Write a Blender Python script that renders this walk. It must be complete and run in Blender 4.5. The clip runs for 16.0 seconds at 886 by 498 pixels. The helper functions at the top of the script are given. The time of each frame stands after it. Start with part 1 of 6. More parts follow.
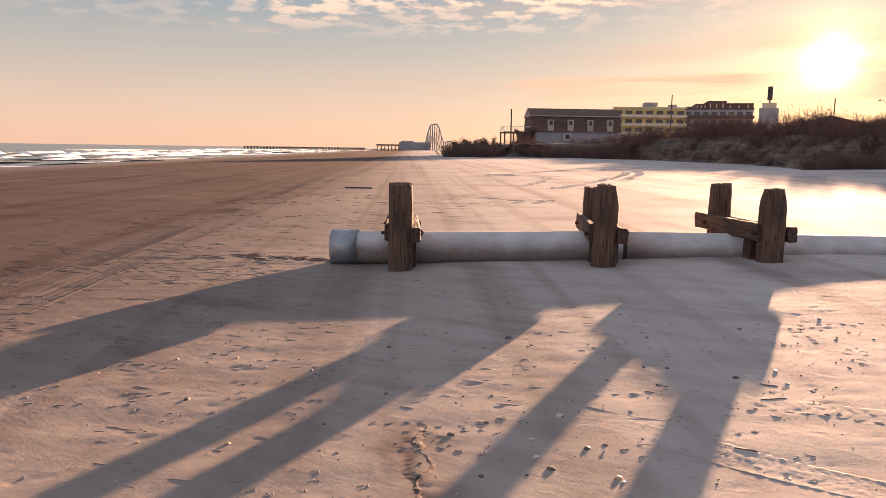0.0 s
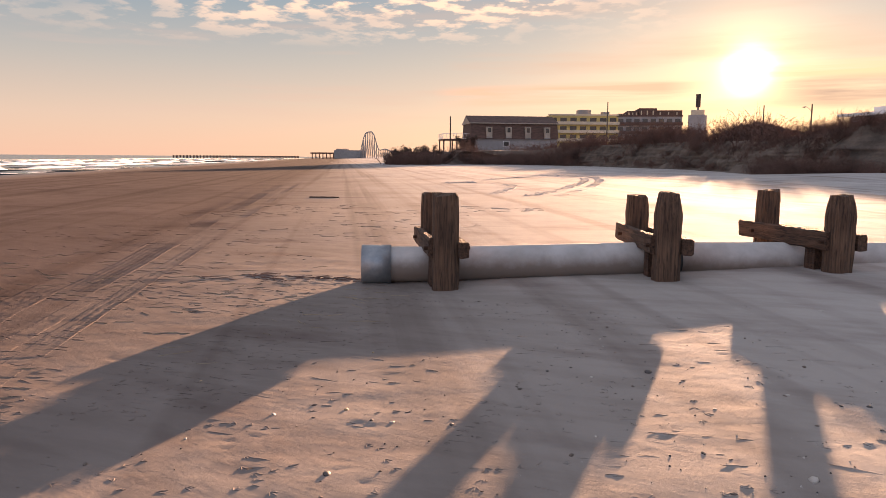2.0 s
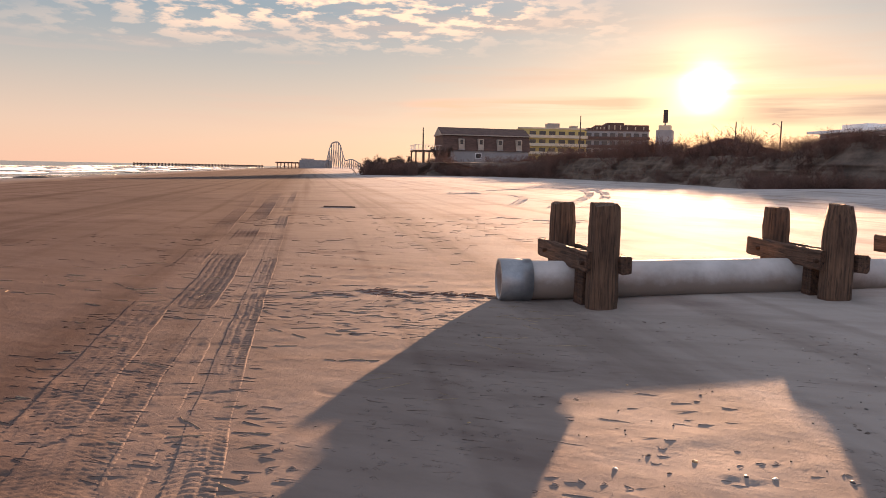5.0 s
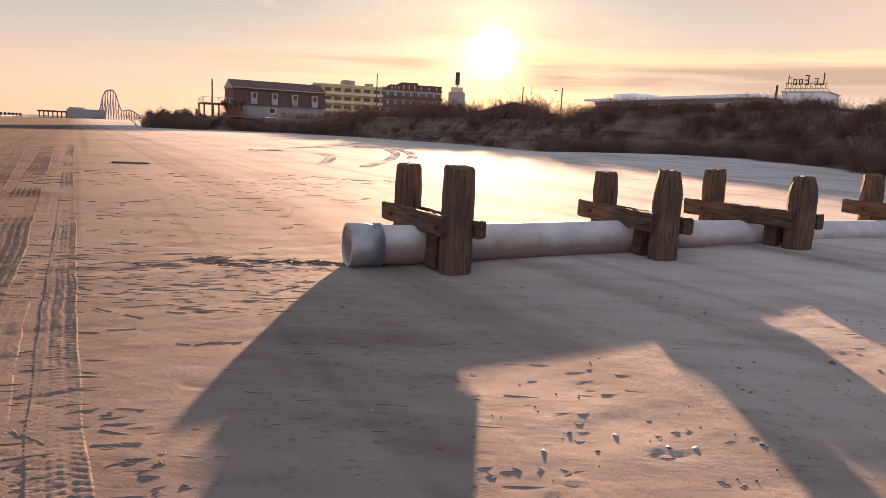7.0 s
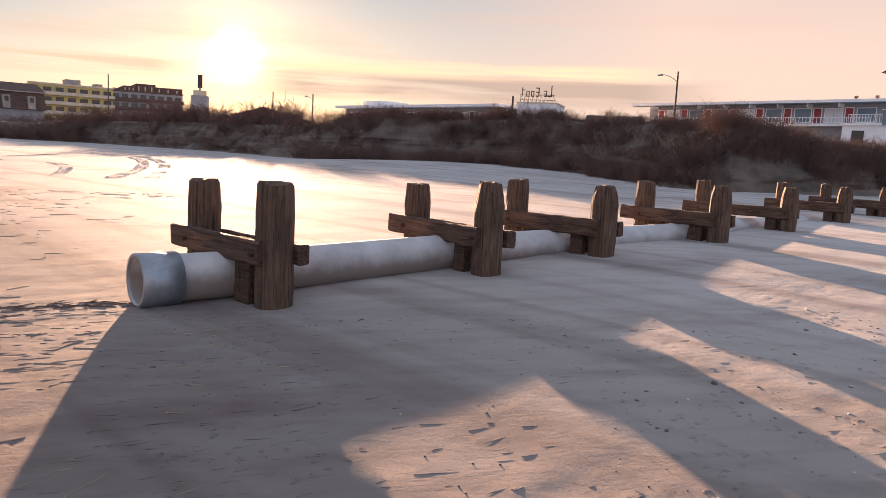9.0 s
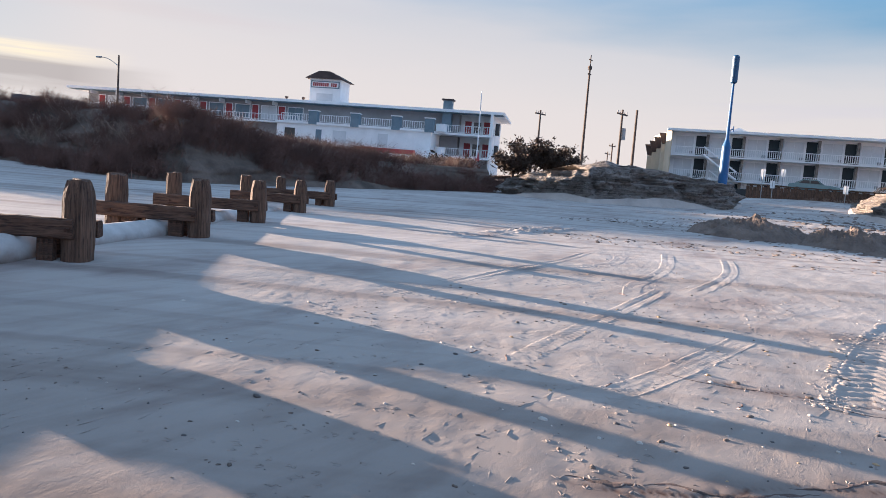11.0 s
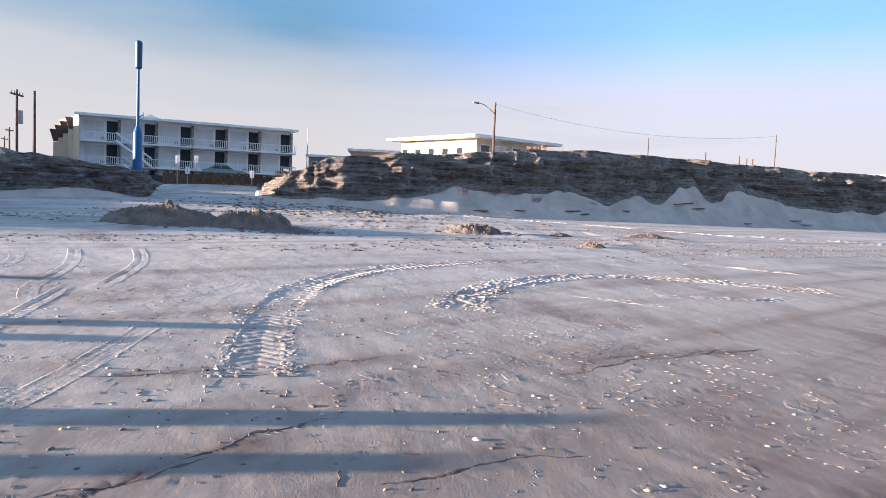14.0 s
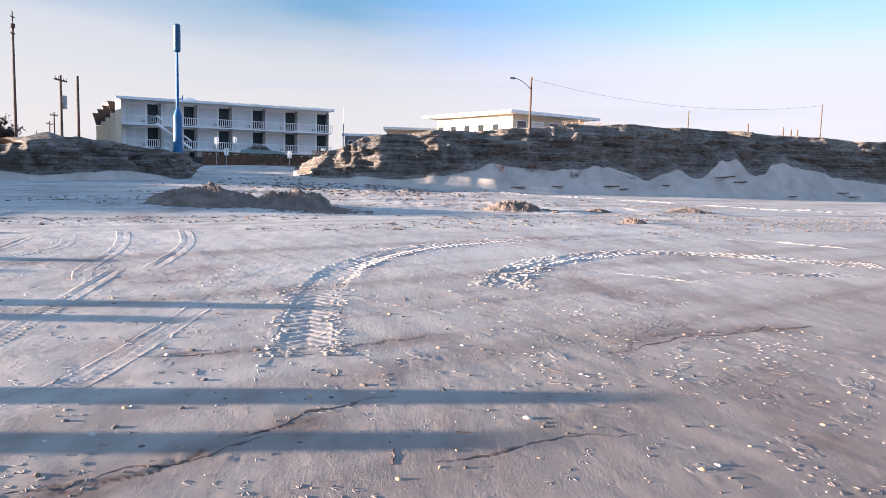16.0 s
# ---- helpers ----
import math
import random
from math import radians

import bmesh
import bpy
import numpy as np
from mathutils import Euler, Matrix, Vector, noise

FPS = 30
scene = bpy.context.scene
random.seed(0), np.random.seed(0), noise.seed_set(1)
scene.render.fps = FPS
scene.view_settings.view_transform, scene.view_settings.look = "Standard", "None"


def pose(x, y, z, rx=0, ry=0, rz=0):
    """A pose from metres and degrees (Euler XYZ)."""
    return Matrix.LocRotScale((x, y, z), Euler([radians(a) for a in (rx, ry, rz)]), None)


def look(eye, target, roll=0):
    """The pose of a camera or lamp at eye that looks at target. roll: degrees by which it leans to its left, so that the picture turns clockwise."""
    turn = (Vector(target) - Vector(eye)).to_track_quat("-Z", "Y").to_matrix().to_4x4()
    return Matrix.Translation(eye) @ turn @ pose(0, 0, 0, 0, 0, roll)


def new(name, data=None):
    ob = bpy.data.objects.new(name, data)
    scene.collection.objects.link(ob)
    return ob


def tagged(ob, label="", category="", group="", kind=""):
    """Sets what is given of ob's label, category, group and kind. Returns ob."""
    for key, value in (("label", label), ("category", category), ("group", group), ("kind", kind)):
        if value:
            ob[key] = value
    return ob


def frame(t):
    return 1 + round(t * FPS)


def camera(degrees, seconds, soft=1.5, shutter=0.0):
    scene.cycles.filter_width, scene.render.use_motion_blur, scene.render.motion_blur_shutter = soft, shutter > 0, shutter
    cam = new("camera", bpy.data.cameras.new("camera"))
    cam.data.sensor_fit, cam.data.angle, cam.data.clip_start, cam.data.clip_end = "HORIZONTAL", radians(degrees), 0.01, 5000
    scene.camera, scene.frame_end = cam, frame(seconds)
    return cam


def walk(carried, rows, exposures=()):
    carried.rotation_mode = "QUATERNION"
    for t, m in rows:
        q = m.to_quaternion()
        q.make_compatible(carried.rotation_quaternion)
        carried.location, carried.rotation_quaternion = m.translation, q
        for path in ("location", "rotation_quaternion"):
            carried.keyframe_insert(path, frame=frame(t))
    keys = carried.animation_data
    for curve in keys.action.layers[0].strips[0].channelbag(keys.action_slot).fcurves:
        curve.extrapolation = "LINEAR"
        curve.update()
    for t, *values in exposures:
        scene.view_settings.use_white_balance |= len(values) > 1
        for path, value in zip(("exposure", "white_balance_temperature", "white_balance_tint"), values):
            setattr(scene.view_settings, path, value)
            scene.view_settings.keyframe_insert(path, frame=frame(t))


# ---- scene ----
cam = camera(62.3, 16.0, soft=0.7)
PATH = [
    (0, (0.749, 0.6, 1.516), (-0.304, 2.278, 1.245), 0.8),
    (0.5, (0.331, 0.686, 1.542), (-0.677, 2.393, 1.278), 0.5),
    (1, (-0.067, 0.636, 1.531), (-1.027, 2.371, 1.275), 0.4),
    (1.5, (-0.486, 0.677, 1.51), (-1.414, 2.43, 1.256), 0.3),
    (2, (-0.833, 0.692, 1.489), (-1.735, 2.459, 1.24), 0.4),
    (2.5, (-1.22, 0.637, 1.485), (-2.094, 2.42, 1.243), 0.6),
    (3, (-1.591, 0.705, 1.491), (-2.448, 2.497, 1.258), 0.7),
    (3.5, (-1.983, 0.614, 1.45), (-2.825, 2.414, 1.224), 0.7),
    (4, (-2.362, 0.503, 1.423), (-3.197, 2.308, 1.206), 1.0),
    (4.2, (-2.515, 0.498, 1.405), (-3.344, 2.305, 1.19), 1.1),
    (6.3, (-3.421, 0.556, 1.393), (-4.116, 2.416, 1.154), 1.1),
    (6.5, (-3.47, 0.615, 1.408), (-4.041, 2.512, 1.137), 1.8),
    (7, (-3.667, 0.729, 1.392), (-3.941, 2.685, 1.082), 2.8),
    (7.5, (-3.865, 0.894, 1.373), (-3.964, 2.866, 1.055), 3.0),
    (8, (-4.003, 1.168, 1.412), (-3.988, 3.147, 1.124), 2.7),
    (8.2, (-4.074, 1.229, 1.405), (-4.002, 3.208, 1.127), 2.7),
    (10.3, (-4.596, 2.144, 1.406), (-3.48, 3.79, 1.188), 4.1),
    (10.5, (-4.536, 2.176, 1.409), (-3.292, 3.729, 1.203), 4.4),
    (11, (-4.497, 2.246, 1.419), (-2.915, 3.454, 1.224), 4.4),
    (11.5, (-4.576, 2.283, 1.402), (-2.772, 3.126, 1.214), 4.5),
    (12, (-4.506, 2.17, 1.431), (-2.571, 2.649, 1.258), 4.6),
    (12.5, (-4.447, 2.032, 1.446), (-2.459, 2.196, 1.295), 4.2),
    (13, (-4.406, 1.932, 1.445), (-2.411, 1.886, 1.31), 3.6),
    (13.5, (-4.444, 1.915, 1.451), (-2.455, 1.751, 1.319), 3.0),
    (14, (-4.503, 1.977, 1.453), (-2.517, 1.786, 1.315), 2.5),
    (14.5, (-4.52, 2.022, 1.467), (-2.532, 1.867, 1.312), 2.2),
    (15, (-4.503, 2.038, 1.464), (-2.514, 1.926, 1.287), 2.1),
    (15.5, (-4.498, 2.057, 1.462), (-2.509, 1.973, 1.269), 1.9),
    (16, (-4.506, 2.053, 1.468), (-2.519, 1.959, 1.265), 1.6),
]
EXPO = [(0.0, 2.1, 8700, 26), (6.3, 2.15, 8700, 26), (8.2, 2.25, 8400, 25), (10.3, 2.2, 6400, 13), (11.2, 2.15, 5700, 6), (12.5, 2.09, 5500, 5), (14.4, 2.1, 5500, 5), (15.0, 2.22, 5500, 5), (16.0, 2.28, 5500, 5)]
walk(cam, [(t, look(eye, target, roll)) for t, eye, target, roll in PATH], exposures=EXPO)

# ---- world, sun ----
SUN_AZ, SUN_EL = -4.9, 6.3          # degrees clockwise from +y, and above the horizon


def toward(az, el=0.0):
    a, e = radians(az), radians(el)
    return Vector((math.sin(a) * math.cos(e), math.cos(a) * math.cos(e), math.sin(e)))


world = bpy.data.worlds.new("sky")
scene.world = world
world.use_nodes = True
wn, wl = world.node_tree.nodes, world.node_tree.links


def wnode(kind, op="", *vals):
    nd = wn.new(kind)
    if op:
        nd.operation = op
    for k, v in enumerate(vals):
        if isinstance(v, (int, float, tuple)):
            nd.inputs[k].default_value = v
        elif v is not None:
            wl.new(v, nd.inputs[k])
    return nd.outputs["Value"] if op in ("DOT_PRODUCT",) else nd.outputs[0]


def wmix(fac, a, b, mode="MIX"):
    m = wn.new("ShaderNodeMix")
    m.data_type, m.blend_type = "RGBA", mode
    for slot, v in ((0, fac), (6, a), (7, b)):
        if isinstance(v, (int, float)):
            m.inputs[slot].default_value = v
        elif isinstance(v, tuple):
            m.inputs[slot].default_value = (*v, 1)
        else:
            wl.new(v, m.inputs[slot])
    return m.outputs[2]


def wramp(fac, stops):
    r = wn.new("ShaderNodeValToRGB")
    e = r.color_ramp.elements
    e[0].position, e[0].color = stops[0][0], (*stops[0][1], 1)
    e[1].position, e[1].color = stops[-1][0], (*stops[-1][1], 1)
    for p, c in stops[1:-1]:
        e.new(p).color = (*c, 1)
    wl.new(fac, r.inputs["Fac"])
    return r.outputs["Color"]


sky = wn.new("ShaderNodeTexSky")
sky.sky_type = "NISHITA"
sky.sun_disc = False
sky.sun_elevation = radians(SUN_EL)
sky.sun_rotation = radians(SUN_AZ)
sky.air_density, sky.dust_density, sky.ozone_density = 1.0, 0.6, 2.0
way = wn.new("ShaderNodeTexCoord").outputs["Generated"]
xyz = wn.new("ShaderNodeSeparateXYZ")
wl.new(way, xyz.inputs[0])
# hazy evening air: pale peach at the horizon, clear blue above
haze = wramp(xyz.outputs["Z"], [(0.0, (0.5, 0.38, 0.34)), (0.05, (0.43, 0.38, 0.36)), (0.12, (0.28, 0.32, 0.35)), (0.2, (0.14, 0.24, 0.33)), (0.33, (0.18, 0.29, 0.42)), (0.6, (0.24, 0.34, 0.5)), (1.0, (0.26, 0.36, 0.52))])
back_haze = wramp(xyz.outputs["Z"], [(0.0, (0.69, 0.64, 0.68)), (0.07, (0.64, 0.6, 0.72)), (0.14, (0.55, 0.55, 0.78)), (0.22, (0.3, 0.46, 0.78)), (0.35, (0.14, 0.34, 0.62)), (0.6, (0.22, 0.34, 0.52)), (1.0, (0.26, 0.36, 0.52))])
behind = wramp(wnode("ShaderNodeMath", "MULTIPLY", wnode("ShaderNodeVectorMath", "DOT_PRODUCT", way, tuple(toward(SUN_AZ, 0))), -1.0), [(0.0, (0, 0, 0)), (0.45, (1, 1, 1))])
haze = wmix(behind, haze, back_haze)
air = wmix(1.0, wmix(1.0, sky.outputs["Color"], (0.016, 0.016, 0.016), "MULTIPLY"), haze, "ADD")
side = wnode("ShaderNodeVectorMath", "DOT_PRODUCT", way, tuple(toward(SUN_AZ, SUN_EL)))
warm = wnode("ShaderNodeMath", "MAXIMUM", side, 0.0)
# the glare round the sun's disc
for power, col in ((9.0, (0.03, 0.02, 0.008)), (60.0, (0.1, 0.065, 0.025)), (600.0, (0.5, 0.33, 0.16)), (4500.0, (4.5, 3.4, 2.3))):
    air = wmix(1.0, air, wmix(1.0, wnode("ShaderNodeMath", "POWER", warm, power), col, "MULTIPLY"), "ADD")


# thin cloud in level sheets, and small broken puffs higher up
def cloud_layer(scale, flat, lo, hi, most, detail=7.0, shift=(0, 0, 0)):
    mp = wn.new("ShaderNodeMapping")
    mp.inputs["Scale"].default_value, mp.inputs["Location"].default_value = (1.0, 1.0, flat), shift
    wl.new(way, mp.inputs["Vector"])
    cl = wn.new("ShaderNodeTexNoise")
    cl.inputs["Scale"].default_value, cl.inputs["Detail"].default_value, cl.inputs["Roughness"].default_value = scale, detail, 0.55
    wl.new(mp.outputs["Vector"], cl.inputs["Vector"])
    return wramp(cl.outputs["Fac"], [(lo, (0, 0, 0)), (hi, (most, most, most))])


low = wramp(xyz.outputs["Z"], [(0.03, (0, 0, 0)), (0.07, (1, 1, 1)), (0.13, (1, 1, 1)), (0.22, (0.3, 0.3, 0.3))])
high = wramp(xyz.outputs["Z"], [(0.14, (0, 0, 0)), (0.19, (1, 1, 1)), (0.3, (1, 1, 1)), (0.5, (0.2, 0.2, 0.2))])
sunward = wnode("ShaderNodeMath", "POWER", warm, 3.0)
# the way right of the sun, as the sine of the angle
across = wnode("ShaderNodeVectorMath", "DOT_PRODUCT", way, tuple(toward(SUN_AZ + 90, 0)))


def band(lo_x, hi_x, lo_z, hi_z, slope=0.0, soft_x=0.06, soft_z=0.012):
    """A level stretch of sky with soft ends, for a bank of cloud."""
    zz = wnode("ShaderNodeMath", "MULTIPLY_ADD", across, -slope, xyz.outputs["Z"])
    one = wramp(wnode("ShaderNodeMath", "MULTIPLY_ADD", across, 0.5, 0.5), [(0.5 + 0.5 * (lo_x - soft_x), (0, 0, 0)), (0.5 + 0.5 * lo_x, (1, 1, 1)), (0.5 + 0.5 * hi_x, (1, 1, 1)), (0.5 + 0.5 * (hi_x + soft_x), (0, 0, 0))])
    two = wramp(zz, [(lo_z - soft_z, (0, 0, 0)), (lo_z, (1, 1, 1)), (hi_z, (1, 1, 1)), (hi_z + soft_z * 0.5, (0, 0, 0))])
    return wmix(1.0, wmix(1.0, one, two, "MULTIPLY"), wramp(side, [(0.0, (0, 0, 0)), (0.02, (1, 1, 1))]), "MULTIPLY")


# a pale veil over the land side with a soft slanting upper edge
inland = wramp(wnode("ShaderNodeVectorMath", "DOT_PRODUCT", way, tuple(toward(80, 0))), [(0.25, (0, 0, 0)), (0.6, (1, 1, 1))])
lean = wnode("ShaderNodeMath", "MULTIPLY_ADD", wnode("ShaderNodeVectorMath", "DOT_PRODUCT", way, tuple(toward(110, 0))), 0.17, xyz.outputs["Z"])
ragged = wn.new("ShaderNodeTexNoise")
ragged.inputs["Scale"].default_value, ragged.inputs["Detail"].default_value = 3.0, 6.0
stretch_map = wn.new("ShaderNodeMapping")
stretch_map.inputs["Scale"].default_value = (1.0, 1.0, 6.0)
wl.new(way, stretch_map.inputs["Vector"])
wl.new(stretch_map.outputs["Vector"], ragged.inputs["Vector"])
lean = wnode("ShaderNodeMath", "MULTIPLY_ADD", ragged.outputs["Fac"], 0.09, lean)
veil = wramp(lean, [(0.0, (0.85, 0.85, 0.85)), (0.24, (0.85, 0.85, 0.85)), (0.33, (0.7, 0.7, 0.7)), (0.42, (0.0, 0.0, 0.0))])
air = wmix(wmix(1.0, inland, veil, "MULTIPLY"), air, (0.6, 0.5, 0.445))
sheet = wmix(sunward, (0.47, 0.42, 0.45), (0.56, 0.4, 0.32))
air = wmix(wmix(1.0, cloud_layer(1.7, 13.0, 0.52, 0.68, 0.45), low, "MULTIPLY"), air, sheet)
# a thin peach streak seaward of the sun, and a grey bank with a lit rim landward of it
wisp = cloud_layer(4.0, 26.0, 0.36, 0.56, 0.9, 6.0, (2, 0, 1))
air = wmix(wmix(1.0, band(-0.33, -0.1, 0.086, 0.098, 0.03), wisp, "MULTIPLY"), air, (0.72, 0.47, 0.36))
air = wmix(wmix(1.0, band(0.09, 0.5, 0.072, 0.094, 0.01, 0.1, 0.016), cloud_layer(3.0, 16.0, 0.34, 0.56, 0.85, 7.0, (0, 5, 0)), "MULTIPLY"), air, (0.36, 0.3, 0.27))
air = wmix(wmix(1.0, band(0.06, 0.46, 0.1, 0.112, 0.012, 0.1, 0.01), cloud_layer(3.2, 24.0, 0.36, 0.54, 0.9, 7.0, (0, 2, 3)), "MULTIPLY"), air, (0.78, 0.62, 0.42))
puff = (0.8, 0.67, 0.57)
flock = wmix(1.0, cloud_layer(26.0, 3.6, 0.47, 0.58, 0.95, 5.0), cloud_layer(2.6, 3.0, 0.4, 0.54, 1.0, 2.0, (3, 1, 0)), "MULTIPLY")
air = wmix(wmix(1.0, wmix(1.0, flock, high, "MULTIPLY"), wramp(wnode("ShaderNodeMath", "MULTIPLY_ADD", across, 0.5, 0.5), [(0.05, (0, 0, 0)), (0.2, (1, 1, 1)), (0.42, (1, 1, 1)), (0.47, (0, 0, 0))]), "MULTIPLY"), air, puff)
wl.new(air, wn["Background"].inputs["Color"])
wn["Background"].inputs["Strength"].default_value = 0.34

sun_data = bpy.data.lights.new("sun", "SUN")
sun_data.energy, sun_data.angle, sun_data.color = 6.5, radians(0.6), (1.0, 0.72, 0.52)
sun = new("sun", sun_data)
sun.matrix_world = look(toward(SUN_AZ, SUN_EL) * 100, (0, 0, 0))

# ---- the beach's own axes: s inland from the water, r along the shore ----
CN, SN = math.cos(radians(34.8)), math.sin(radians(34.8))


def rs(r, s):
    return CN * s - SN * r, SN * s + CN * r


def at(az, d, z=0.0, eye=(-4.6, 2.2)):
    a = radians(az)
    return Vector((eye[0] + d * math.sin(a), eye[1] + d * math.cos(a), z))


# ---- materials ----
def material(name, rough=0.8, metal=0.0):
    m = bpy.data.materials.new(name)
    m.use_nodes = True
    b = m.node_tree.nodes["Principled BSDF"]
    b.inputs["Roughness"].default_value, b.inputs["Metallic"].default_value = rough, metal
    return m, m.node_tree.nodes, m.node_tree.links, b


def noise_node(n, l, scale, detail=4.0, stretch=(1, 1, 1), coords="Object", rough=0.6):
    tc, mp, tx = n.new("ShaderNodeTexCoord"), n.new("ShaderNodeMapping"), n.new("ShaderNodeTexNoise")
    mp.inputs["Scale"].default_value = stretch
    tx.inputs["Scale"].default_value, tx.inputs["Detail"].default_value, tx.inputs["Roughness"].default_value = scale, detail, rough
    l.new(tc.outputs[coords], mp.inputs["Vector"])
    l.new(mp.outputs["Vector"], tx.inputs["Vector"])
    return tx.outputs["Fac"]


def ramp(n, l, fac, stops):
    r = n.new("ShaderNodeValToRGB")
    e = r.color_ramp.elements
    e[0].position, e[0].color = stops[0][0], (*stops[0][1], 1)
    e[1].position, e[1].color = stops[-1][0], (*stops[-1][1], 1)
    for p, c in stops[1:-1]:
        k = e.new(p)
        k.color = (*c, 1)
    l.new(fac, r.inputs["Fac"])
    return r.outputs["Color"]


def mix(n, l, fac, a, b, mode="MIX"):
    m = n.new("ShaderNodeMix")
    m.data_type, m.blend_type = "RGBA", mode
    for slot, v in ((0, fac), (6, a), (7, b)):
        if isinstance(v, (int, float)):
            m.inputs[slot].default_value = v
        elif isinstance(v, tuple):
            m.inputs[slot].default_value = (*v, 1)
        else:
            l.new(v, m.inputs[slot])
    return m.outputs[2]


def bump(n, l, b, height, strength=0.3, dist=0.02):
    k = n.new("ShaderNodeBump")
    k.inputs["Strength"].default_value, k.inputs["Distance"].default_value = strength, dist
    l.new(height, k.inputs["Height"])
    l.new(k.outputs["Normal"], b.inputs["Normal"])


def plain(name, color, rough=0.7, metal=0.0, var=0.12, scale=6.0, stretch=(1, 1, 1), relief=0.15):
    """A painted or worn surface with two scales of variation."""
    m, n, l, b = material(name, rough, metal)
    fine, broad = noise_node(n, l, scale * 6, 5, stretch), noise_node(n, l, scale * 0.5, 3, stretch)
    dark, light = tuple(c * (1 - 2 * var) for c in color), tuple(min(1, c * (1 + var)) for c in color)
    c1 = ramp(n, l, broad, [(0.3, dark), (0.65, light)])
    c2 = ramp(n, l, fine, [(0.3, (1 - var,) * 3), (0.7, (1, 1, 1))])
    l.new(mix(n, l, 1.0, c1, c2, "MULTIPLY"), b.inputs["Base Color"])
    bump(n, l, b, fine, relief, 0.02)
    return m


def sand_material():
    m, n, l, b = material("beach_sand", 0.9)
    grain = noise_node(n, l, 220, 3)
    streak = noise_node(n, l, 3.0, 6, (0.35, 1.6, 1))
    broad = noise_node(n, l, 0.22, 4)
    dark = noise_node(n, l, 0.55, 5, (0.6, 1.2, 1))
    c = ramp(n, l, broad, [(0.35, (0.36, 0.31, 0.275)), (0.65, (0.455, 0.4, 0.36))])
    c = mix(n, l, 0.55, c, ramp(n, l, streak, [(0.32, (0.74, 0.71, 0.7)), (0.55, (1, 1, 1))]), "MULTIPLY")
    c = mix(n, l, 0.35, c, ramp(n, l, grain, [(0.3, (0.6, 0.58, 0.56)), (0.6, (1, 1, 1))]), "MULTIPLY")
    # faint wheel lines that run along the shore
    pos = n.new("ShaderNodeNewGeometry").outputs["Position"]
    axes = []
    for v, k in (((CN, SN, 0), 1.3), ((-SN, CN, 0), 0.012)):
        dt, ml = n.new("ShaderNodeVectorMath"), n.new("ShaderNodeMath")
        dt.operation, ml.operation = "DOT_PRODUCT", "MULTIPLY"
        dt.inputs[1].default_value, ml.inputs[1].default_value = v, k
        l.new(pos, dt.inputs[0])
        l.new(dt.outputs["Value"], ml.inputs[0])
        axes.append(ml.outputs[0])
    comb, lines = n.new("ShaderNodeCombineXYZ"), n.new("ShaderNodeTexNoise")
    l.new(axes[0], comb.inputs[0])
    l.new(axes[1], comb.inputs[1])
    lines.inputs["Scale"].default_value, lines.inputs["Detail"].default_value = 1.0, 5.0
    l.new(comb.outputs[0], lines.inputs["Vector"])
    c = mix(n, l, 0.75, c, ramp(n, l, lines.outputs["Fac"], [(0.36, (0.62, 0.58, 0.57)), (0.5, (1, 1, 1))]), "MULTIPLY")
    mineral = ramp(n, l, dark, [(0.54, (0, 0, 0)), (0.7, (1, 1, 1))])
    c = mix(n, l, mineral, c, mix(n, l, 0.5, c, (0.12, 0.07, 0.065)))
    # damp sand towards the water
    geo, dot = n.new("ShaderNodeNewGeometry"), n.new("ShaderNodeVectorMath")
    dot.operation = "DOT_PRODUCT"
    dot.inputs[1].default_value = (CN, SN, 0)
    l.new(geo.outputs["Position"], dot.inputs[0])
    rng = n.new("ShaderNodeMapRange")
    rng.inputs["From Min"].default_value, rng.inputs["From Max"].default_value = 2.5, -4.0
    l.new(dot.outputs["Value"], rng.inputs["Value"])
    c = mix(n, l, rng.outputs["Result"], c, mix(n, l, 1.0, c, (0.31, 0.255, 0.248), "MULTIPLY"))
    # paler dry sand up the beach; its blue lean paints in missing shade
    dry = n.new("ShaderNodeMapRange")
    dry.inputs["From Min"].default_value, dry.inputs["From Max"].default_value = 1.5, 9.0
    l.new(dot.outputs["Value"], dry.inputs["Value"])
    c = mix(n, l, dry.outputs["Result"], c, mix(n, l, 1.0, c, (1.22, 1.29, 1.35), "MULTIPLY"))
    at_ = n.new("ShaderNodeAttribute")
    at_.attribute_name = "stain"
    c = mix(n, l, at_.outputs["Fac"], c, mix(n, l, 1.0, c, (0.34, 0.25, 0.23), "MULTIPLY"))
    l.new(c, b.inputs["Base Color"])
    wet = n.new("ShaderNodeMapRange")
    wet.inputs["From Min"].default_value, wet.inputs["From Max"].default_value = -25.0, -36.0
    wet.inputs["To Min"].default_value, wet.inputs["To Max"].default_value = 0.9, 0.25
    l.new(dot.outputs["Value"], wet.inputs["Value"])
    l.new(wet.outputs["Result"], b.inputs["Roughness"])
    gloss = n.new("ShaderNodeMapRange")
    gloss.inputs["From Min"].default_value, gloss.inputs["From Max"].default_value = -25.0, -36.0
    gloss.inputs["To Min"].default_value, gloss.inputs["To Max"].default_value = 0.015, 0.4
    l.new(dot.outputs["Value"], gloss.inputs["Value"])
    l.new(gloss.outputs["Result"], b.inputs["Specular IOR Level"])
    add = n.new("ShaderNodeMath")
    add.operation = "MULTIPLY_ADD"
    add.inputs[1].default_value = 0.25
    l.new(grain, add.inputs[0])
    l.new(noise_node(n, l, 9, 5, (0.5, 1.6, 1), rough=0.6), add.inputs[2])
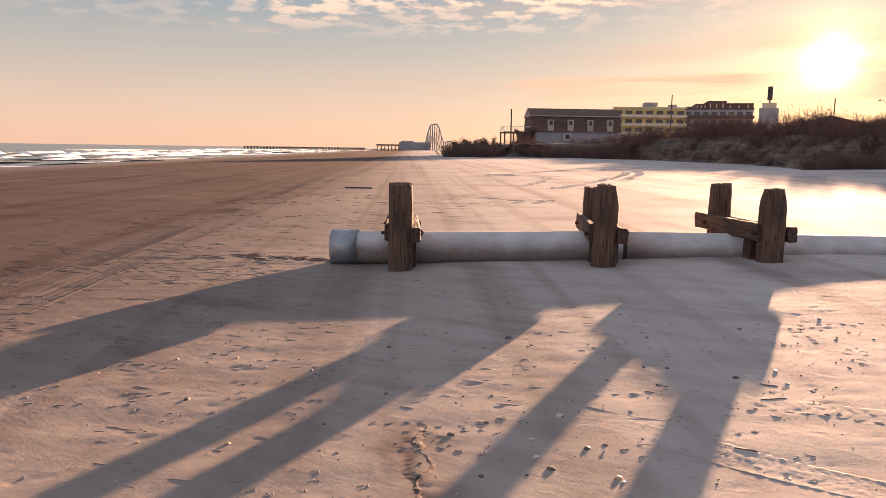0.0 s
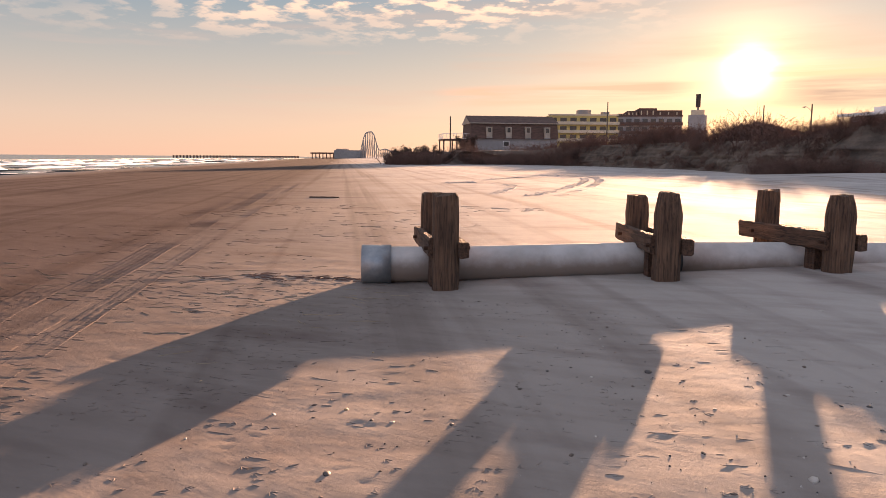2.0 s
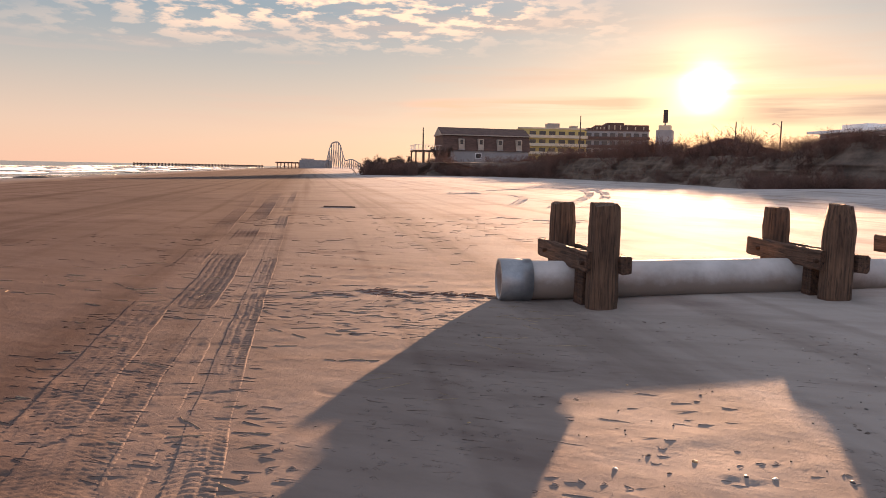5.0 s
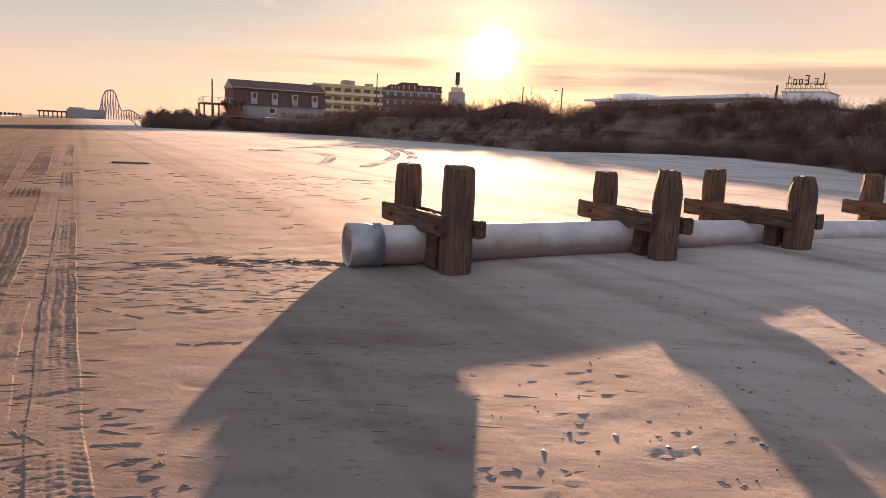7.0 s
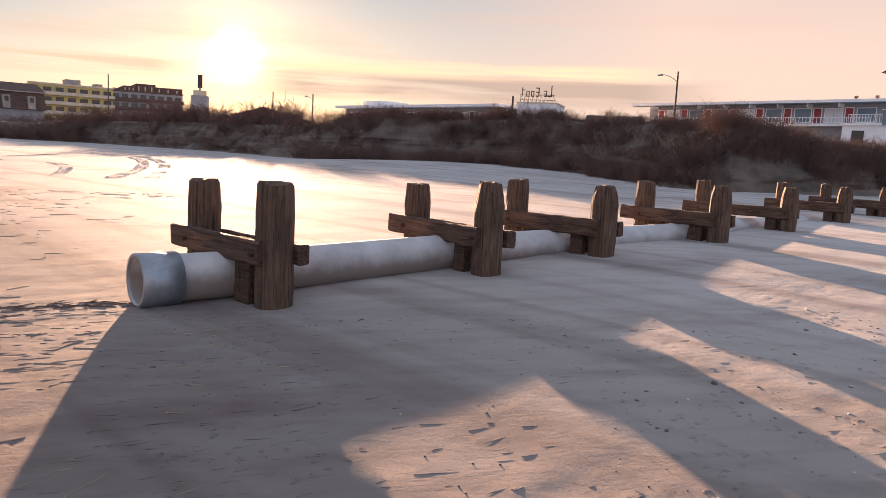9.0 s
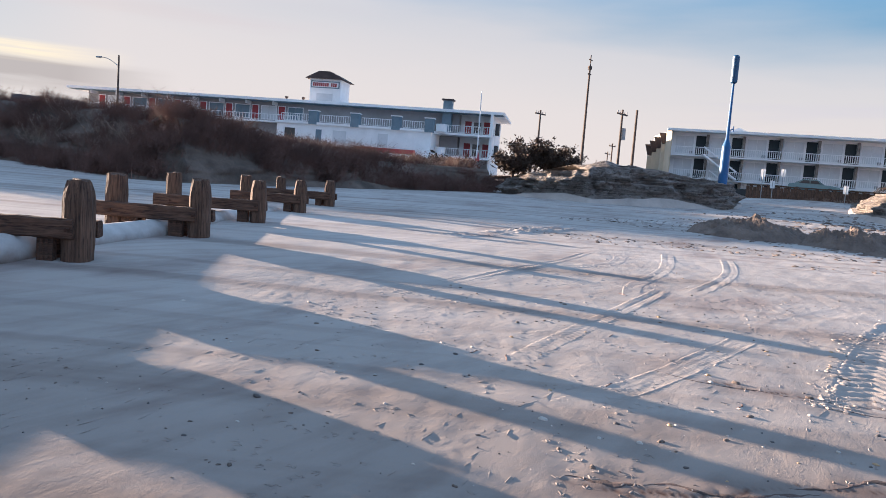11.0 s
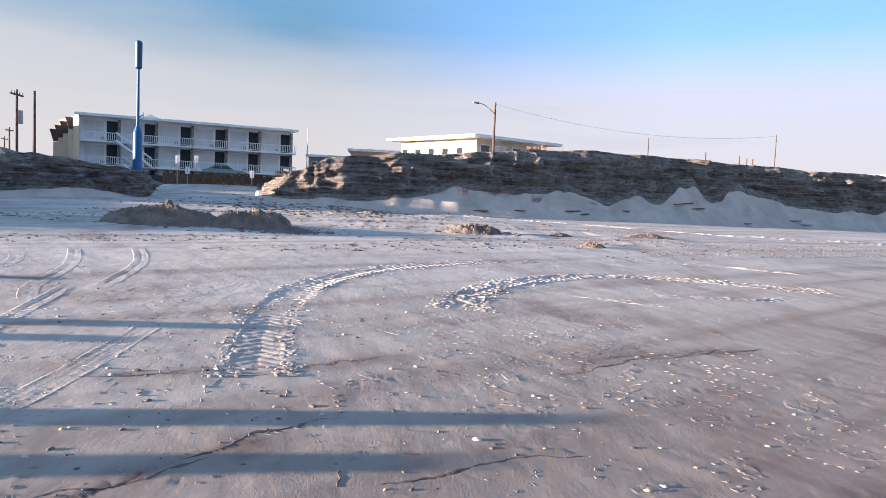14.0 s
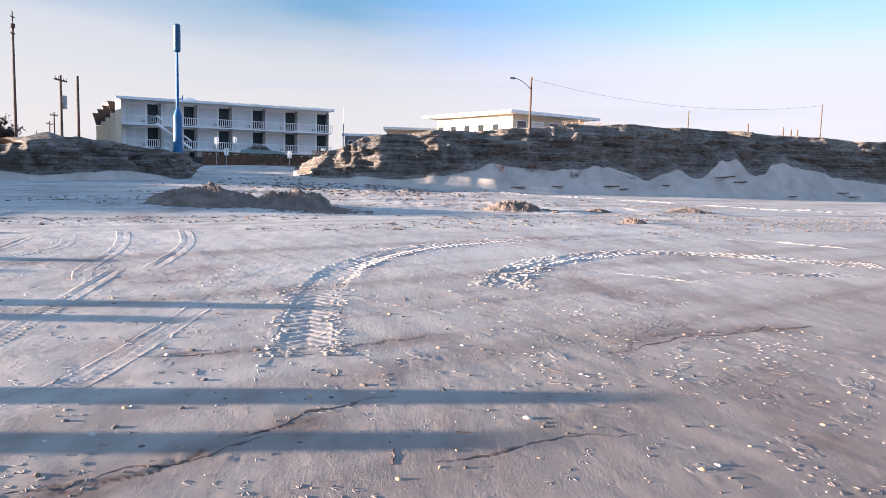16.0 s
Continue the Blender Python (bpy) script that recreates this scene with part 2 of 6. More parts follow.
    # wind-cut ripples and small jagged ledges
    ledge = ramp(n, l, noise_node(n, l, 5.0, 8, (0.6, 1.5, 1), rough=0.7), [(0.44, (0, 0, 0)), (0.5, (0.6, 0.6, 0.6)), (0.53, (0.35, 0.35, 0.35)), (0.62, (1, 1, 1))])
    both = n.new("ShaderNodeMath")
    l.new(add.outputs[0], both.inputs[0])
    l.new(ledge, both.inputs[1])
    bump(n, l, b, both.outputs[0], 0.2, 0.012)
    return m


def scarp_material():
    """Cut face of packed sand in thin level beds."""
    m, n, l, b = material("packed_sand", 0.95)
    beds = noise_node(n, l, 1.0, 7, (0.16, 0.16, 9.0), rough=0.7)
    blotch = noise_node(n, l, 0.5, 5)
    grain = noise_node(n, l, 60, 4)
    slide = noise_node(n, l, 0.55, 9, (1.0, 1.0, 0.6), rough=0.68)
    chunk = noise_node(n, l, 2.6, 8, (1.0, 1.0, 1.8), rough=0.7)
    c = ramp(n, l, beds, [(0.34, (0.11, 0.09, 0.078)), (0.48, (0.27, 0.23, 0.2)), (0.64, (0.42, 0.365, 0.32))])
    c = mix(n, l, ramp(n, l, slide, [(0.47, (0, 0, 0)), (0.58, (0.8, 0.8, 0.8))]), c, (0.42, 0.37, 0.33))
    c = mix(n, l, 0.8, c, ramp(n, l, chunk, [(0.36, (0.34, 0.3, 0.28)), (0.5, (1.1, 1.08, 1.07))]), "MULTIPLY")
    c = mix(n, l, 0.5, c, ramp(n, l, blotch, [(0.35, (0.55, 0.5, 0.47)), (0.6, (1, 1, 1))]), "MULTIPLY")
    c = mix(n, l, 0.5, c, ramp(n, l, grain, [(0.3, (0.6, 0.6, 0.6)), (0.6, (1, 1, 1))]), "MULTIPLY")
    l.new(c, b.inputs["Base Color"])
    add = n.new("ShaderNodeMath")
    l.new(beds, add.inputs[0])
    l.new(chunk, add.inputs[1])
    bump(n, l, b, add.outputs[0], 1.0, 0.5)
    return m


def wood_material(name, dark, light, across=(1.0, 1.0, 0.07)):
    m, n, l, b = material(name, 0.9)
    grain = noise_node(n, l, 30.0, 7, across)
    crack = noise_node(n, l, 48.0, 4, across)
    blot = noise_node(n, l, 2.2, 4)
    c = ramp(n, l, grain, [(0.3, dark), (0.62, light)])
    c = mix(n, l, 0.8, c, ramp(n, l, crack, [(0.38, (0.3, 0.27, 0.25)), (0.46, (1, 1, 1))]), "MULTIPLY")
    c = mix(n, l, 0.6, c, ramp(n, l, blot, [(0.3, (0.5, 0.46, 0.44)), (0.65, (1.0, 1.0, 1.0))]), "MULTIPLY")
    l.new(c, b.inputs["Base Color"])
    add = n.new("ShaderNodeMath")
    l.new(grain, add.inputs[0])
    l.new(crack, add.inputs[1])
    bump(n, l, b, add.outputs[0], 0.8, 0.02)
    return m


SAND = sand_material()
SCARP = scarp_material()
SOIL_SHADE = plain("dune_soil_and_sand_shade", (0.15, 0.11, 0.085), 0.95, var=0.25, scale=1.5, relief=0.5)
DRY = plain("dry_slope_sand", (0.48, 0.41, 0.36), 0.95, var=0.1, scale=1.2)
WOOD = wood_material("weathered_timber", (0.05, 0.027, 0.018), (0.19, 0.108, 0.068))
BEAM = wood_material("wet_timber", (0.042, 0.022, 0.015), (0.15, 0.08, 0.05), (0.07, 1.0, 1.0))
CONC = plain("pale_pipe", (0.5, 0.48, 0.46), 0.6, var=0.12, scale=3)


def stained_shaded_pipe():
    """Pale pipe with a ragged brown waterline on its lower half, underside shade painted in with it."""
    m, n, l, b = material("stained_shaded_pipe", 0.65)
    tc, sp, ad = n.new("ShaderNodeTexCoord"), n.new("ShaderNodeSeparateXYZ"), n.new("ShaderNodeMath")
    l.new(tc.outputs["Object"], sp.inputs[0])
    ad.operation = "MULTIPLY_ADD"
    ad.inputs[1].default_value = 0.3
    l.new(noise_node(n, l, 2.5, 6, rough=0.7), ad.inputs[0])
    l.new(sp.outputs["Z"], ad.inputs[2])
    c = ramp(n, l, noise_node(n, l, 3.0, 5), [(0.3, (0.38, 0.36, 0.34)), (0.65, (0.54, 0.52, 0.5))])
    c = mix(n, l, ramp(n, l, ad.outputs[0], [(0.14, (0.85, 0.85, 0.85)), (0.3, (0, 0, 0))]), c, (0.2, 0.15, 0.12))
    l.new(c, b.inputs["Base Color"])
    bump(n, l, b, noise_node(n, l, 40, 4), 0.15, 0.01)
    return m


STAINED_SHADED = stained_shaded_pipe()
STEEL = plain("galvanised_collar", (0.33, 0.36, 0.38), 0.45, 0.6, var=0.15, scale=5)
RUST = plain("rusty_iron", (0.1, 0.045, 0.025), 0.85, 0.3, var=0.25, scale=20)
TWIG = plain("bare_twigs", (0.17, 0.09, 0.068), 0.9, var=0.25, scale=1.5)
TWIG_PALE = plain("bleached_twigs", (0.36, 0.26, 0.2), 0.9, var=0.2, scale=1.5)
NEEDLE = plain("cedar_foliage", (0.065, 0.04, 0.026), 0.9, var=0.3, scale=2)
STRAW = plain("dry_reed", (0.36, 0.27, 0.18), 0.9, var=0.25, scale=20)
SHELL = plain("bleached_shell", (0.5, 0.45, 0.4), 0.5, var=0.12, scale=30)
SHELL_TAN = plain("tan_shell", (0.5, 0.33, 0.18), 0.55, var=0.2, scale=30)
SHELL_DARK = plain("dark_shell", (0.09, 0.075, 0.07), 0.55, var=0.2, scale=30)
WHITE = plain("white_paint", (0.82, 0.81, 0.8), 0.6, var=0.05, scale=1)
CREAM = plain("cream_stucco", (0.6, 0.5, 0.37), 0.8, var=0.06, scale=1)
YELLOW = plain("yellow_stucco", (0.55, 0.42, 0.16), 0.8, var=0.08, scale=0.5)
GREY = plain("grey_siding", (0.3, 0.29, 0.29), 0.8, var=0.08, scale=1)
BROWN = plain("brown_shingle", (0.13, 0.072, 0.056), 0.9, var=0.2, scale=2, stretch=(1, 1, 4))
ROOF = plain("dark_roofing", (0.07, 0.05, 0.046), 0.9, var=0.15, scale=2)
DARKGLASS = plain("dark_window_glass", (0.03, 0.035, 0.04), 0.12, var=0.1, scale=2, relief=0.0)
BEIGE = plain("weathered_beige_paint", (0.4, 0.33, 0.27), 0.8, var=0.12, scale=1)
DOORWAY_SHADE = plain("doorway_shade", (0.022, 0.03, 0.034), 0.8, var=0.1, scale=2)
BLIND = plain("closed_blind", (0.64, 0.64, 0.64), 0.7, var=0.06, scale=1)
REDDOOR = plain("red_paint", (0.34, 0.035, 0.04), 0.55, var=0.1, scale=2)
TEAL = plain("grey_blue_paint", (0.16, 0.22, 0.26), 0.7, var=0.08, scale=2)
BLUE = plain("blue_paint", (0.006, 0.1, 0.27), 0.45, var=0.1, scale=2)
NAVY = plain("deep_blue_paint", (0.012, 0.07, 0.16), 0.45, var=0.1, scale=2)
POLE = wood_material("pole_timber", (0.07, 0.05, 0.04), (0.17, 0.12, 0.095))
METAL = plain("grey_metal", (0.35, 0.35, 0.35), 0.5, 0.7, var=0.08)
BLACK = plain("black_rubber", (0.02, 0.02, 0.02), 0.7, var=0.1)
ASPH = plain("asphalt", (0.06, 0.058, 0.056), 0.9, var=0.1, scale=2)


# ---- mesh helpers ----
def mesh_object(name, bm, mat, parent=None, label="", smooth=False):
    me = bpy.data.meshes.new(name)
    bm.to_mesh(me)
    bm.free()
    for mm in mat if isinstance(mat, (list, tuple)) else [mat]:
        me.materials.append(mm)
    if smooth:
        me.polygons.foreach_set("use_smooth", [True] * len(me.polygons))
    ob = new(name, me)
    ob.parent = parent
    return tagged(ob, label)


part = mesh_object


def thing(name, m=None, label="", category="", group="", kind=""):
    ob = new(name)
    ob.empty_display_size = 0.2
    if m is not None:
        ob.matrix_world = m
    return tagged(ob, label, category, group, kind)


def grid_mesh(name, X, Y, Z, mat, smooth=True, parent=None):
    """A sheet over two-dimensional arrays of places."""
    h, w = X.shape
    co = np.stack([X, Y, Z], -1).reshape(-1, 3).astype(np.float32)
    i = np.arange(h * w).reshape(h, w)
    quads = np.stack([i[:-1, :-1], i[:-1, 1:], i[1:, 1:], i[1:, :-1]], -1).reshape(-1, 4).astype(np.int32)
    me = bpy.data.meshes.new(name)
    me.vertices.add(len(co))
    me.vertices.foreach_set("co", co.ravel())
    me.loops.add(quads.size)
    me.loops.foreach_set("vertex_index", quads.ravel())
    me.polygons.add(len(quads))
    me.polygons.foreach_set("loop_start", np.arange(0, quads.size, 4, dtype=np.int32))
    me.update(calc_edges=True)
    me.polygons.foreach_set("use_smooth", np.full(len(quads), smooth))
    me.materials.append(mat)
    ob = new(name, me)
    ob.parent = parent
    return ob


def box(bm, x0, x1, y0, y1, z0, z1, bevel=0.0):
    m = Matrix.Translation(((x0 + x1) / 2, (y0 + y1) / 2, (z0 + z1) / 2)) @ Matrix.Diagonal((x1 - x0, y1 - y0, z1 - z0, 1))
    vs = bmesh.ops.create_cube(bm, size=1, matrix=m)["verts"]
    if bevel:
        es = list({e for v in vs for e in v.link_edges})
        bmesh.ops.bevel(bm, geom=es, offset=bevel, segments=2, affect="EDGES")
    return bm


def boxes(*dims, bevel=0.0):
    bm = bmesh.new()
    for d in dims:
        box(bm, *d, bevel=bevel)
    return bm


def prism(bm, pts, y0, y1):
    """An outline in x and z, drawn out along y."""
    a = [bm.verts.new((x, y0, z)) for x, z in pts]
    b = [bm.verts.new((x, y1, z)) for x, z in pts]
    bm.faces.new(a)
    bm.faces.new(b[::-1])
    for i in range(len(pts)):
        j = (i + 1) % len(pts)
        bm.faces.new((a[j], a[i], b[i], b[j]))
    bmesh.ops.recalc_face_normals(bm, faces=bm.faces)
    return bm


def rod(bm, a, b, r0, r1=None, seg=8):
    a, b = Vector(a), Vector(b)
    d = b - a
    m = Matrix.Translation((a + b) / 2) @ d.to_track_quat("Z", "Y").to_matrix().to_4x4()
    bmesh.ops.create_cone(bm, cap_ends=True, segments=seg, radius1=r0, radius2=r0 if r1 is None else r1, depth=d.length, matrix=m)
    return bm


def rods(*items, seg=8):
    bm = bmesh.new()
    for a, b, *r in items:
        rod(bm, a, b, *r, seg=seg)
    return bm


# ---- value noise over arrays ----
RNG = np.random.RandomState(5)
LATTICE = RNG.rand(256, 256)


def vnoise(x, y, scale=1.0):
    x, y = np.asarray(x, float) / scale, np.asarray(y, float) / scale
    i, j = np.floor(x).astype(int), np.floor(y).astype(int)
    u, v = x - i, y - j
    u, v = u * u * (3 - 2 * u), v * v * (3 - 2 * v)
    g = lambda a, b: LATTICE[a % 256, b % 256]
    return (g(i, j) * (1 - u) + g(i + 1, j) * u) * (1 - v) + (g(i, j + 1) * (1 - u) + g(i + 1, j + 1) * u) * v - 0.5


def fbm(x, y, scale, octaves=4):
    t, a = 0.0, 1.0
    for k in range(octaves):
        t = t + a * vnoise(x + 37.1 * k, y - 17.7 * k, scale)
        scale, a = scale / 2, a / 2
    return t


BENTS = [((-4.567, 8.06), (-5.27, 9.054)), ((-2.338, 9.274), (-2.945, 10.436)), ((-0.59, 10.251), (-1.419, 11.283)), ((2.02, 11.88), (1.28, 12.92)),
         ((4.7, 13.9), (3.6, 15.1)), ((7.7, 16.1), (6.9, 17.2)), ((10.3, 17.8), (9.5, 19.0))]


def beach_height(x, y):
    """Level of the sand: falls to the water, rises inland."""
    s = CN * x + SN * y
    r = -SN * x + CN * y
    z = np.interp(s, [-400, -60, -36, -15, -3, 0, 4, 9, 20, 30, 45, 75, 120, 400], [-12, -1.2, -0.62, -0.3, -0.06, 0, 0.1, 0.24, 0.36, 0.4, 0.5, 1.3, 1.8, 1.8])
    z = z - 0.3 * np.clip((-r - 16) / 20, 0, 1) * np.clip((60 - s) / 20, 0, 1) + 0.08 * np.exp(-((x + 0.2) ** 2 + (y - 10.5) ** 2) / 6)
    z = z + 0.46 * np.exp(-((x - 5) / 11) ** 2 - ((y - 45) / 10) ** 2)
    return z


# ---- ground: one sheet from under the sea to behind the town ----
def smooth_line(pts, rounds=3):
    p = np.array(pts, float)
    for _ in range(rounds):
        q, w = 0.75 * p[:-1] + 0.25 * p[1:], 0.25 * p[:-1] + 0.75 * p[1:]
        p = np.vstack([p[:1], np.stack([q, w], 1).reshape(-1, 2), p[-1:]])
    return p


def along(X, Y, line):
    """Signed distance to a line and the way along it, for each place."""
    best, arc, start = np.full(X.shape, 1e9), np.zeros(X.shape), 0.0
    for a, b in zip(line[:-1], line[1:]):
        d = b - a
        n = math.hypot(*d)
        if n < 1e-6:
            continue
        t = np.clip(((X - a[0]) * d[0] + (Y - a[1]) * d[1]) / n ** 2, 0, 1)
        px, py = X - a[0] - t * d[0], Y - a[1] - t * d[1]
        dist = np.hypot(px, py) * np.where(d[0] * py - d[1] * px > 0, 1, -1)
        near = np.abs(dist) < np.abs(best)
        best, arc, start = np.where(near, dist, best), np.where(near, start + t * n, arc), start + n
    return best, arc, start


TRACKS = [  # line, width, depth, lug spacing
    ([(1.0, 2.8), (1.32, 2.86), (2.61, 3.0), (3.83, 3.04), (5.33, 2.94), (6.95, 2.39), (8.01, 1.85), (9.05, 0.89), (10.2, -0.4)], 0.5, 0.012, 0.15),
    ([(4.3, 0.9), (4.76, 0.79), (5.78, 0.5), (6.8, -0.09), (7.92, -1.09), (8.74, -2.35), (8.74, -3.98), (8.04, -5.24), (7.75, -6.12)], 0.52, 0.014, 0.17),
    ([(-0.6, 4.3), (0.22, 4.18), (1.07, 4.08), (2.66, 4.08), (4.38, 3.92), (5.53, 3.64), (6.35, 3.2)], 0.3, 0.005, 0.09),
]
RUNNELS = [([(-1.4, 3.9), (-1.35, 3.75), (-1.25, 3.5), (-0.98, 3.2), (-0.75, 3.1)], 0.018, 0.0035),
           ([(-1.3, 3.6), (-1.15, 3.45), (-0.98, 3.15), (-0.7, 3.0), (-0.56, 2.82), (-0.31, 2.54), (-0.1, 2.5)], 0.018, 0.0035),
           ([(1.3, 0.5), (1.54, 0.24), (2.1, -0.3), (2.3, -0.9), (2.57, -1.63), (2.6, -2.1)], 0.016, 0.003),
           ([(0.8, 4.0), (1.0, 3.4), (1.25, 2.9), (1.4, 2.3), (1.9, 1.6)], 0.016, 0.003)]


def axis(lo, hi, step, far, growth=1.065):
    mid = list(np.arange(lo, hi + step / 2, step))
    out, d, right, left = [], step, [], []
    p = mid[-1]
    while p < far:
        d *= growth
        p += d
        right.append(p)
    p, d = mid[0], step
    while p > -far:
        d *= growth
        p -= d
        left.append(p)
    return np.array(left[::-1] + mid + right)


gx, gy = axis(-7.0, 11.0, 0.028, 3200.0), axis(-6.6, 8.6, 0.028, 3200.0)
GX, GY = np.meshgrid(gx, gy)
GZ = beach_height(GX, GY)
near = np.exp(-((np.maximum(np.abs(GX - 1.0) - 12, 0) / 14) ** 2 + (np.maximum(np.abs(GY - 3.5) - 10, 0) / 14) ** 2))
# uneven sand: broad swells, wind ripples, fine lumps
GZ = GZ + 0.045 * fbm(GX, GY, 7.0, 2) * np.clip((CN * GX + SN * GY + 40) / 20, 0, 1)
rip = fbm(0.35 * (CN * GX + SN * GY) , 1.6 * (-SN * GX + CN * GY), 0.5, 4)
GZ = GZ + near * 0.007 * rip
GZ = GZ + near * 0.005 * fbm(GX, GY, 0.2, 2) * np.clip(0.4 + 2 * vnoise(GX, GY, 1.9), 0, 1)
for (f, b) in BENTS:
    for (px, py) in (f, b):
        GZ = GZ - 0.015 * np.exp(-((GX - px) ** 2 + (GY - py) ** 2) / 0.25)
GZ = GZ - 0.02 * np.exp(-((GX + 5.2) ** 2 + (GY - 8.3) ** 2) / 0.8)

inx, iny = np.where((gx > -10) & (gx < 13))[0], np.where((gy > -9) & (gy < 14))[0]
SUB = np.ix_(iny, inx)
SX, SY, SZ = GX[SUB], GY[SUB], GZ[SUB].copy()
for pts, width, depth, lug in TRACKS:
    line = smooth_line(pts)
    d, arc, total = along(SX, SY, line)
    w = width / 2
    fade = np.clip(arc / 0.5, 0, 1) * np.clip((total - arc) / 0.5, 0, 1) * np.clip(0.75 + 1.3 * vnoise(arc, arc * 0 + 7 * width, 1.3), 0.12, 1.15)
    bed = np.clip((w - np.abs(d)) / 0.06, 0, 1)
    crumble = fbm(SX, SY, 0.1, 3)
    wave = ((arc + 0.3 * np.abs(d) + np.where(d > 0, 0.5 * lug, 0) + 0.03 * crumble) / lug) % 1.0
    bars = np.clip(1 - np.abs(wave - 0.5) / 0.27, 0, 1) * np.clip((np.abs(d) - 0.08 * w) / 0.03, 0, 1)
    rim = np.exp(-((np.abs(d) - w - 0.015) / 0.022) ** 2)
    SZ += fade * (-depth * bed * (1 - (0.0 if width > 0.4 else 0.95) * bars) + 0.12 * depth * rim * (0.6 + 3 * crumble) + 0.35 * depth * bed * crumble)
for pts, width, depth in RUNNELS:
    line = smooth_line(pts, 2)
    d, arc, total = along(SX + 0.13 * fbm(SX, SY, 0.22, 4), SY + 0.13 * fbm(SY, SX, 0.2, 4), line)
    fade = np.clip(arc / 0.3, 0, 1) * np.clip((total - arc) / 0.3, 0, 1) * np.clip(0.5 + 2 * vnoise(arc, arc * 0, 0.3), 0, 1)
    SZ += fade * (-depth * np.exp(-(d / width) ** 2) + 0.8 * depth * np.clip(1 - np.abs(d - width * 2.5) / (width * 3.5), 0, 1))
STAIN = np.zeros(GX.shape, np.float32)
SS_ = STAIN[SUB].copy()
for pts, width, depth in RUNNELS:
    d, arc, total = along(SX + 0.13 * fbm(SX, SY, 0.22, 4), SY + 0.13 * fbm(SY, SX, 0.2, 4), smooth_line(pts, 2))
    SS_ = np.maximum(SS_, (0.4 + 0.5 * fbm(SX, SY, 0.5, 3)) * np.exp(-(d / 0.17) ** 2) * np.clip(arc / 0.3, 0, 1) * np.clip((total - arc) / 0.3, 0, 1))
    SS_ = np.maximum(SS_, np.exp(-(d / (width * 0.95)) ** 2) * np.clip(1.0 + 1.2 * vnoise(arc, arc * 0, 0.3), 0, 1) * np.clip(arc / 0.3, 0, 1) * np.clip((total - arc) / 0.3, 0, 1))
STAIN[SUB] = np.clip(SS_, 0, 1)
prints = np.random.RandomState(11)


def stamp(px, py, rad, fn):
    jx, jy = np.searchsorted(gx[inx], (px - rad, px + rad)), np.searchsorted(gy[iny], (py - rad, py + rad))
    if jx[1] - jx[0] < 2 or jy[1] - jy[0] < 2:
        return
    sl = (slice(jy[0], jy[1]), slice(jx[0], jx[1]))
    SZ[sl] += fn(SX[sl] - px, SY[sl] - py)


# bird tracks, scuffs and drip holes
for _ in range(4200):
    px, py = prints.uniform(-6.7, 10.7), prints.uniform(-4.5, 8.4)
    if vnoise(px, py, 1.6) < -0.12:
        continue
    r, dep, ang = prints.uniform(0.012, 0.024), prints.uniform(0.002, 0.006), prints.uniform(0, 3.1)
    ca, sa, el = math.cos(ang), math.sin(ang), prints.uniform(1.2, 3.0)
    stamp(px, py, 0.2, lambda x, y: -dep * np.exp(-(((x * ca + y * sa) / (r * el)) ** 2 + ((-x * sa + y * ca) / r) ** 2))
          + 0.7 * dep * np.exp(-(((x * ca + y * sa) / (r * el)) ** 2 + ((-x * sa + y * ca - 1.7 * r) / r) ** 2)))
GZ[SUB] = SZ


# churned sand in the gap between the dunes, and along the foot of the scarp
gap = np.exp(-(((GX - 45) / 16) ** 2 + ((GY - 6) / 9) ** 2))
GZ = GZ + gap * 0.35 * fbm(GX, GY, 2.2, 4)
GZ = GZ + 0.8 * np.exp(-(((GX - 72) / 13) ** 2 + ((GY - 15) / 12) ** 2))
churn = np.exp(-(((GX - 25) / 9) ** 2 + ((GY + 2) / 12) ** 2))
GZ = GZ + churn * 0.14 * np.maximum(fbm(GX, GY, 1.2, 4), 0)
ground = grid_mesh("ground", GX, GY, GZ, SAND)
stain = ground.data.attributes.new("stain", "FLOAT", "POINT")
stain.data.foreach_set("value", STAIN.ravel())
tagged(ground, "pale brown beach sand with tyre tracks, footprints and ripples", "sand", kind="structure")


def sand_at(x, y):
    """Level of the finished sheet at a place."""
    i = min(max(np.searchsorted(gx, x) - 1, 0), len(gx) - 2)
    j = min(max(np.searchsorted(gy, y) - 1, 0), len(gy) - 2)
    u, v = (x - gx[i]) / (gx[i + 1] - gx[i]), (y - gy[j]) / (gy[j + 1] - gy[j])
    return float((GZ[j, i] * (1 - u) + GZ[j, i + 1] * u) * (1 - v) + (GZ[j + 1, i] * (1 - u) + GZ[j + 1, i + 1] * u) * v)


def sand_grid(X, Y):
    """Level of the finished sheet at many places."""
    i, j = np.clip(np.searchsorted(gx, X) - 1, 0, len(gx) - 2), np.clip(np.searchsorted(gy, Y) - 1, 0, len(gy) - 2)
    u, v = (X - gx[i]) / (gx[i + 1] - gx[i]), (Y - gy[j]) / (gy[j + 1] - gy[j])
    return (GZ[j, i] * (1 - u) + GZ[j, i + 1] * u) * (1 - v) + (GZ[j + 1, i] * (1 - u) + GZ[j + 1, i + 1] * u) * v


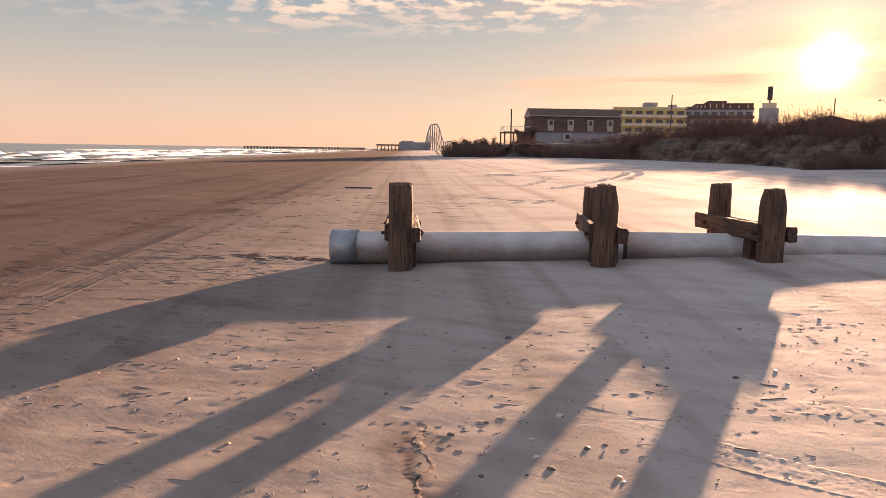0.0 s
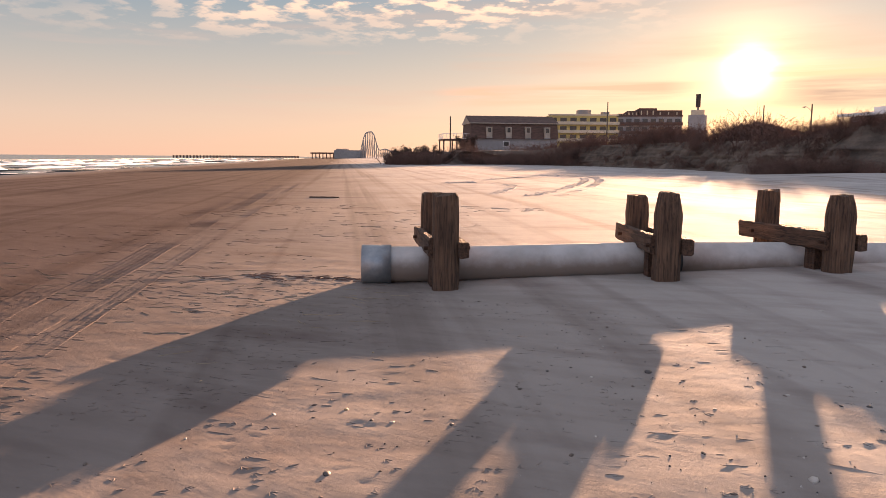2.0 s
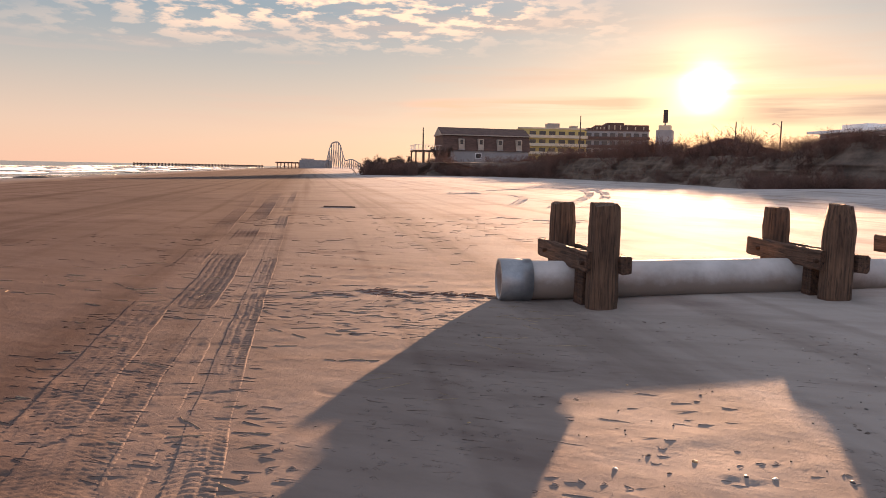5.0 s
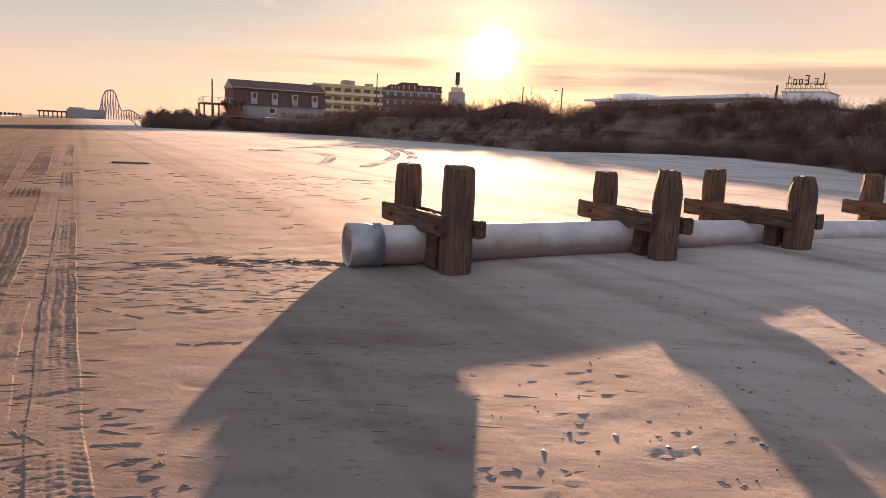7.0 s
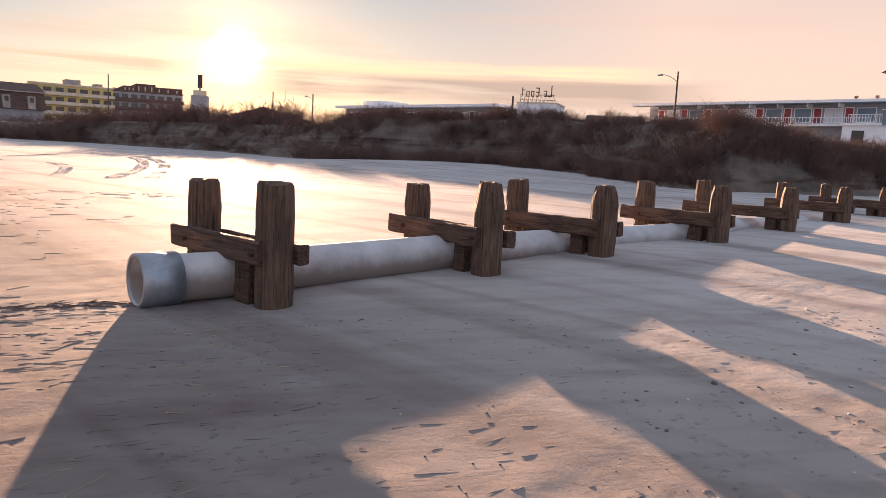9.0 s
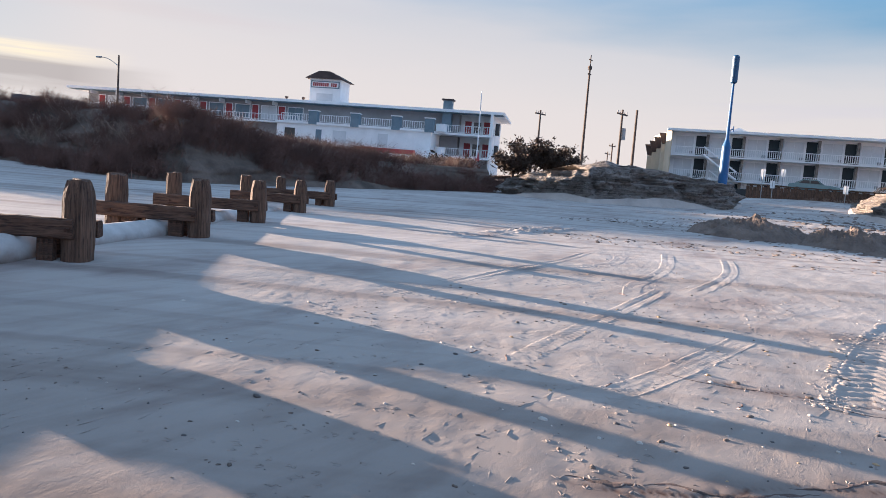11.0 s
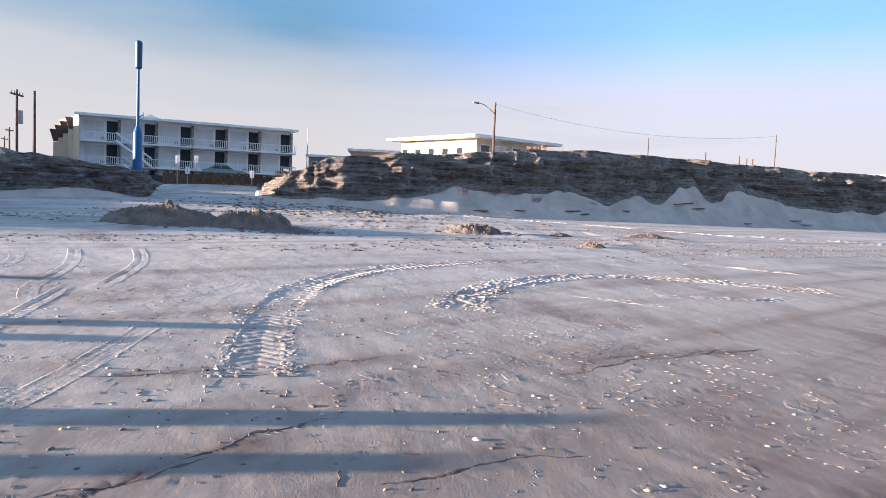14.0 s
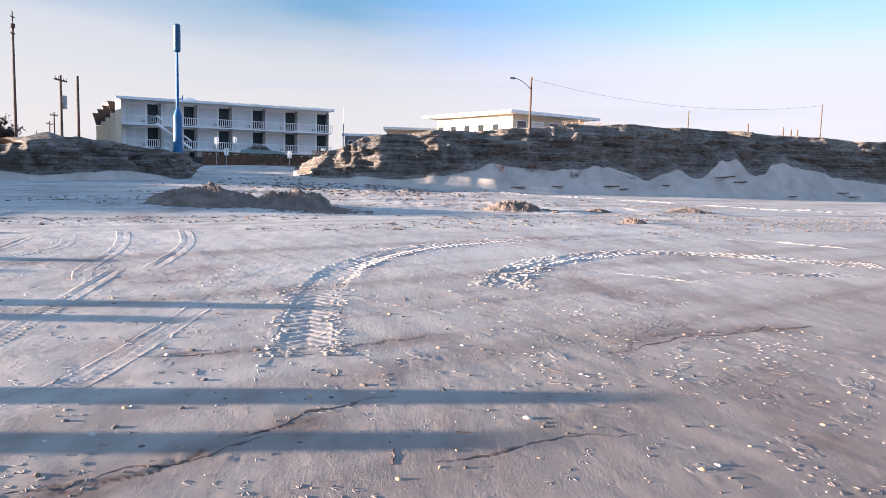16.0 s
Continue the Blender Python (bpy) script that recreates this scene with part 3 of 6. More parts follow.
def tread_strip(pts, width, height, lug, seed, step=0.02, cells=18, lanes=2, crumble=0.5, rims=0.1):
    """A pressed tyre print: bars of squeezed-up sand in lanes, with broken rims."""
    line = smooth_line(pts)
    arc = np.concatenate([[0], np.cumsum(np.hypot(*np.diff(line, axis=0).T))])
    a = np.arange(0, arc[-1], step)
    px, py = np.interp(a, arc, line[:, 0]), np.interp(a, arc, line[:, 1])
    tx, ty = np.gradient(px), np.gradient(py)
    n = np.hypot(tx, ty) + 1e-9
    w = np.linspace(-1, 1, cells)
    A, W = np.meshgrid(a, w)
    rough = fbm(A + seed * 13, W * width, 0.12, 4)
    wander = 0.08 * width * fbm(A + seed, A * 0, 0.8, 3)
    X = px - ty / n * (W * width / 2 + wander)
    Y = py + tx / n * (W * width / 2 + wander)
    lane = (W * 0.5 + 0.5) * lanes
    wave = ((A + 0.25 * np.abs(W) * width + 0.5 * lug * (np.floor(lane) % 2) + 0.25 * lug * rough) / lug) % 1.0
    bars = np.clip((0.34 - np.abs(wave - 0.5)) / 0.12, 0, 1) * np.clip((0.5 - np.abs(lane % 1.0 - 0.5)) / 0.16, 0, 1)
    rim = np.exp(-((np.abs(W) - 0.86) / 0.09) ** 2) * (0.6 + 2 * rough)
    some = np.clip(0.75 + 1.6 * vnoise(A + seed * 5, W * 0, 1.5), 0.1, 1.1) * np.clip(a / 0.6, 0, 1) * np.clip((a[-1] - a) / 0.6, 0, 1)
    Z = sand_grid(X, Y) - 0.0012 - 0.06 * height + height * some * ((1 - crumble) * bars + rims * rim + crumble * np.maximum(rough + 0.1, 0) * 2) * (np.abs(W) < 0.95) - (np.abs(W) > 0.97) * (0.012 + 0.1 * height)
    o = grid_mesh("tyre_track", X, Y, Z, SAND)
    return tagged(o, "ladder-patterned tyre track pressed into the sand", "tyre track", "tyre tracks", kind="structure")


tread_strip([(-4.6, 1.9), (-5.47, 3.15), (-6.15, 4.08), (-6.78, 4.97), (-7.82, 6.46), (-9.93, 9.5), (-13.5, 14.6), (-20.5, 24.6), (-29.0, 37.0)], 0.27, 0.0065, 0.06, 1, crumble=0.25, lanes=3, cells=24)
tread_strip([(-5.2, 2.2), (-5.75, 3.01), (-6.86, 4.53), (-8.92, 7.49), (-12.82, 13.03), (-25.6, 31.2)], 0.24, 0.004, 0.05, 2, step=0.02, crumble=0.4)
tread_strip([(-5.4, 2.0), (-6.18, 3.04), (-7.04, 4.21), (-8.17, 5.89), (-10.26, 8.9), (-17.14, 18.53), (-28.5, 34.6)], 0.5, 0.0075, 0.055, 3, step=0.018, lanes=6, crumble=0.25, cells=34)
tread_strip([(-6.2, 2.7), (-7.04, 3.76), (-8.29, 5.38), (-10.44, 8.27), (-14.45, 13.69), (-30.0, 34.6)], 0.45, 0.006, 0.07, 4, step=0.022, lanes=5, crumble=0.4, cells=28)
tread_strip([(1.0, 7.25), (2.1, 7.42), (4.0, 7.65), (5.7, 7.8), (8.0, 8.3)], 0.2, 0.026, 0.09, 5, crumble=0.25)
tread_strip([(-0.2, 5.0), (0.52, 5.1), (2.4, 5.35), (4.25, 5.6), (4.9, 5.7)], 0.25, 0.015, 0.085, 6, crumble=0.25)
tread_strip([(3.6, 5.6), (4.72, 6.1), (6.1, 6.26), (7.67, 6.69), (9.56, 7.46)], 0.26, 0.006, 0.09, 7, crumble=0.3)
tread_strip([(4.0, 5.2), (5.12, 5.33), (6.86, 5.46), (8.49, 5.91), (10.03, 6.48)], 0.28, 0.008, 0.09, 17, crumble=0.25)
tread_strip([(5.1, 7.6), (6.04, 7.25), (6.62, 7.2), (7.78, 7.62), (9.12, 8.37)], 0.26, 0.006, 0.09, 8, crumble=0.3)
tread_strip(TRACKS[0][0], 0.5, 0.02, 0.16, 20, crumble=0.25, cells=26, rims=0.25)
tread_strip(TRACKS[1][0], 0.5, 0.026, 0.18, 21, crumble=0.55, cells=26, rims=0.3)
tread_strip(TRACKS[2][0], 0.28, 0.005, 0.06, 22, lanes=4, crumble=0.3, rims=0.4, cells=26)
tread_strip([(6.5, -0.1), (6.29, -0.34), (5.94, -1.03), (5.49, -1.79), (5.2, -2.4)], 0.3, 0.02, 0.12, 23, crumble=0.75, rims=0.3)
tread_strip([(7.0, -0.3), (6.68, -0.69), (6.28, -2.26), (6.41, -4.22), (6.6, -5.2)], 0.32, 0.024, 0.14, 24, crumble=0.75, rims=0.3)
tread_strip([(7, 11.0), (11, 11.3), (14.1, 11.5), (17, 11.86), (20.6, 11.8), (25, 11)], 0.7, 0.07, 0.3, 9, step=0.06, cells=12, crumble=0.7, rims=0.6)
tread_strip([(9.8, -0.5), (11.2, -2.2), (11.8, -3.2), (12.1, -5.2), (11.5, -6.8), (10.5, -7.9)], 0.4, 0.026, 0.2, 10, step=0.05, cells=12, crumble=0.6, rims=0.6)
for dx, sd in ((0, 11), (1.9, 12)):
    tread_strip([(48 + dx, -4.0), (44 + dx, -9.5), (38.5 + dx, -12.6), (34 + dx, -15.4), (32 + dx, -19.5), (31.5 + dx, -25), (33 + dx, -36)], 0.7, 0.07, 0.5, sd, step=0.1, cells=10, crumble=0.45, rims=0.6)
tread_strip([(-17.5, 33), (-18, 40), (-16.6, 45), (-14, 45), (-11.6, 38.5), (-10.0, 30), (-9.86, 24.5)], 0.5, 0.055, 0.5, 13, step=0.1, cells=10, crumble=0.7, rims=0.6)
tread_strip([(-11.5, 25), (-12.1, 28.4), (-13.3, 32.6), (-15.4, 34.9), (-19, 36)], 0.5, 0.05, 0.5, 14, step=0.1, cells=10, crumble=0.7, rims=0.6)
tread_strip([(-8.8, 25), (-9.3, 31.0), (-11.2, 39.8), (-14, 46.5), (-19, 49)], 0.5, 0.055, 0.5, 15, step=0.1, cells=10, crumble=0.7, rims=0.6)


def dark_streak(pts, width, seed):
    """A ragged ribbon of dark heavy sand left by the wash."""
    line = smooth_line(pts)
    arc = np.concatenate([[0], np.cumsum(np.hypot(*np.diff(line, axis=0).T))])
    a = np.arange(0, arc[-1], 0.008)
    wob = 0.09 * fbm(a + 7 * seed, a * 0, 0.25, 4)
    px, py = np.interp(a, arc, line[:, 0]) + wob, np.interp(a, arc, line[:, 1]) + 0.6 * wob
    tx, ty = np.gradient(px), np.gradient(py)
    n = np.hypot(tx, ty) + 1e-9
    half = width * np.clip(0.55 + 1.1 * fbm(a + 3 * seed, a * 0, 0.2, 4), 0.06, 1) * np.clip(a / 0.2, 0.05, 1) * np.clip((a[-1] - a) / 0.2, 0.05, 1)
    W = np.linspace(-1, 1, 7)[:, None]
    off = half * W * (1 + 0.5 * fbm(a * 4 + W, a * 0 + 9 * W + seed, 0.1, 2))
    X, Y = px - ty / n * off, py + tx / n * off
    Z = sand_grid(X, Y) + 0.0022 + 0.003 * fbm(X, Y, 0.05, 3) - 0.003 * W ** 2
    return tagged(grid_mesh("dark_sand_streak", X, Y, Z, HEAVY), "thin dark brown streak of heavy damp sand", "sand streak", "dark streaks on the sand", kind="structure")


HEAVY = plain("heavy_damp_sand", (0.11, 0.072, 0.062), 0.9, var=0.3, scale=9, relief=0.4)
STREAKS = (([(-1.35, 3.8), (-1.19, 3.57), (-0.9, 3.08), (-0.77, 2.95), (-0.6, 2.8)], 0.045), ([(-0.62, 2.95), (-0.52, 2.86), (-0.17, 2.54), (0.0, 2.35), (0.1, 2.1)], 0.045),
           ([(1.4, 0.4), (1.5, 0.18), (1.75, -0.15), (2.12, -0.65), (2.36, -1.2), (2.64, -1.75), (2.7, -2.1)], 0.03),
           ([(-0.9, 1.9), (-0.75, 1.5), (-0.5, 1.2), (-0.45, 0.7)], 0.025), ([(0.8, 4.2), (0.85, 3.96), (0.95, 3.5), (1.0, 3.02), (1.02, 2.7)], 0.022))
for k, (pts, width) in enumerate(STREAKS):
    dark_streak(pts, width, k + 1)

# ---- sea ----
def sea_material():
    m, n, l, b = material("sea_water", 0.22)
    tex = noise_node(n, l, 0.5, 5, (1.0, 1.0, 1))
    l.new(ramp(n, l, tex, [(0.35, (0.035, 0.05, 0.06)), (0.7, (0.07, 0.09, 0.1))]), b.inputs["Base Color"])
    bump(n, l, b, tex, 0.5, 0.3)
    return m


WATER = sea_material()
FOAM = plain("sea_foam", (0.8, 0.8, 0.8), 0.7, var=0.08, scale=0.6, relief=0.4)
ss = np.concatenate([-3200 * np.linspace(1, 0.04, 40) ** 2, np.linspace(-118, -33.5, 130)])
rr = np.concatenate([-3200 * np.linspace(1, 0.05, 30) ** 2, np.linspace(-40, 260, 240), 300 + 2900 * np.linspace(0, 1, 30) ** 2])
SS, RR = np.meshgrid(ss, rr)
bow = 7 * fbm(RR, RR * 0, 70, 3)
swell = 0.16 * np.sin((SS + bow) / 2.1) * np.clip((-33 - SS) / 15, 0, 1) * np.clip((SS + 300) / 200, 0.25, 1)
SEA_Z = -0.6 + swell * (1 + fbm(SS, RR, 9, 2))
sea = grid_mesh("water", CN * SS - SN * RR, SN * SS + CN * RR, SEA_Z, WATER)
tagged(sea, "grey sea with low breaking waves along the beach", "sea", kind="structure")
# breaking crests: broken rolls of foam, and the wash that slides up the sand
foam_rng = np.random.RandomState(3)
for s0, h, wide, dens in ((-37.5, 0.03, 3.4, 0.62), (-44, 0.28, 1.5, 0.1), (-52, 0.38, 1.7, 0.06), (-61, 0.5, 1.9, 0.04), (-74, 0.5, 1.8, -0.04), (-90, 0.5, 1.6, -0.1)):
    r = np.linspace(-60, 420, 900)
    a = np.linspace(-1, 1, 9)
    A, R = np.meshgrid(a, r)
    keep = np.clip((fbm(R, R * 0 + s0, 26, 4) + dens) * 6, 0, 1)
    S = s0 + 3.5 * fbm(R, R * 0 + s0, 55, 3) + wide * A * (0.35 + 0.65 * keep) * (1 + 0.6 * fbm(R, A, 5, 2))
    Z = -0.72 + (0.12 + h * (1 - A ** 2)) * keep * (1 + 0.5 * fbm(R, A * 3, 2.0, 3))
    f = grid_mesh("foam_crest", CN * S - SN * R, SN * S + CN * R, Z, FOAM, parent=sea)

# ---- dunes with a cut seaward face ----
def polyline(pts, step):
    p = np.array(pts, float)
    seg = np.hypot(*np.diff(p[:, :2], axis=0).T)
    arc = np.concatenate([[0], np.cumsum(seg)])
    t = np.arange(0, arc[-1], step)
    return t, np.stack([np.interp(t, arc, p[:, k]) for k in range(p.shape[1])], 1)


def dune(name, pts, label, talus=1.5, talus_h=0.35, step=0.35, back=45.0, rugged=1.0, mat=None, face=1.0, foot=None, end=1.0, shade_hump=0.0):
    """pts: foot of the slope x, y and the height of the crest."""
    t, p = polyline([(*q, 1.0, -1.0)[:5] if len(q) != 4 else (*q, -1.0) for q in pts], step)
    tan = np.gradient(np.convolve(np.pad(p[:, 0], 8, "edge"), np.ones(17) / 17, "valid")), np.gradient(np.convolve(np.pad(p[:, 1], 8, "edge"), np.ones(17) / 17, "valid"))
    ln = np.hypot(*tan)
    nx, ny = -tan[1] / ln, tan[0] / ln
    g = np.array([sand_at(x, y) for x, y in p[:, :2]])
    top = p[:, 2] + 0.35 * rugged * fbm(t, t * 0 + 3, 6, 4)
    cross = [("out", 0.0)] + [("talus", k / 6) for k in range(7)] + [("face", k / 34) for k in range(1, 35)] + [("back", k / 14) for k in range(1, 15)]
    X, Y, Z = [], [], []
    th = np.minimum(talus_h * (top - g) * np.clip(1 + 2.6 * fbm(t, t * 0, 7, 5), 0.15, 2.3), 0.85 * (top - g))
    tw = talus * (1 + 0.4 * fbm(t, t * 0 + 9, 14, 2))
    slid = p[:, 4] >= 0
    p[:, 4] = np.convolve(np.pad(p[:, 4], 6, "edge"), np.ones(13) / 13, "valid")
    th = np.where(slid, np.minimum(1.35 * p[:, 4] + 0.06, 0.72) * (top - g) * (1 + 0.22 * fbm(t, t * 0, 1.6, 3)), th * p[:, 3])
    tw = np.where(slid, talus * (0.5 + 1.3 * p[:, 4]), tw) * p[:, 3]
    for where, k in cross:
        if where == "out":
            d, z = 0 * t - 1.2, g - 0.4
        elif where == "talus":
            d, z = tw * k, g - 0.05 + th * k ** 1.2
        elif where == "face":
            z = g - 0.05 + th + (top - g + 0.05 - th) * k
            bed = 0.4 * vnoise(z * 3.3 + 0.3 * fbm(t, t * 0, 9, 2), t * 0.22, 1.0) + 0.26 * vnoise(z * 8.0, t * 0.4, 1.0)
            cracks = -0.55 * np.clip(0.1 - np.abs(vnoise(t + 0.25 * np.sin(z * 2), z * 0.25, 1.7)), 0, 1) / 0.1
            ledge = bed + 0.6 * fbm(z * 2.2, t, 0.8, 5) + 0.8 * cracks
            d = tw + face * (0.3 + 0.75 * k ** 1.5) + rugged * ledge * math.sin(math.pi * min(k, 0.88)) ** 0.5
        else:
            d = tw + face * 1.15 + 0.3 + back * k ** 2
            z = top + 0.5 * rugged * fbm(t, t * 0 + 40 * k, 4, 3) * min(1, 4 * k) + (end - top) * max(0, k - 0.35) / 0.65
            # unseen rise inside the scrub, added to block sun and shade the beach
            z = z + shade_hump * np.clip((66 - p[:, 1]) / 15, 0, 1) * np.clip((21 - p[:, 0]) / 6, 0, 1) * math.sin(math.pi * min(1.0, 1.6 * k)) ** 0.7
        X.append(p[:, 0] + nx * d)
        Y.append(p[:, 1] + ny * d)
        Z.append(z)
    ob = grid_mesh(name, np.array(X), np.array(Y), np.array(Z), mat or SCARP)
    ob.data.materials.append(foot or DRY)
    w = len(t) - 1
    idx = np.zeros(len(ob.data.polygons), np.int32)
    idx[:6 * w] = 1
    ob.data.polygons.foreach_set("material_index", idx)
    return tagged(ob, label, "dune", kind="structure")


def polar(*rows):
    return [(*at(r[0], r[1])[:2], *r[2:]) for r in rows]


SOUTH = polar((80.9, 90, 1.7, 0.2, 0.1), (81.0, 75, 2.0, 0.2, 0.1), (81.2, 63, 2.6, 0.2, 0.1), (82.3, 57, 3.1, 0.25, 0.12), (85.4, 55.5, 3.8, 0.4, 0.12), (86.6, 55.6, 4.1, 0.4, 0.14), (88.6, 56, 4.4, 0.5, 0.06), (89.6, 56, 4.5, 0.7, 0.1), (91.6, 55.6, 4.75, 0.8, 0.14),
              (94, 55.8, 4.9, 1, 0.2), (97, 56.5, 5.1, 1, 0.4), (101.2, 58, 5.4, 1, 0.26), (104, 59.5, 5.75, 1, 0.32), (106.6, 61.3, 6.0, 1, 0.37), (108.8, 63, 6.25, 1, 0.13), (110.9, 64.6, 6.25, 1, 0.34), (112.7, 66.2, 6.25, 1, 0.15), (113.4, 66.8, 6.25, 1, 0.3),
              (115.1, 68.3, 6.2, 1, 0.6), (116.2, 69.3, 6.15, 1, 0.42), (116.7, 69.8, 6.1, 1, 0.06), (117.1, 70.2, 6.1, 1, 0.06), (117.5, 70.6, 6.05, 1, 0.58), (119.7, 73, 5.85, 1, 0.38), (122.3, 76, 5.75, 1, 0.28), (125.7, 80, 5.65, 1, 0.25), (131, 88, 5.3, 1, 0.28), (138, 100, 5.0, 1, 0.3), (146, 118, 4.5, 1, 0.3))
MIDDLE = polar((56, 51, 1.5), (58.5, 49, 2.3), (61, 47.6, 2.5), (63.6, 47, 2.75), (67, 49, 3.05), (70.5, 51.5, 2.8), (73.4, 53, 2.75), (74.2, 54.4, 2.65), (74.4, 58, 2.5), (74.8, 66, 1.9))
NORTH = polar((-29.5, 320, 2.0), (-29, 230, 2.6), (-26.5, 150, 2.6), (-25.3, 112, 2.4), (-20.5, 118, 2.6), (-13.8, 95, 3.2), (-6.3, 74, 3.2), (-1, 56, 2.7), (4, 47, 2.6), (7, 46, 2.6), (11, 46, 2.6),
              (14, 45, 2.7), (16.5, 43, 2.7), (19.5, 41, 2.5), (22, 39, 2.4), (25.5, 36, 2.1), (29, 31, 2.0), (33, 30, 2.1), (38, 32.5, 2.2), (43.4, 37.5, 2.2), (48, 42, 2.0), (52, 49, 2.1), (57, 51, 2.2))
dune("dune_south", SOUTH, "eroded dune with a cut sand face and dry slope", talus=2.8, talus_h=0.36, step=0.2, rugged=1.15, face=1.5)
dune("dune_middle", MIDDLE, "low dune stub with a steep eroded sand face", talus=0.6, talus_h=0.16, back=30, step=0.22, rugged=1.3, face=0.5)
# dark brush soil above; at the foot the same colour paints shade on sand
dune("dune_north", NORTH, "brush-covered dune with a low eroded foot", talus=0.6, talus_h=0.15, rugged=0.6, face=2.0, step=0.45, back=18, mat=SOIL_SHADE, foot=SOIL_SHADE, end=-0.4, shade_hump=1.05)

# ---- timber bents that carry the outfall pipe ----
def worn_post(w, d, h, seed, chamfer=0.0):
    """A squared timber, checked and rounded at the head."""
    rnd = np.random.RandomState(seed)
    bm = bmesh.new()
    rows, ring = 12, 16
    layers = []
    for k in range(rows + 1):
        z = -0.45 + (h + 0.45) * k / rows
        shrink = 1.0 - chamfer * max(0, (k - rows + 1.5) / 1.5) - 0.03 * rnd.rand()
        vs = []
        for q in range(ring):
            a = 2 * math.pi * (q + 0.5) / ring
            c, s = math.cos(a), math.sin(a)
            e = (abs(c) ** 3.2 + abs(s) ** 3.2) ** (-1 / 3.2)
            n = 1 + 0.05 * (rnd.rand() - 0.5) + 0.05 * math.sin(3 * q + seed)
            zz = z + (0.05 * (rnd.rand() - 0.5) if k == rows else 0)
            vs.append(bm.verts.new((w / 2 * c * e * n * shrink, d / 2 * s * e * n * shrink, zz)))
        layers.append(vs)
    for a, b in zip(layers[:-1], layers[1:]):
        for q in range(ring):
            bm.faces.new((a[q], a[(q + 1) % ring], b[(q + 1) % ring], b[q]))
    tip = bm.verts.new((0.01, 0, h + 0.02))
    for q in range(ring):
        bm.faces.new((layers[-1][q], layers[-1][(q + 1) % ring], tip))
    return bm


def worn_beam(x0, x1, y0, y1, z0, z1, seed):
    rnd = np.random.RandomState(seed)
    bm = bmesh.new()
    n = 14
    rings = []
    for k in range(n + 1):
        x = x0 + (x1 - x0) * k / n
        j = lambda: 0.014 * (rnd.rand() - 0.5)
        c = 0.018
        prof = [(y0 + c, z0), (y1 - c, z0), (y1, z0 + c), (y1, z1 - c), (y1 - c, z1), (y0 + c, z1), (y0, z1 - c), (y0, z0 + c)]
        end = 0.05 * (rnd.rand() - 0.5) if k in (0, n) else 0
        rings.append([bm.verts.new((x + end + j(), y + j(), z + j())) for y, z in prof])
    for a, b in zip(rings[:-1], rings[1:]):
        for q in range(8):
            bm.faces.new((a[q], a[(q + 1) % 8], b[(q + 1) % 8], b[q]))
    bm.faces.new(rings[0][::-1])
    bm.faces.new(rings[-1])
    bmesh.ops.recalc_face_normals(bm, faces=bm.faces)
    return bm


TOPS = [(1.07, 1.02), (1.1, 1.0), (1.08, 1.08), (1.1, 1.09), (1.06, 1.1), (1.06, 1.08), (1.06, 1.06)]
for k, ((fx, fy), (bx, by)) in enumerate(BENTS):
    d = Vector((bx - fx, by - fy, 0))
    span = d.length
    g = beach_height(np.array(fx), np.array(fy)) - 0.05
    bent = thing("pile_bent", Matrix.Translation((fx, fy, float(g))) @ Matrix.Rotation(math.atan2(d.y, d.x), 4, "Z"),
                 "two weathered timber piles clamped by cross beams over the pipe", "piling", "bents of the outfall pipe")
    tf, tb = TOPS[k][0] - float(g), TOPS[k][1] - float(g)
    w = 0.3
    part("post", worn_post(w, w, tf, 10 + k, 0.05 if k == 0 else 0.26), WOOD, bent)
    o = part("post", worn_post(w * 0.92, w * 0.92, tb, 40 + k, 0.08), WOOD, bent)
    o.location = (span, 0, 0)
    zb = 0.475 - 0.53 * float(g)
    for side, x0, x1, y0, y1 in ((1, -0.03, span + 0.34, 0.105, 0.195), (-1, -0.16, span + 0.3, -0.25, -0.13)):
        part("beam", worn_beam(x0, x1, y0, y1, zb - 0.1, zb + 0.1 + 0.015 * side, 70 + 2 * k + side), BEAM, bent)
    for side, x0, y0, y1 in ((1, 0.2, 0.04, 0.14), (1, span - 0.36, 0.04, 0.14), (-1, 0.19, -0.2, -0.07), (-1, span - 0.38, -0.2, -0.07)):
        part("block", worn_beam(x0, x0 + 0.19, y0, y1, -0.3, zb - 0.02, 90 + k + side), BEAM, bent, "short upright timber block beside the pipe")
    for px in (0.02, span):
        part("bolt", rods(((px, -0.29, zb), (px, 0.24, zb), 0.022)), RUST, bent)
        part("nut", rods(((px, -0.275, zb), (px, -0.25, zb), 0.045), seg=6), RUST, bent)

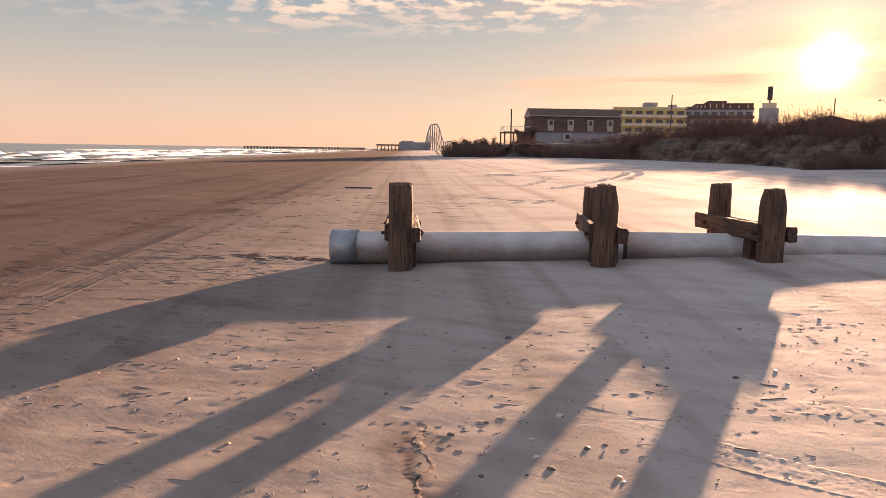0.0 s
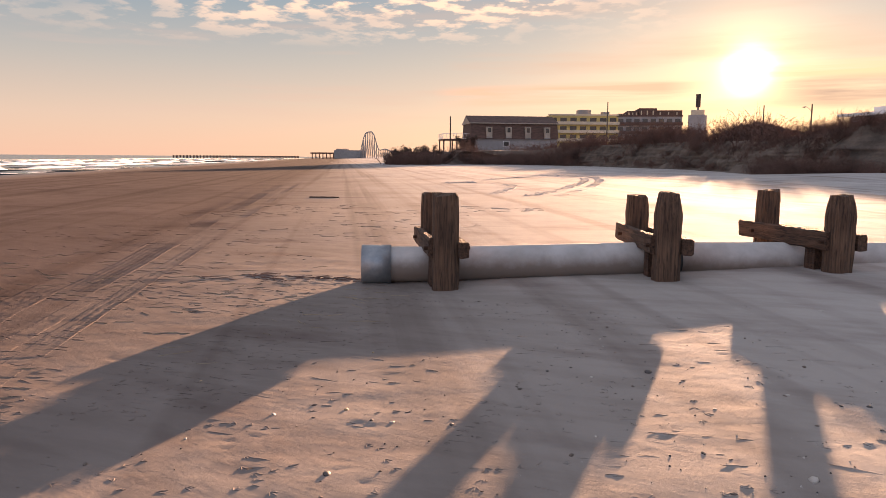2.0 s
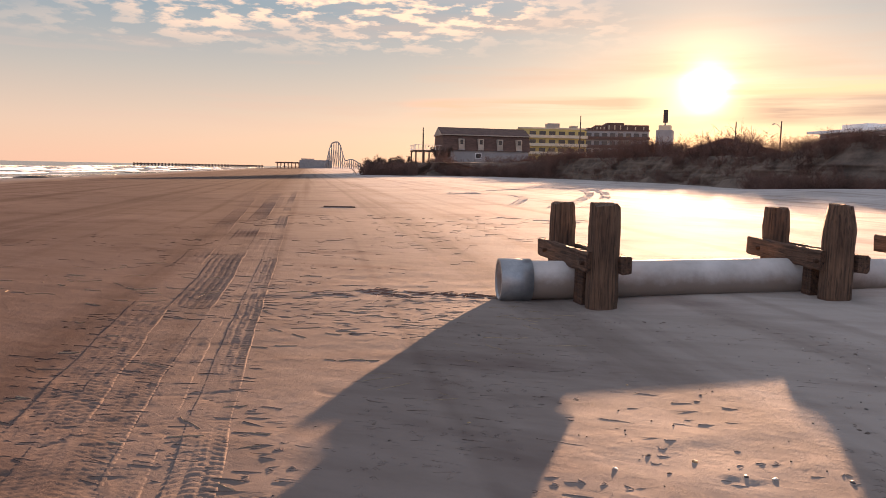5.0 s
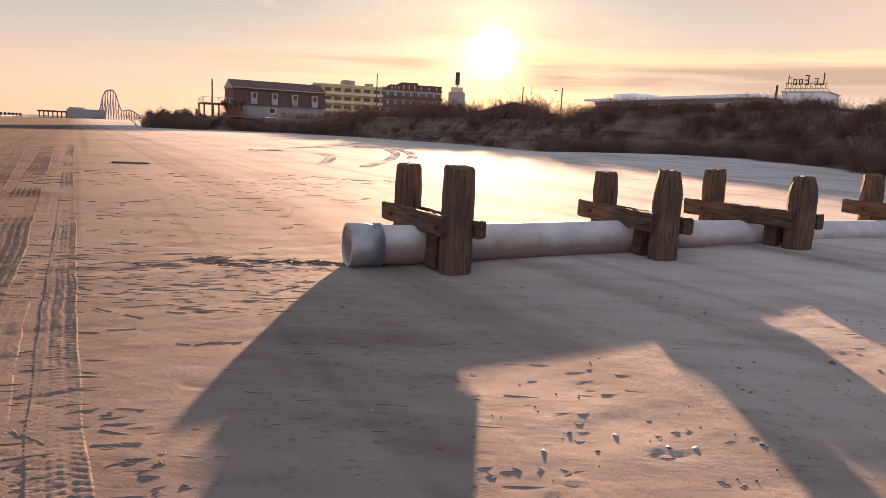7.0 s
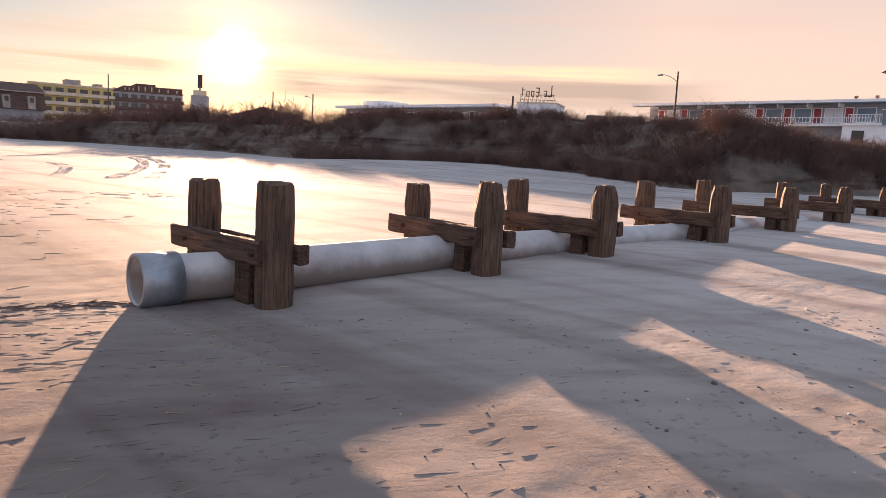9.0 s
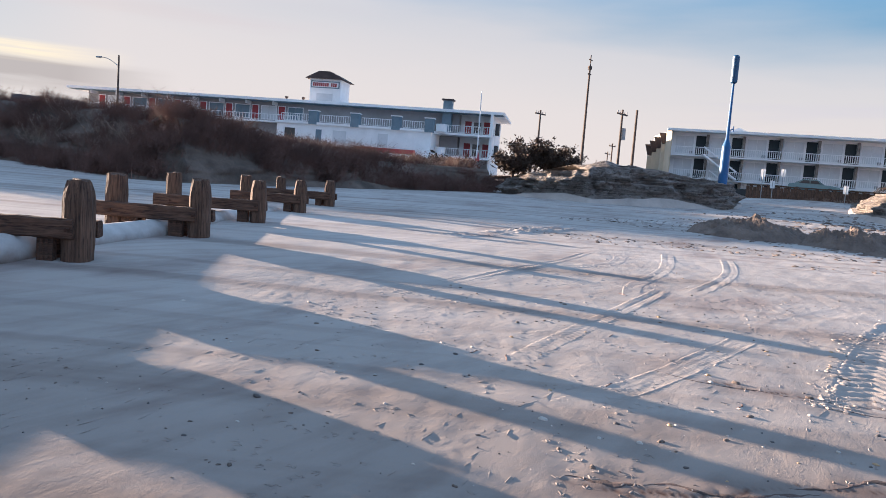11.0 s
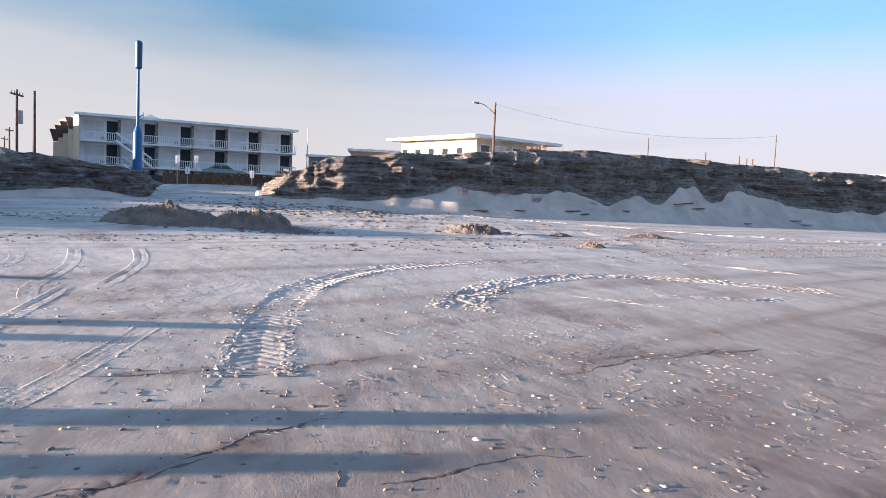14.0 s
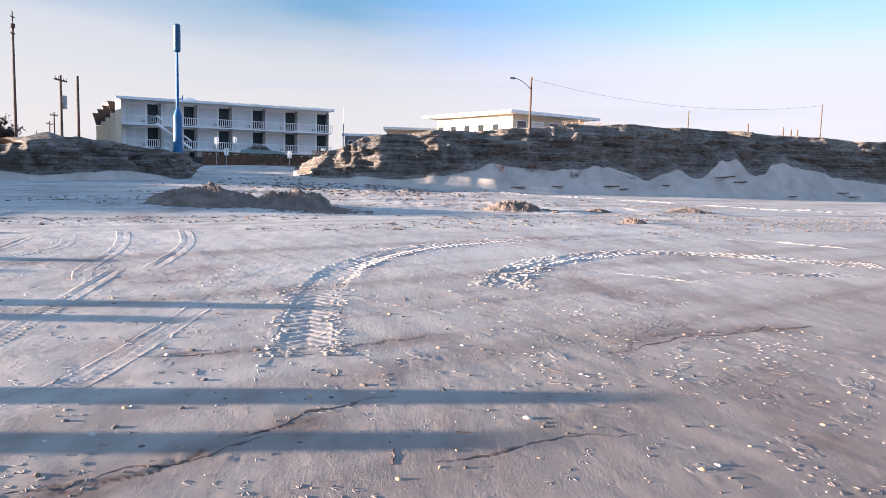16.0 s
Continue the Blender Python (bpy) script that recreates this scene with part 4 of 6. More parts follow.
# ---- outfall pipe ----
def tube(bm, line, ro, ri, seg=40):
    """A hollow pipe along a line, open at the ends."""
    rings = []
    for k, p in enumerate(line):
        p = Vector(p)
        a, b = Vector(line[max(k - 1, 0)]), Vector(line[min(k + 1, len(line) - 1)])
        q = (b - a).to_track_quat("Z", "Y").to_matrix()
        for r in (ro, ri):
            rings.append([bm.verts.new(p + q @ Vector((r * math.cos(2 * math.pi * j / seg), r * math.sin(2 * math.pi * j / seg), 0))) for j in range(seg)])
    n = len(line)
    for k in range(n - 1):
        for which in (0, 1):
            a, b = rings[2 * k + which], rings[2 * k + 2 + which]
            for j in range(seg):
                f = (a[j], a[(j + 1) % seg], b[(j + 1) % seg], b[j])
                bm.faces.new(f if which == 0 else f[::-1])
    for a, b in ((rings[0], rings[1]), (rings[-2], rings[-1])):
        for j in range(seg):
            bm.faces.new((a[j], b[j], b[(j + 1) % seg], a[(j + 1) % seg]))
    bmesh.ops.recalc_face_normals(bm, faces=bm.faces)
    return bm


mids = [((f[0] + b[0]) / 2, (f[1] + b[1]) / 2) for f, b in BENTS]
lead = Vector((mids[1][0] - mids[0][0], mids[1][1] - mids[0][1])).normalized()
PIPE = [(mids[0][0] - 0.9 * lead.x, mids[0][1] - 0.9 * lead.y, 0.19)] + [(x, y, z) for (x, y), z in zip(mids, (0.19, 0.25, 0.26, 0.25, 0.22, 0.15, 0.0))]
pipe = thing("outfall_pipe", Matrix.Translation(PIPE[0]), "pale grey drain pipe half buried in sand, wider end collar", "pipe")
rel = [tuple(Vector(p) - Vector(PIPE[0])) for p in PIPE]
part("pipe_run", tube(bmesh.new(), rel[:3] + [tuple(Vector(rel[2]).lerp(Vector(rel[3]), 0.16))], 0.215, 0.19), STAINED_SHADED, pipe, smooth=True)
part("pipe_run", tube(bmesh.new(), [tuple(Vector(rel[2]).lerp(Vector(rel[3]), 0.185))] + rel[3:], 0.21, 0.18), STAINED_SHADED, pipe, smooth=True)
part("end_collar", tube(bmesh.new(), [tuple(-0.02 * Vector((lead.x, lead.y, 0))), tuple(0.33 * Vector((lead.x, lead.y, 0)))], 0.237, 0.2), STEEL, pipe, "dull blue-grey metal end collar", smooth=True)
part("joint_collar", tube(bmesh.new(), [tuple(Vector(rel[2]).lerp(Vector(rel[3]), 0.15)), tuple(Vector(rel[2]).lerp(Vector(rel[3]), 0.195))], 0.206, 0.19), BLACK, pipe, "dark rubber joint band", smooth=True)


# ---- houses and hotels behind the dunes ----
def facade_frame(left, right, z):
    """Local x runs along the front from left to right as seen from the beach, y goes back."""
    d = Vector((right[0] - left[0], right[1] - left[1], 0))
    return Matrix.Translation((left[0], left[1], z)) @ Matrix.Rotation(math.atan2(d.y, d.x), 4, "Z"), d.length


def prism_x(bm, pts, x0, x1):
    prism(bm, pts, x0, x1)
    bmesh.ops.rotate(bm, verts=bm.verts, cent=(0, 0, 0), matrix=Matrix.Rotation(radians(90), 3, "Z"))
    bmesh.ops.scale(bm, verts=bm.verts, vec=(-1, 1, 1))
    bmesh.ops.recalc_face_normals(bm, faces=bm.faces)
    return bm


def window(parent, x0, x1, z0, z1, y=0.0, pane=None, frame_mat=None, name="window", bars=1):
    """A framed opening a little proud of the wall, with panes set back in the frame."""
    f, t = 0.09, 0.07
    w = part(name, boxes((x0, x0 + f, y - t, y + 0.05, z0, z1), (x1 - f, x1, y - t, y + 0.05, z0, z1), (x0 + f, x1 - f, y - t, y + 0.05, z1 - f, z1), (x0 + f, x1 - f, y - t, y + 0.05, z0, z0 + f)), frame_mat or WHITE, parent)
    step = (x1 - x0 - 2 * f) / bars
    for k in range(bars):
        part("pane", boxes((x0 + f + k * step + 0.02, x0 + f + (k + 1) * step - 0.02, y - 0.03, y + 0.04, z0 + f, z1 - f)), pane or DARKGLASS, w)
    return w


def door(parent, x0, x1, z0, z1, y=0.0, mat=None):
    d = part("door", boxes((x0, x1, y - 0.06, y + 0.04, z0, z1)), mat or REDDOOR, parent)
    part("door_frame", boxes((x0 - 0.1, x0, y - 0.09, y + 0.04, z0, z1 + 0.1), (x1, x1 + 0.1, y - 0.09, y + 0.04, z0, z1 + 0.1), (x0, x1, y - 0.09, y + 0.04, z1, z1 + 0.1)), WHITE, d)
    return d


def railing(parent, x0, x1, y, z, h=1.0, step=0.35, mat=None, turn=False):
    bm = bmesh.new()
    put = (lambda a0, a1, z0, z1, t: box(bm, y - t, y + t, a0, a1, z0, z1)) if turn else (lambda a0, a1, z0, z1, t: box(bm, a0, a1, y - t, y + t, z0, z1))
    put(x0, x1, z + h - 0.07, z + h, 0.04)
    put(x0, x1, z + 0.08, z + 0.13, 0.025)
    n = max(2, int((x1 - x0) / step))
    for k in range(n + 1):
        a = x0 + (x1 - x0) * k / n
        put(a - 0.03, a + 0.03, z + 0.13, z + h - 0.07, 0.02)
    return part("railing", bm, mat or WHITE, parent)


# dark gambrel-roofed hall
BL = at(-24.0, 175, 0, (-4.09, 1.26))
m, n = facade_frame(BL, (BL.x + 16.5 * CN, BL.y + 16.5 * SN), 0.4)
m = m @ Matrix.Diagonal((1.28, 1.28, 1.28, 1))
barn = thing("gambrel_hall", m, "dark brown shingled hall with gambrel roof and beige dormers", "house")
part("foundation_wall", boxes((0.1, n - 0.1, 0.1, 9.9, -0.6, 4.3)), GREY, barn, "pale grey block lower storey")
part("mansard", prism_x(bmesh.new(), [(-0.3, 4.3), (10.3, 4.3), (9.2, 7.2), (0.8, 7.2)], -0.1, n + 0.1), BROWN, barn)
part("roof", prism_x(bmesh.new(), [(0.55, 7.2), (9.45, 7.2), (9.2, 7.4), (5.0, 8.8), (0.8, 7.4)], -0.3, n + 0.3), BROWN, barn)
part("eave_trim", boxes((-0.35, n + 0.35, 0.4, 0.6, 7.12, 7.3), (-0.35, -0.2, 0.6, 9.4, 7.12, 7.3)), BEIGE, barn)
part("gable_trim", prism_x(bmesh.new(), [(0.9, 7.3), (9.1, 7.3), (5.0, 8.6)], -0.36, -0.31), BEIGE, barn)
for fx in (3.3, 7.0, 10.7, 14.4):
    dm = part("dormer", boxes((fx - 0.55, fx + 0.55, -0.35, 0.5, 4.5, 6.5)), BEIGE, barn, "beige dormer doorway")
    part("pane", boxes((fx - 0.28, fx + 0.28, -0.4, -0.34, 5.5, 6.3)), DARKGLASS, dm)
    part("threshold", boxes((fx - 0.6, fx + 0.6, -0.5, 0.3, 4.4, 4.5)), GREY, dm)
window(barn, 6.0, 7.2, 2.9, 3.9, 0.1)
part("deck", boxes((-5.2, 0.0, 1.5, 8.0, 4.0, 4.25)), BROWN, barn)
for px, py in ((-5.0, 1.7), (-5.0, 7.8), (-2.5, 1.7), (-2.5, 7.8)):
    part("deck_post", boxes((px - 0.12, px + 0.12, py - 0.12, py + 0.12, -0.6, 4.0)), BROWN, barn)
railing(barn, -5.2, 0.0, 1.55, 4.25, 1.0, 0.6)
railing(barn, 1.5, 8.0, -5.15, 4.25, 1.0, 0.6, turn=True)


def block_hotel(name, label, left, right, depth, base, top, storeys, wall, band, bays, z0=0.5):
    m, n = facade_frame(left, right, z0)
    h = thing(name, m, label, "hotel")
    part("wall", boxes((0, n, 0, depth, -0.6, top - z0)), wall, h)
    st = (top - base) / storeys
    for k in range(storeys):
        z = base - z0 + k * st
        part("balcony", boxes((-0.2, n + 0.2, -1.1, 0.0, z - 0.15, z), (-0.2, n + 0.2, -1.1, -1.0, z, z + 0.85)), band, h)
        for q in range(bays):
            x = n * (q + 0.15) / bays
            part("window", boxes((x, x + 0.65 * n / bays, -0.05, 0.02, z + 0.1, z + st * 0.75)), DARKGLASS, h)
    part("parapet", boxes((-0.2, n + 0.2, -0.2, 0.2, top - z0, top - z0 + 0.5)), band, h)
    return h, n, top - z0


h, n, t = block_hotel("yellow_hotel", "yellow stucco hotel with pale balcony bands", at(-18.3, 250), at(-13.1, 255), 16, 1.5, 15.6, 5, YELLOW, CREAM, 7)
part("roof_house", boxes((n * 0.45, n * 0.62, 2, 7, t, t + 2.1)), GREY, h)
part("roof_house", boxes((n * 0.8, n * 0.9, 3, 6, t, t + 1.5)), GREY, h)
h, n, t = block_hotel("stepped_hotel", "grey-brown hotel with stepped roofline and dormers", at(-13.2, 255), at(-8.5, 258), 18, 1.5, 15.4, 5, GREY, BROWN, 8)
for x0, x1, hh in ((0.5, 3.2, 1.0), (3.4, 7.0, 1.9), (7.2, 13.0, 2.8), (13.1, n, 2.1)):
    part("roof", boxes((x0, min(x1, n), 0.5, 14, t - 0.1, t + hh)), BROWN, h)
    for q in range(3):
        x = x0 + (min(x1, n) - x0) * (q + 0.3) / 3
        part("dormer", boxes((x, x + 0.35, 0.3, 0.55, t + 0.2, t + 0.7 * hh)), CREAM, h)

# lookout tower with a drum on a mast
p = at(-7.3, 220, 0.5)
tw = thing("water_tower", Matrix.Translation(p), "pale square tower with a dark drum on a mast", "tower")
part("shaft", boxes((-2.2, 2.2, -2.2, 2.2, -0.5, 13.2)), GREY, tw)
part("cap", boxes((-1.6, 1.6, -1.6, 1.6, 13.2, 14.6)), CREAM, tw)
part("mast", rods(((0, 0, 14.6), (0, 0, 17.0), 0.25)), GREY, tw)
part("drum", rods(((0, 0, 15.4), (0, 0, 19.0), 0.65), seg=16), ROOF, tw)

# pavilion with a low hipped roof
m, n = facade_frame(at(-5.8, 150), at(0.9, 150), 0.5)
pv = thing("pavilion", m, "low pavilion with a broad hipped roof", "pavilion")
part("wall", boxes((0.6, n - 0.6, 0.6, 11.4, -0.6, 5.4)), CREAM, pv)
part("roof", prism(bmesh.new(), [(-0.6, 5.4), (n + 0.6, 5.4), (n * 0.45, 8.0)], 0, 12), ROOF, pv)
for q in range(6):
    window(pv, 1.2 + q * (n - 3) / 6, 1.2 + q * (n - 3) / 6 + 1.6, 2.6, 4.4, 0.6)

# long low motel wing and its stair house with a rooftop sign
LS = 72.0
lx, rx = rs(99, LS), rs(66.5, LS)
m, n = facade_frame(lx, rx, 0.5)
lm = thing("long_motel", m, "long two-storey motel with a thin white flat roof", "motel")
part("wall", boxes((0, n, 0, 9, -0.6, 7.1)), GREY, lm)
part("roof", boxes((-0.8, n + 0.8, -1.6, 9.8, 7.1, 7.45)), WHITE, lm)
part("walkway", boxes((0, n, -1.4, 0, 4.2, 4.4)), WHITE, lm)
railing(lm, 0, n, -1.35, 4.4, 0.95, 0.5)
for q in range(9):
    x = 0.6 + q * (n - 1) / 9
    window(lm, x, x + 1.5, 4.7, 6.5, 0.0, BLIND if q > 6 else DARKGLASS)
    door(lm, x + 1.9, x + 2.7, 4.4, 6.5, 0.0, BROWN)
part("roof_house", boxes((2.0, 7.0, 2, 7, 7.45, 8.4)), WHITE, lm)
m2, n2 = facade_frame(at(16.2, 93, 0, (-4.1, 1.36)), at(19.1, 92, 0, (-4.1, 1.36)), 0.5)
sh = thing("stair_house", m2, "plain white stair house beside the long motel", "stair house")
part("wall", boxes((0, n2, 0, 6, -0.6, 7.4)), WHITE, sh)
part("roof_edge", boxes((-0.12, n2 + 0.12, -0.12, 6.12, 7.4, 7.55)), CREAM, sh)
part("chimney", rods(((-0.9, 1, 6.6), (-0.9, 1, 8.3), 0.14)), ROOF, sh)
sg = thing("roof_sign", m2 @ Matrix.Translation((0, 1.0, 7.55)), "open-frame rooftop sign of dark letters seen from behind", "sign")
bm = bmesh.new()
for k in range(9):
    x = n2 * (k + 0.2) / 9.4
    rod(bm, (x, 0, 0), (x, 0, 1.15), 0.025, seg=5)
    rod(bm, (x, 0, 0.9), (x + 0.3, 1.0, 0), 0.02, seg=5)
for z in (0.35, 0.95):
    rod(bm, (0, 0, z), (n2 * 0.92, 0, z), 0.03, seg=5)
part("frame", bm, ROOF, sg)
# stand-in letters: plain strokes of the sign's size
for x, strokes in ((0.25, ((0, 0.08, 0, 1.1), (0, 0.4, 0.75, 0.85))), (0.8, ((0, 0.4, 0, 0.1), (0, 0.4, 0.6, 0.7), (0, 0.1, 0, 0.7), (0.3, 0.4, 0, 0.7))),
                   (1.4, ((0, 0.4, 0, 0.1), (0, 0.4, 0.6, 0.7), (0, 0.1, 0, 0.7), (0.3, 0.4, 0, 0.7))), (2.0, ((0, 0.42, 0, 0.12), (0, 0.42, 0.5, 0.62), (0, 0.42, 1.0, 1.12), (0.32, 0.45, 0, 1.1))),
                   (3.0, ((0, 0.4, 0, 0.1), (0, 0.4, 0.3, 0.4), (0, 0.4, 0.65, 0.75), (0.3, 0.4, 0, 0.75))), (3.6, ((0.3, 0.42, 0, 1.35), (-0.15, 0.42, 0, 0.14)))):
    part("letter", boxes(*[(x + a, x + b, -0.06, 0.0, 0.75 + c, 0.75 + d) for a, b, c, d in strokes]), ROOF, sg)

for az0, az1, d, e, rid in ((19.6, 22.0, 96, 5.2, 6.6), (22.0, 26.0, 104, 6.3, 7.7)):
    m, n = facade_frame(at(az0, d), at(az1, d), 0.5)
    hs = thing("cottage", m, "small grey house with a dark pitched roof", "house", "cottages behind the dune")
    part("wall", boxes((0, n, 0, 8, -0.6, e - 0.5)), GREY, hs)
    part("roof", prism_x(bmesh.new(), [(-0.5, e - 0.5), (8.5, e - 0.5), (4, rid - 0.5)], -0.4, n + 0.4), ROOF, hs)
    window(hs, n * 0.2, n * 0.4, e - 2.4, e - 1.2, 0)
    window(hs, n * 0.6, n * 0.8, e - 2.4, e - 1.2, 0)

# the inn: long wing, sign tower, terrace block and stacked corner balconies
IL, IR = (48.6, 110.3), (77.8, 58.1)
m, n = facade_frame(IL, IR, 0.6)
inn = thing("inn", m, "white three-storey inn, red doors, flat white roof, roof terrace", "hotel")
H = 9.8
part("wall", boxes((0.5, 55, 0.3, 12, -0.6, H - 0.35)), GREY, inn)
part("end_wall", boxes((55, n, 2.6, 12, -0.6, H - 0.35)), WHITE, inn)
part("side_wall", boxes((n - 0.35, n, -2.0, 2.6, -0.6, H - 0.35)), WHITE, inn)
part("roof", boxes((-1.6, n + 1.4, -1.8, 13, H - 0.35, H)), WHITE, inn)
part("soffit", boxes((-1.4, n + 1.2, -1.6, 0.3, H - 0.42, H - 0.352)), TEAL, inn)
part("walkway", boxes((0.5, 55, -1.3, 0.3, 6.55, 6.75)), WHITE, inn)
railing(inn, 0.5, 33, -1.25, 6.75, 0.9, 0.45)
for q in range(8):
    x = 2.2 + q * 3.9
    door(inn, x, x + 0.9, 6.75, 8.85, 0.3)
    window(inn, x + 1.3, x + 3.6, 7.0, 8.9, 0.3, BLIND if q % 3 == 0 else TEAL, bars=2)
    part("roof_bracket", boxes((x - 0.35, x - 0.2, -1.4, 0.3, 8.9, 9.38)), WHITE, inn)
tower = part("tower", boxes((33.6, 38.0, 1.0, 5.4, H - 0.4, 13.1)), WHITE, inn, "white square sign tower")
part("roof", prism(bmesh.new(), [(33.0, 13.1), (38.6, 13.1), (36.6, 14.1), (35.0, 14.1)], 0.4, 6.0), ROOF, tower)
part("name_board", boxes((33.75, 37.85, 0.93, 0.995, 11.85, 12.8)), TEAL, tower)
part("name_panel", boxes((33.9, 37.7, 0.9, 0.93, 11.98, 12.67)), WHITE, tower)
part("name_bar", boxes(*[(34.05 + k * 0.29, 34.05 + k * 0.29 + 0.2, 0.86, 0.9, 12.08, 12.55) for k in range(12) if k != 8]), REDDOOR, tower, "row of red letter blocks")
part("vent_panel", boxes((34.6, 36.9, 0.93, 0.995, 10.1, 11.1)), BLIND, tower)
for vx in (29.5, 32.0):
    part("roof_vent", rods(((vx, 3, H), (vx, 3, H + 0.55), 0.12), ((vx, 3, H + 0.55), (vx, 3, H + 0.8), 0.25)), ROOF, inn)
# terrace block
part("terrace_block", boxes((32, 52.5, -6.5, 0.3, -0.6, 6.3)), WHITE, inn)
part("terrace_edge", boxes((31.8, 52.7, -6.8, 0.0, 6.3, 6.6)), WHITE, inn)
for a, b in zip((32.2, 37.4, 43.0, 48.4), (36.4, 42.0, 47.4, 51.6)):
    railing(inn, a + 0.4, b + 0.5, -6.6, 6.6, 1.0, 0.3)
for px in (36.9, 42.5, 47.9, 52.2):
    part("terrace_pier", boxes((px - 0.55, px + 0.55, -6.85, -5.8, 6.3, 8.0)), TEAL, inn)
    part("pier_cap", boxes((px - 0.65, px + 0.65, -6.95, -5.7, 8.0, 8.12)), WHITE, inn)
for a, b, mm in ((33.0, 34.6, DARKGLASS), (37.2, 38.2, TEAL), (39.5, 41.5, BLIND), (42.6, 44.2, WHITE), (45.5, 47.0, BLIND), (49.0, 50.4, WHITE)):
    window(inn, a, b, 3.9, 5.8, -6.5, mm)
sgn = part("sign_board", boxes((42.5, 50.6, -7.0, -6.55, 2.7, 3.9)), REDDOOR, inn, "red and white signboard")
part("sign_panel", boxes((42.7, 50.4, -7.04, -7.0, 2.75, 3.3)), WHITE, sgn)
cu = bpy.data.curves.new("sign_text", "FONT")
cu.body, cu.size, cu.extrude = "INN", 0.62, 0.01
tx = new("sign_text", cu)
tx.parent = sgn
tx.matrix_local = Matrix.Translation((45.6, -7.06, 2.8)) @ Matrix.Rotation(radians(90), 4, "X") @ Matrix.Diagonal((1.5, 1, 1, 1))
cu.materials.append(REDDOOR)
part("chimney", boxes((52.9, 54.1, -1.0, 0.2, 6.5, 11.0)), TEAL, inn)
part("chimney_cap", boxes((52.7, 54.3, -1.2, 0.4, 11.0, 11.2)), ROOF, inn)
# corner balconies
for z in (3.4, 6.4):
    part("balcony_slab", boxes((52.5, n, -2.8, 2.6, z, z + 0.28)), WHITE, inn)
    railing(inn, 52.6, n, -2.75, z + 0.28, 1.0, 0.3)
    for q in range(2):
        door(inn, 55.6 + 2.6 * q, 56.5 + 2.6 * q, z + 0.28, z + 2.3, 2.6)
        window(inn, 56.7 + 2.6 * q, 57.9 + 2.6 * q, z + 0.5, z + 2.3, 2.6)
for z in (6.68, 3.68):
    part("balcony_bow", rods(((53.2, -2.9, z), (53.2, -2.9, z + 1.0), 0.75), seg=16), WHITE, inn, "rounded white balcony front")
for q in range(3):
    window(inn, 53.2 + 2.2 * q, 54.6 + 2.2 * q, 0.9, 2.4, 2.5)
    window(inn, n - 0.02, n + 0.0, 1.0 + 2.8 * q, 2.2 + 2.8 * q, -0.3)
part("porch_roof", boxes((44, 58, -9.0, -6.5, 2.4, 2.65)), WHITE, inn)
for q in range(5):
    part("porch_post", rods(((44.5 + 3.2 * q, -8.8, -0.6), (44.5 + 3.2 * q, -8.8, 2.4), 0.08)), WHITE, inn)

# three-storey motel with stairs at its end
ML, MR = (83.1, 35.6), (92.0, 13.0)
m, n = facade_frame(ML, MR, 0.9)
mo = thing("motel", m, "white three-storey motel with walkways, blinds and outside stairs", "motel")
st = 2.7
part("wall", boxes((0, n, 0, 9, -0.6, 3 * st)), WHITE, mo)
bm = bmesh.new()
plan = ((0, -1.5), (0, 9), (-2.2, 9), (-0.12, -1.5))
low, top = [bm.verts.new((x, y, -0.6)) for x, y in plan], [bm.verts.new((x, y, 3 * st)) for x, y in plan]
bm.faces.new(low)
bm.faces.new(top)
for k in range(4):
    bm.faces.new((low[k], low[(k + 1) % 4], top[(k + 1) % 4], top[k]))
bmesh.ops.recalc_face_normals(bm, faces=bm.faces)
# cream here paints the sunlit look of this side; the front stays white
part("end_wall", bm, CREAM, mo, "end wall in cream, the sun's warmth put into its colour")
part("roof", boxes((-0.6, n + 0.5, -1.9, 9.6, 3 * st, 3 * st + 0.28)), WHITE, mo)
part("roof_house", boxes((3.2, 6.2, 2, 6, 3 * st + 0.28, 3 * st + 0.6)), ROOF, mo)
part("roof_gable", prism(bmesh.new(), [(6.0, 3 * st + 0.28), (9.2, 3 * st + 0.28), (7.6, 3 * st + 1.0)], 1.5, 5), WHITE, mo)
for lev in range(3):
    z = lev * st
    if lev:
        part("walkway", boxes((0, n + 0.3, -1.7, 0, z - 0.16, z)), WHITE, mo)
        railing(mo, 0, n + 0.3, -1.65, z, 0.95, 0.22)
    for q in range(6):
        x = 0.35 + q * n / 6
        w = n / 6
        window(mo, x, x + w * 0.56, z + 0.15, z + 2.35, 0.0, BLIND, bars=2)
        # no opening is cut: the doorway's shade is a near-black panel on the wall
        part("recess_shade", boxes((x + w * 0.6, x + w * 0.88, -0.05, 0.03, z, z + 2.35)), DOORWAY_SHADE, mo, "flat dark panel painted as the shade of an open doorway")
        part("divider", boxes((x + w * 0.89, x + w * 0.96, -0.35, 0.0, z, z + st - 0.16)), plain("stone_veneer", (0.3, 0.26, 0.23), 0.9, var=0.3, scale=4) if (lev, q) == (0, 0) else bpy.data.materials["stone_veneer"], mo)
        part("air_conditioner", boxes((x + w * 0.44, x + w * 0.54, -0.3, 0.0, z + 0.15, z + 0.5), bevel=0.03), METAL, mo)
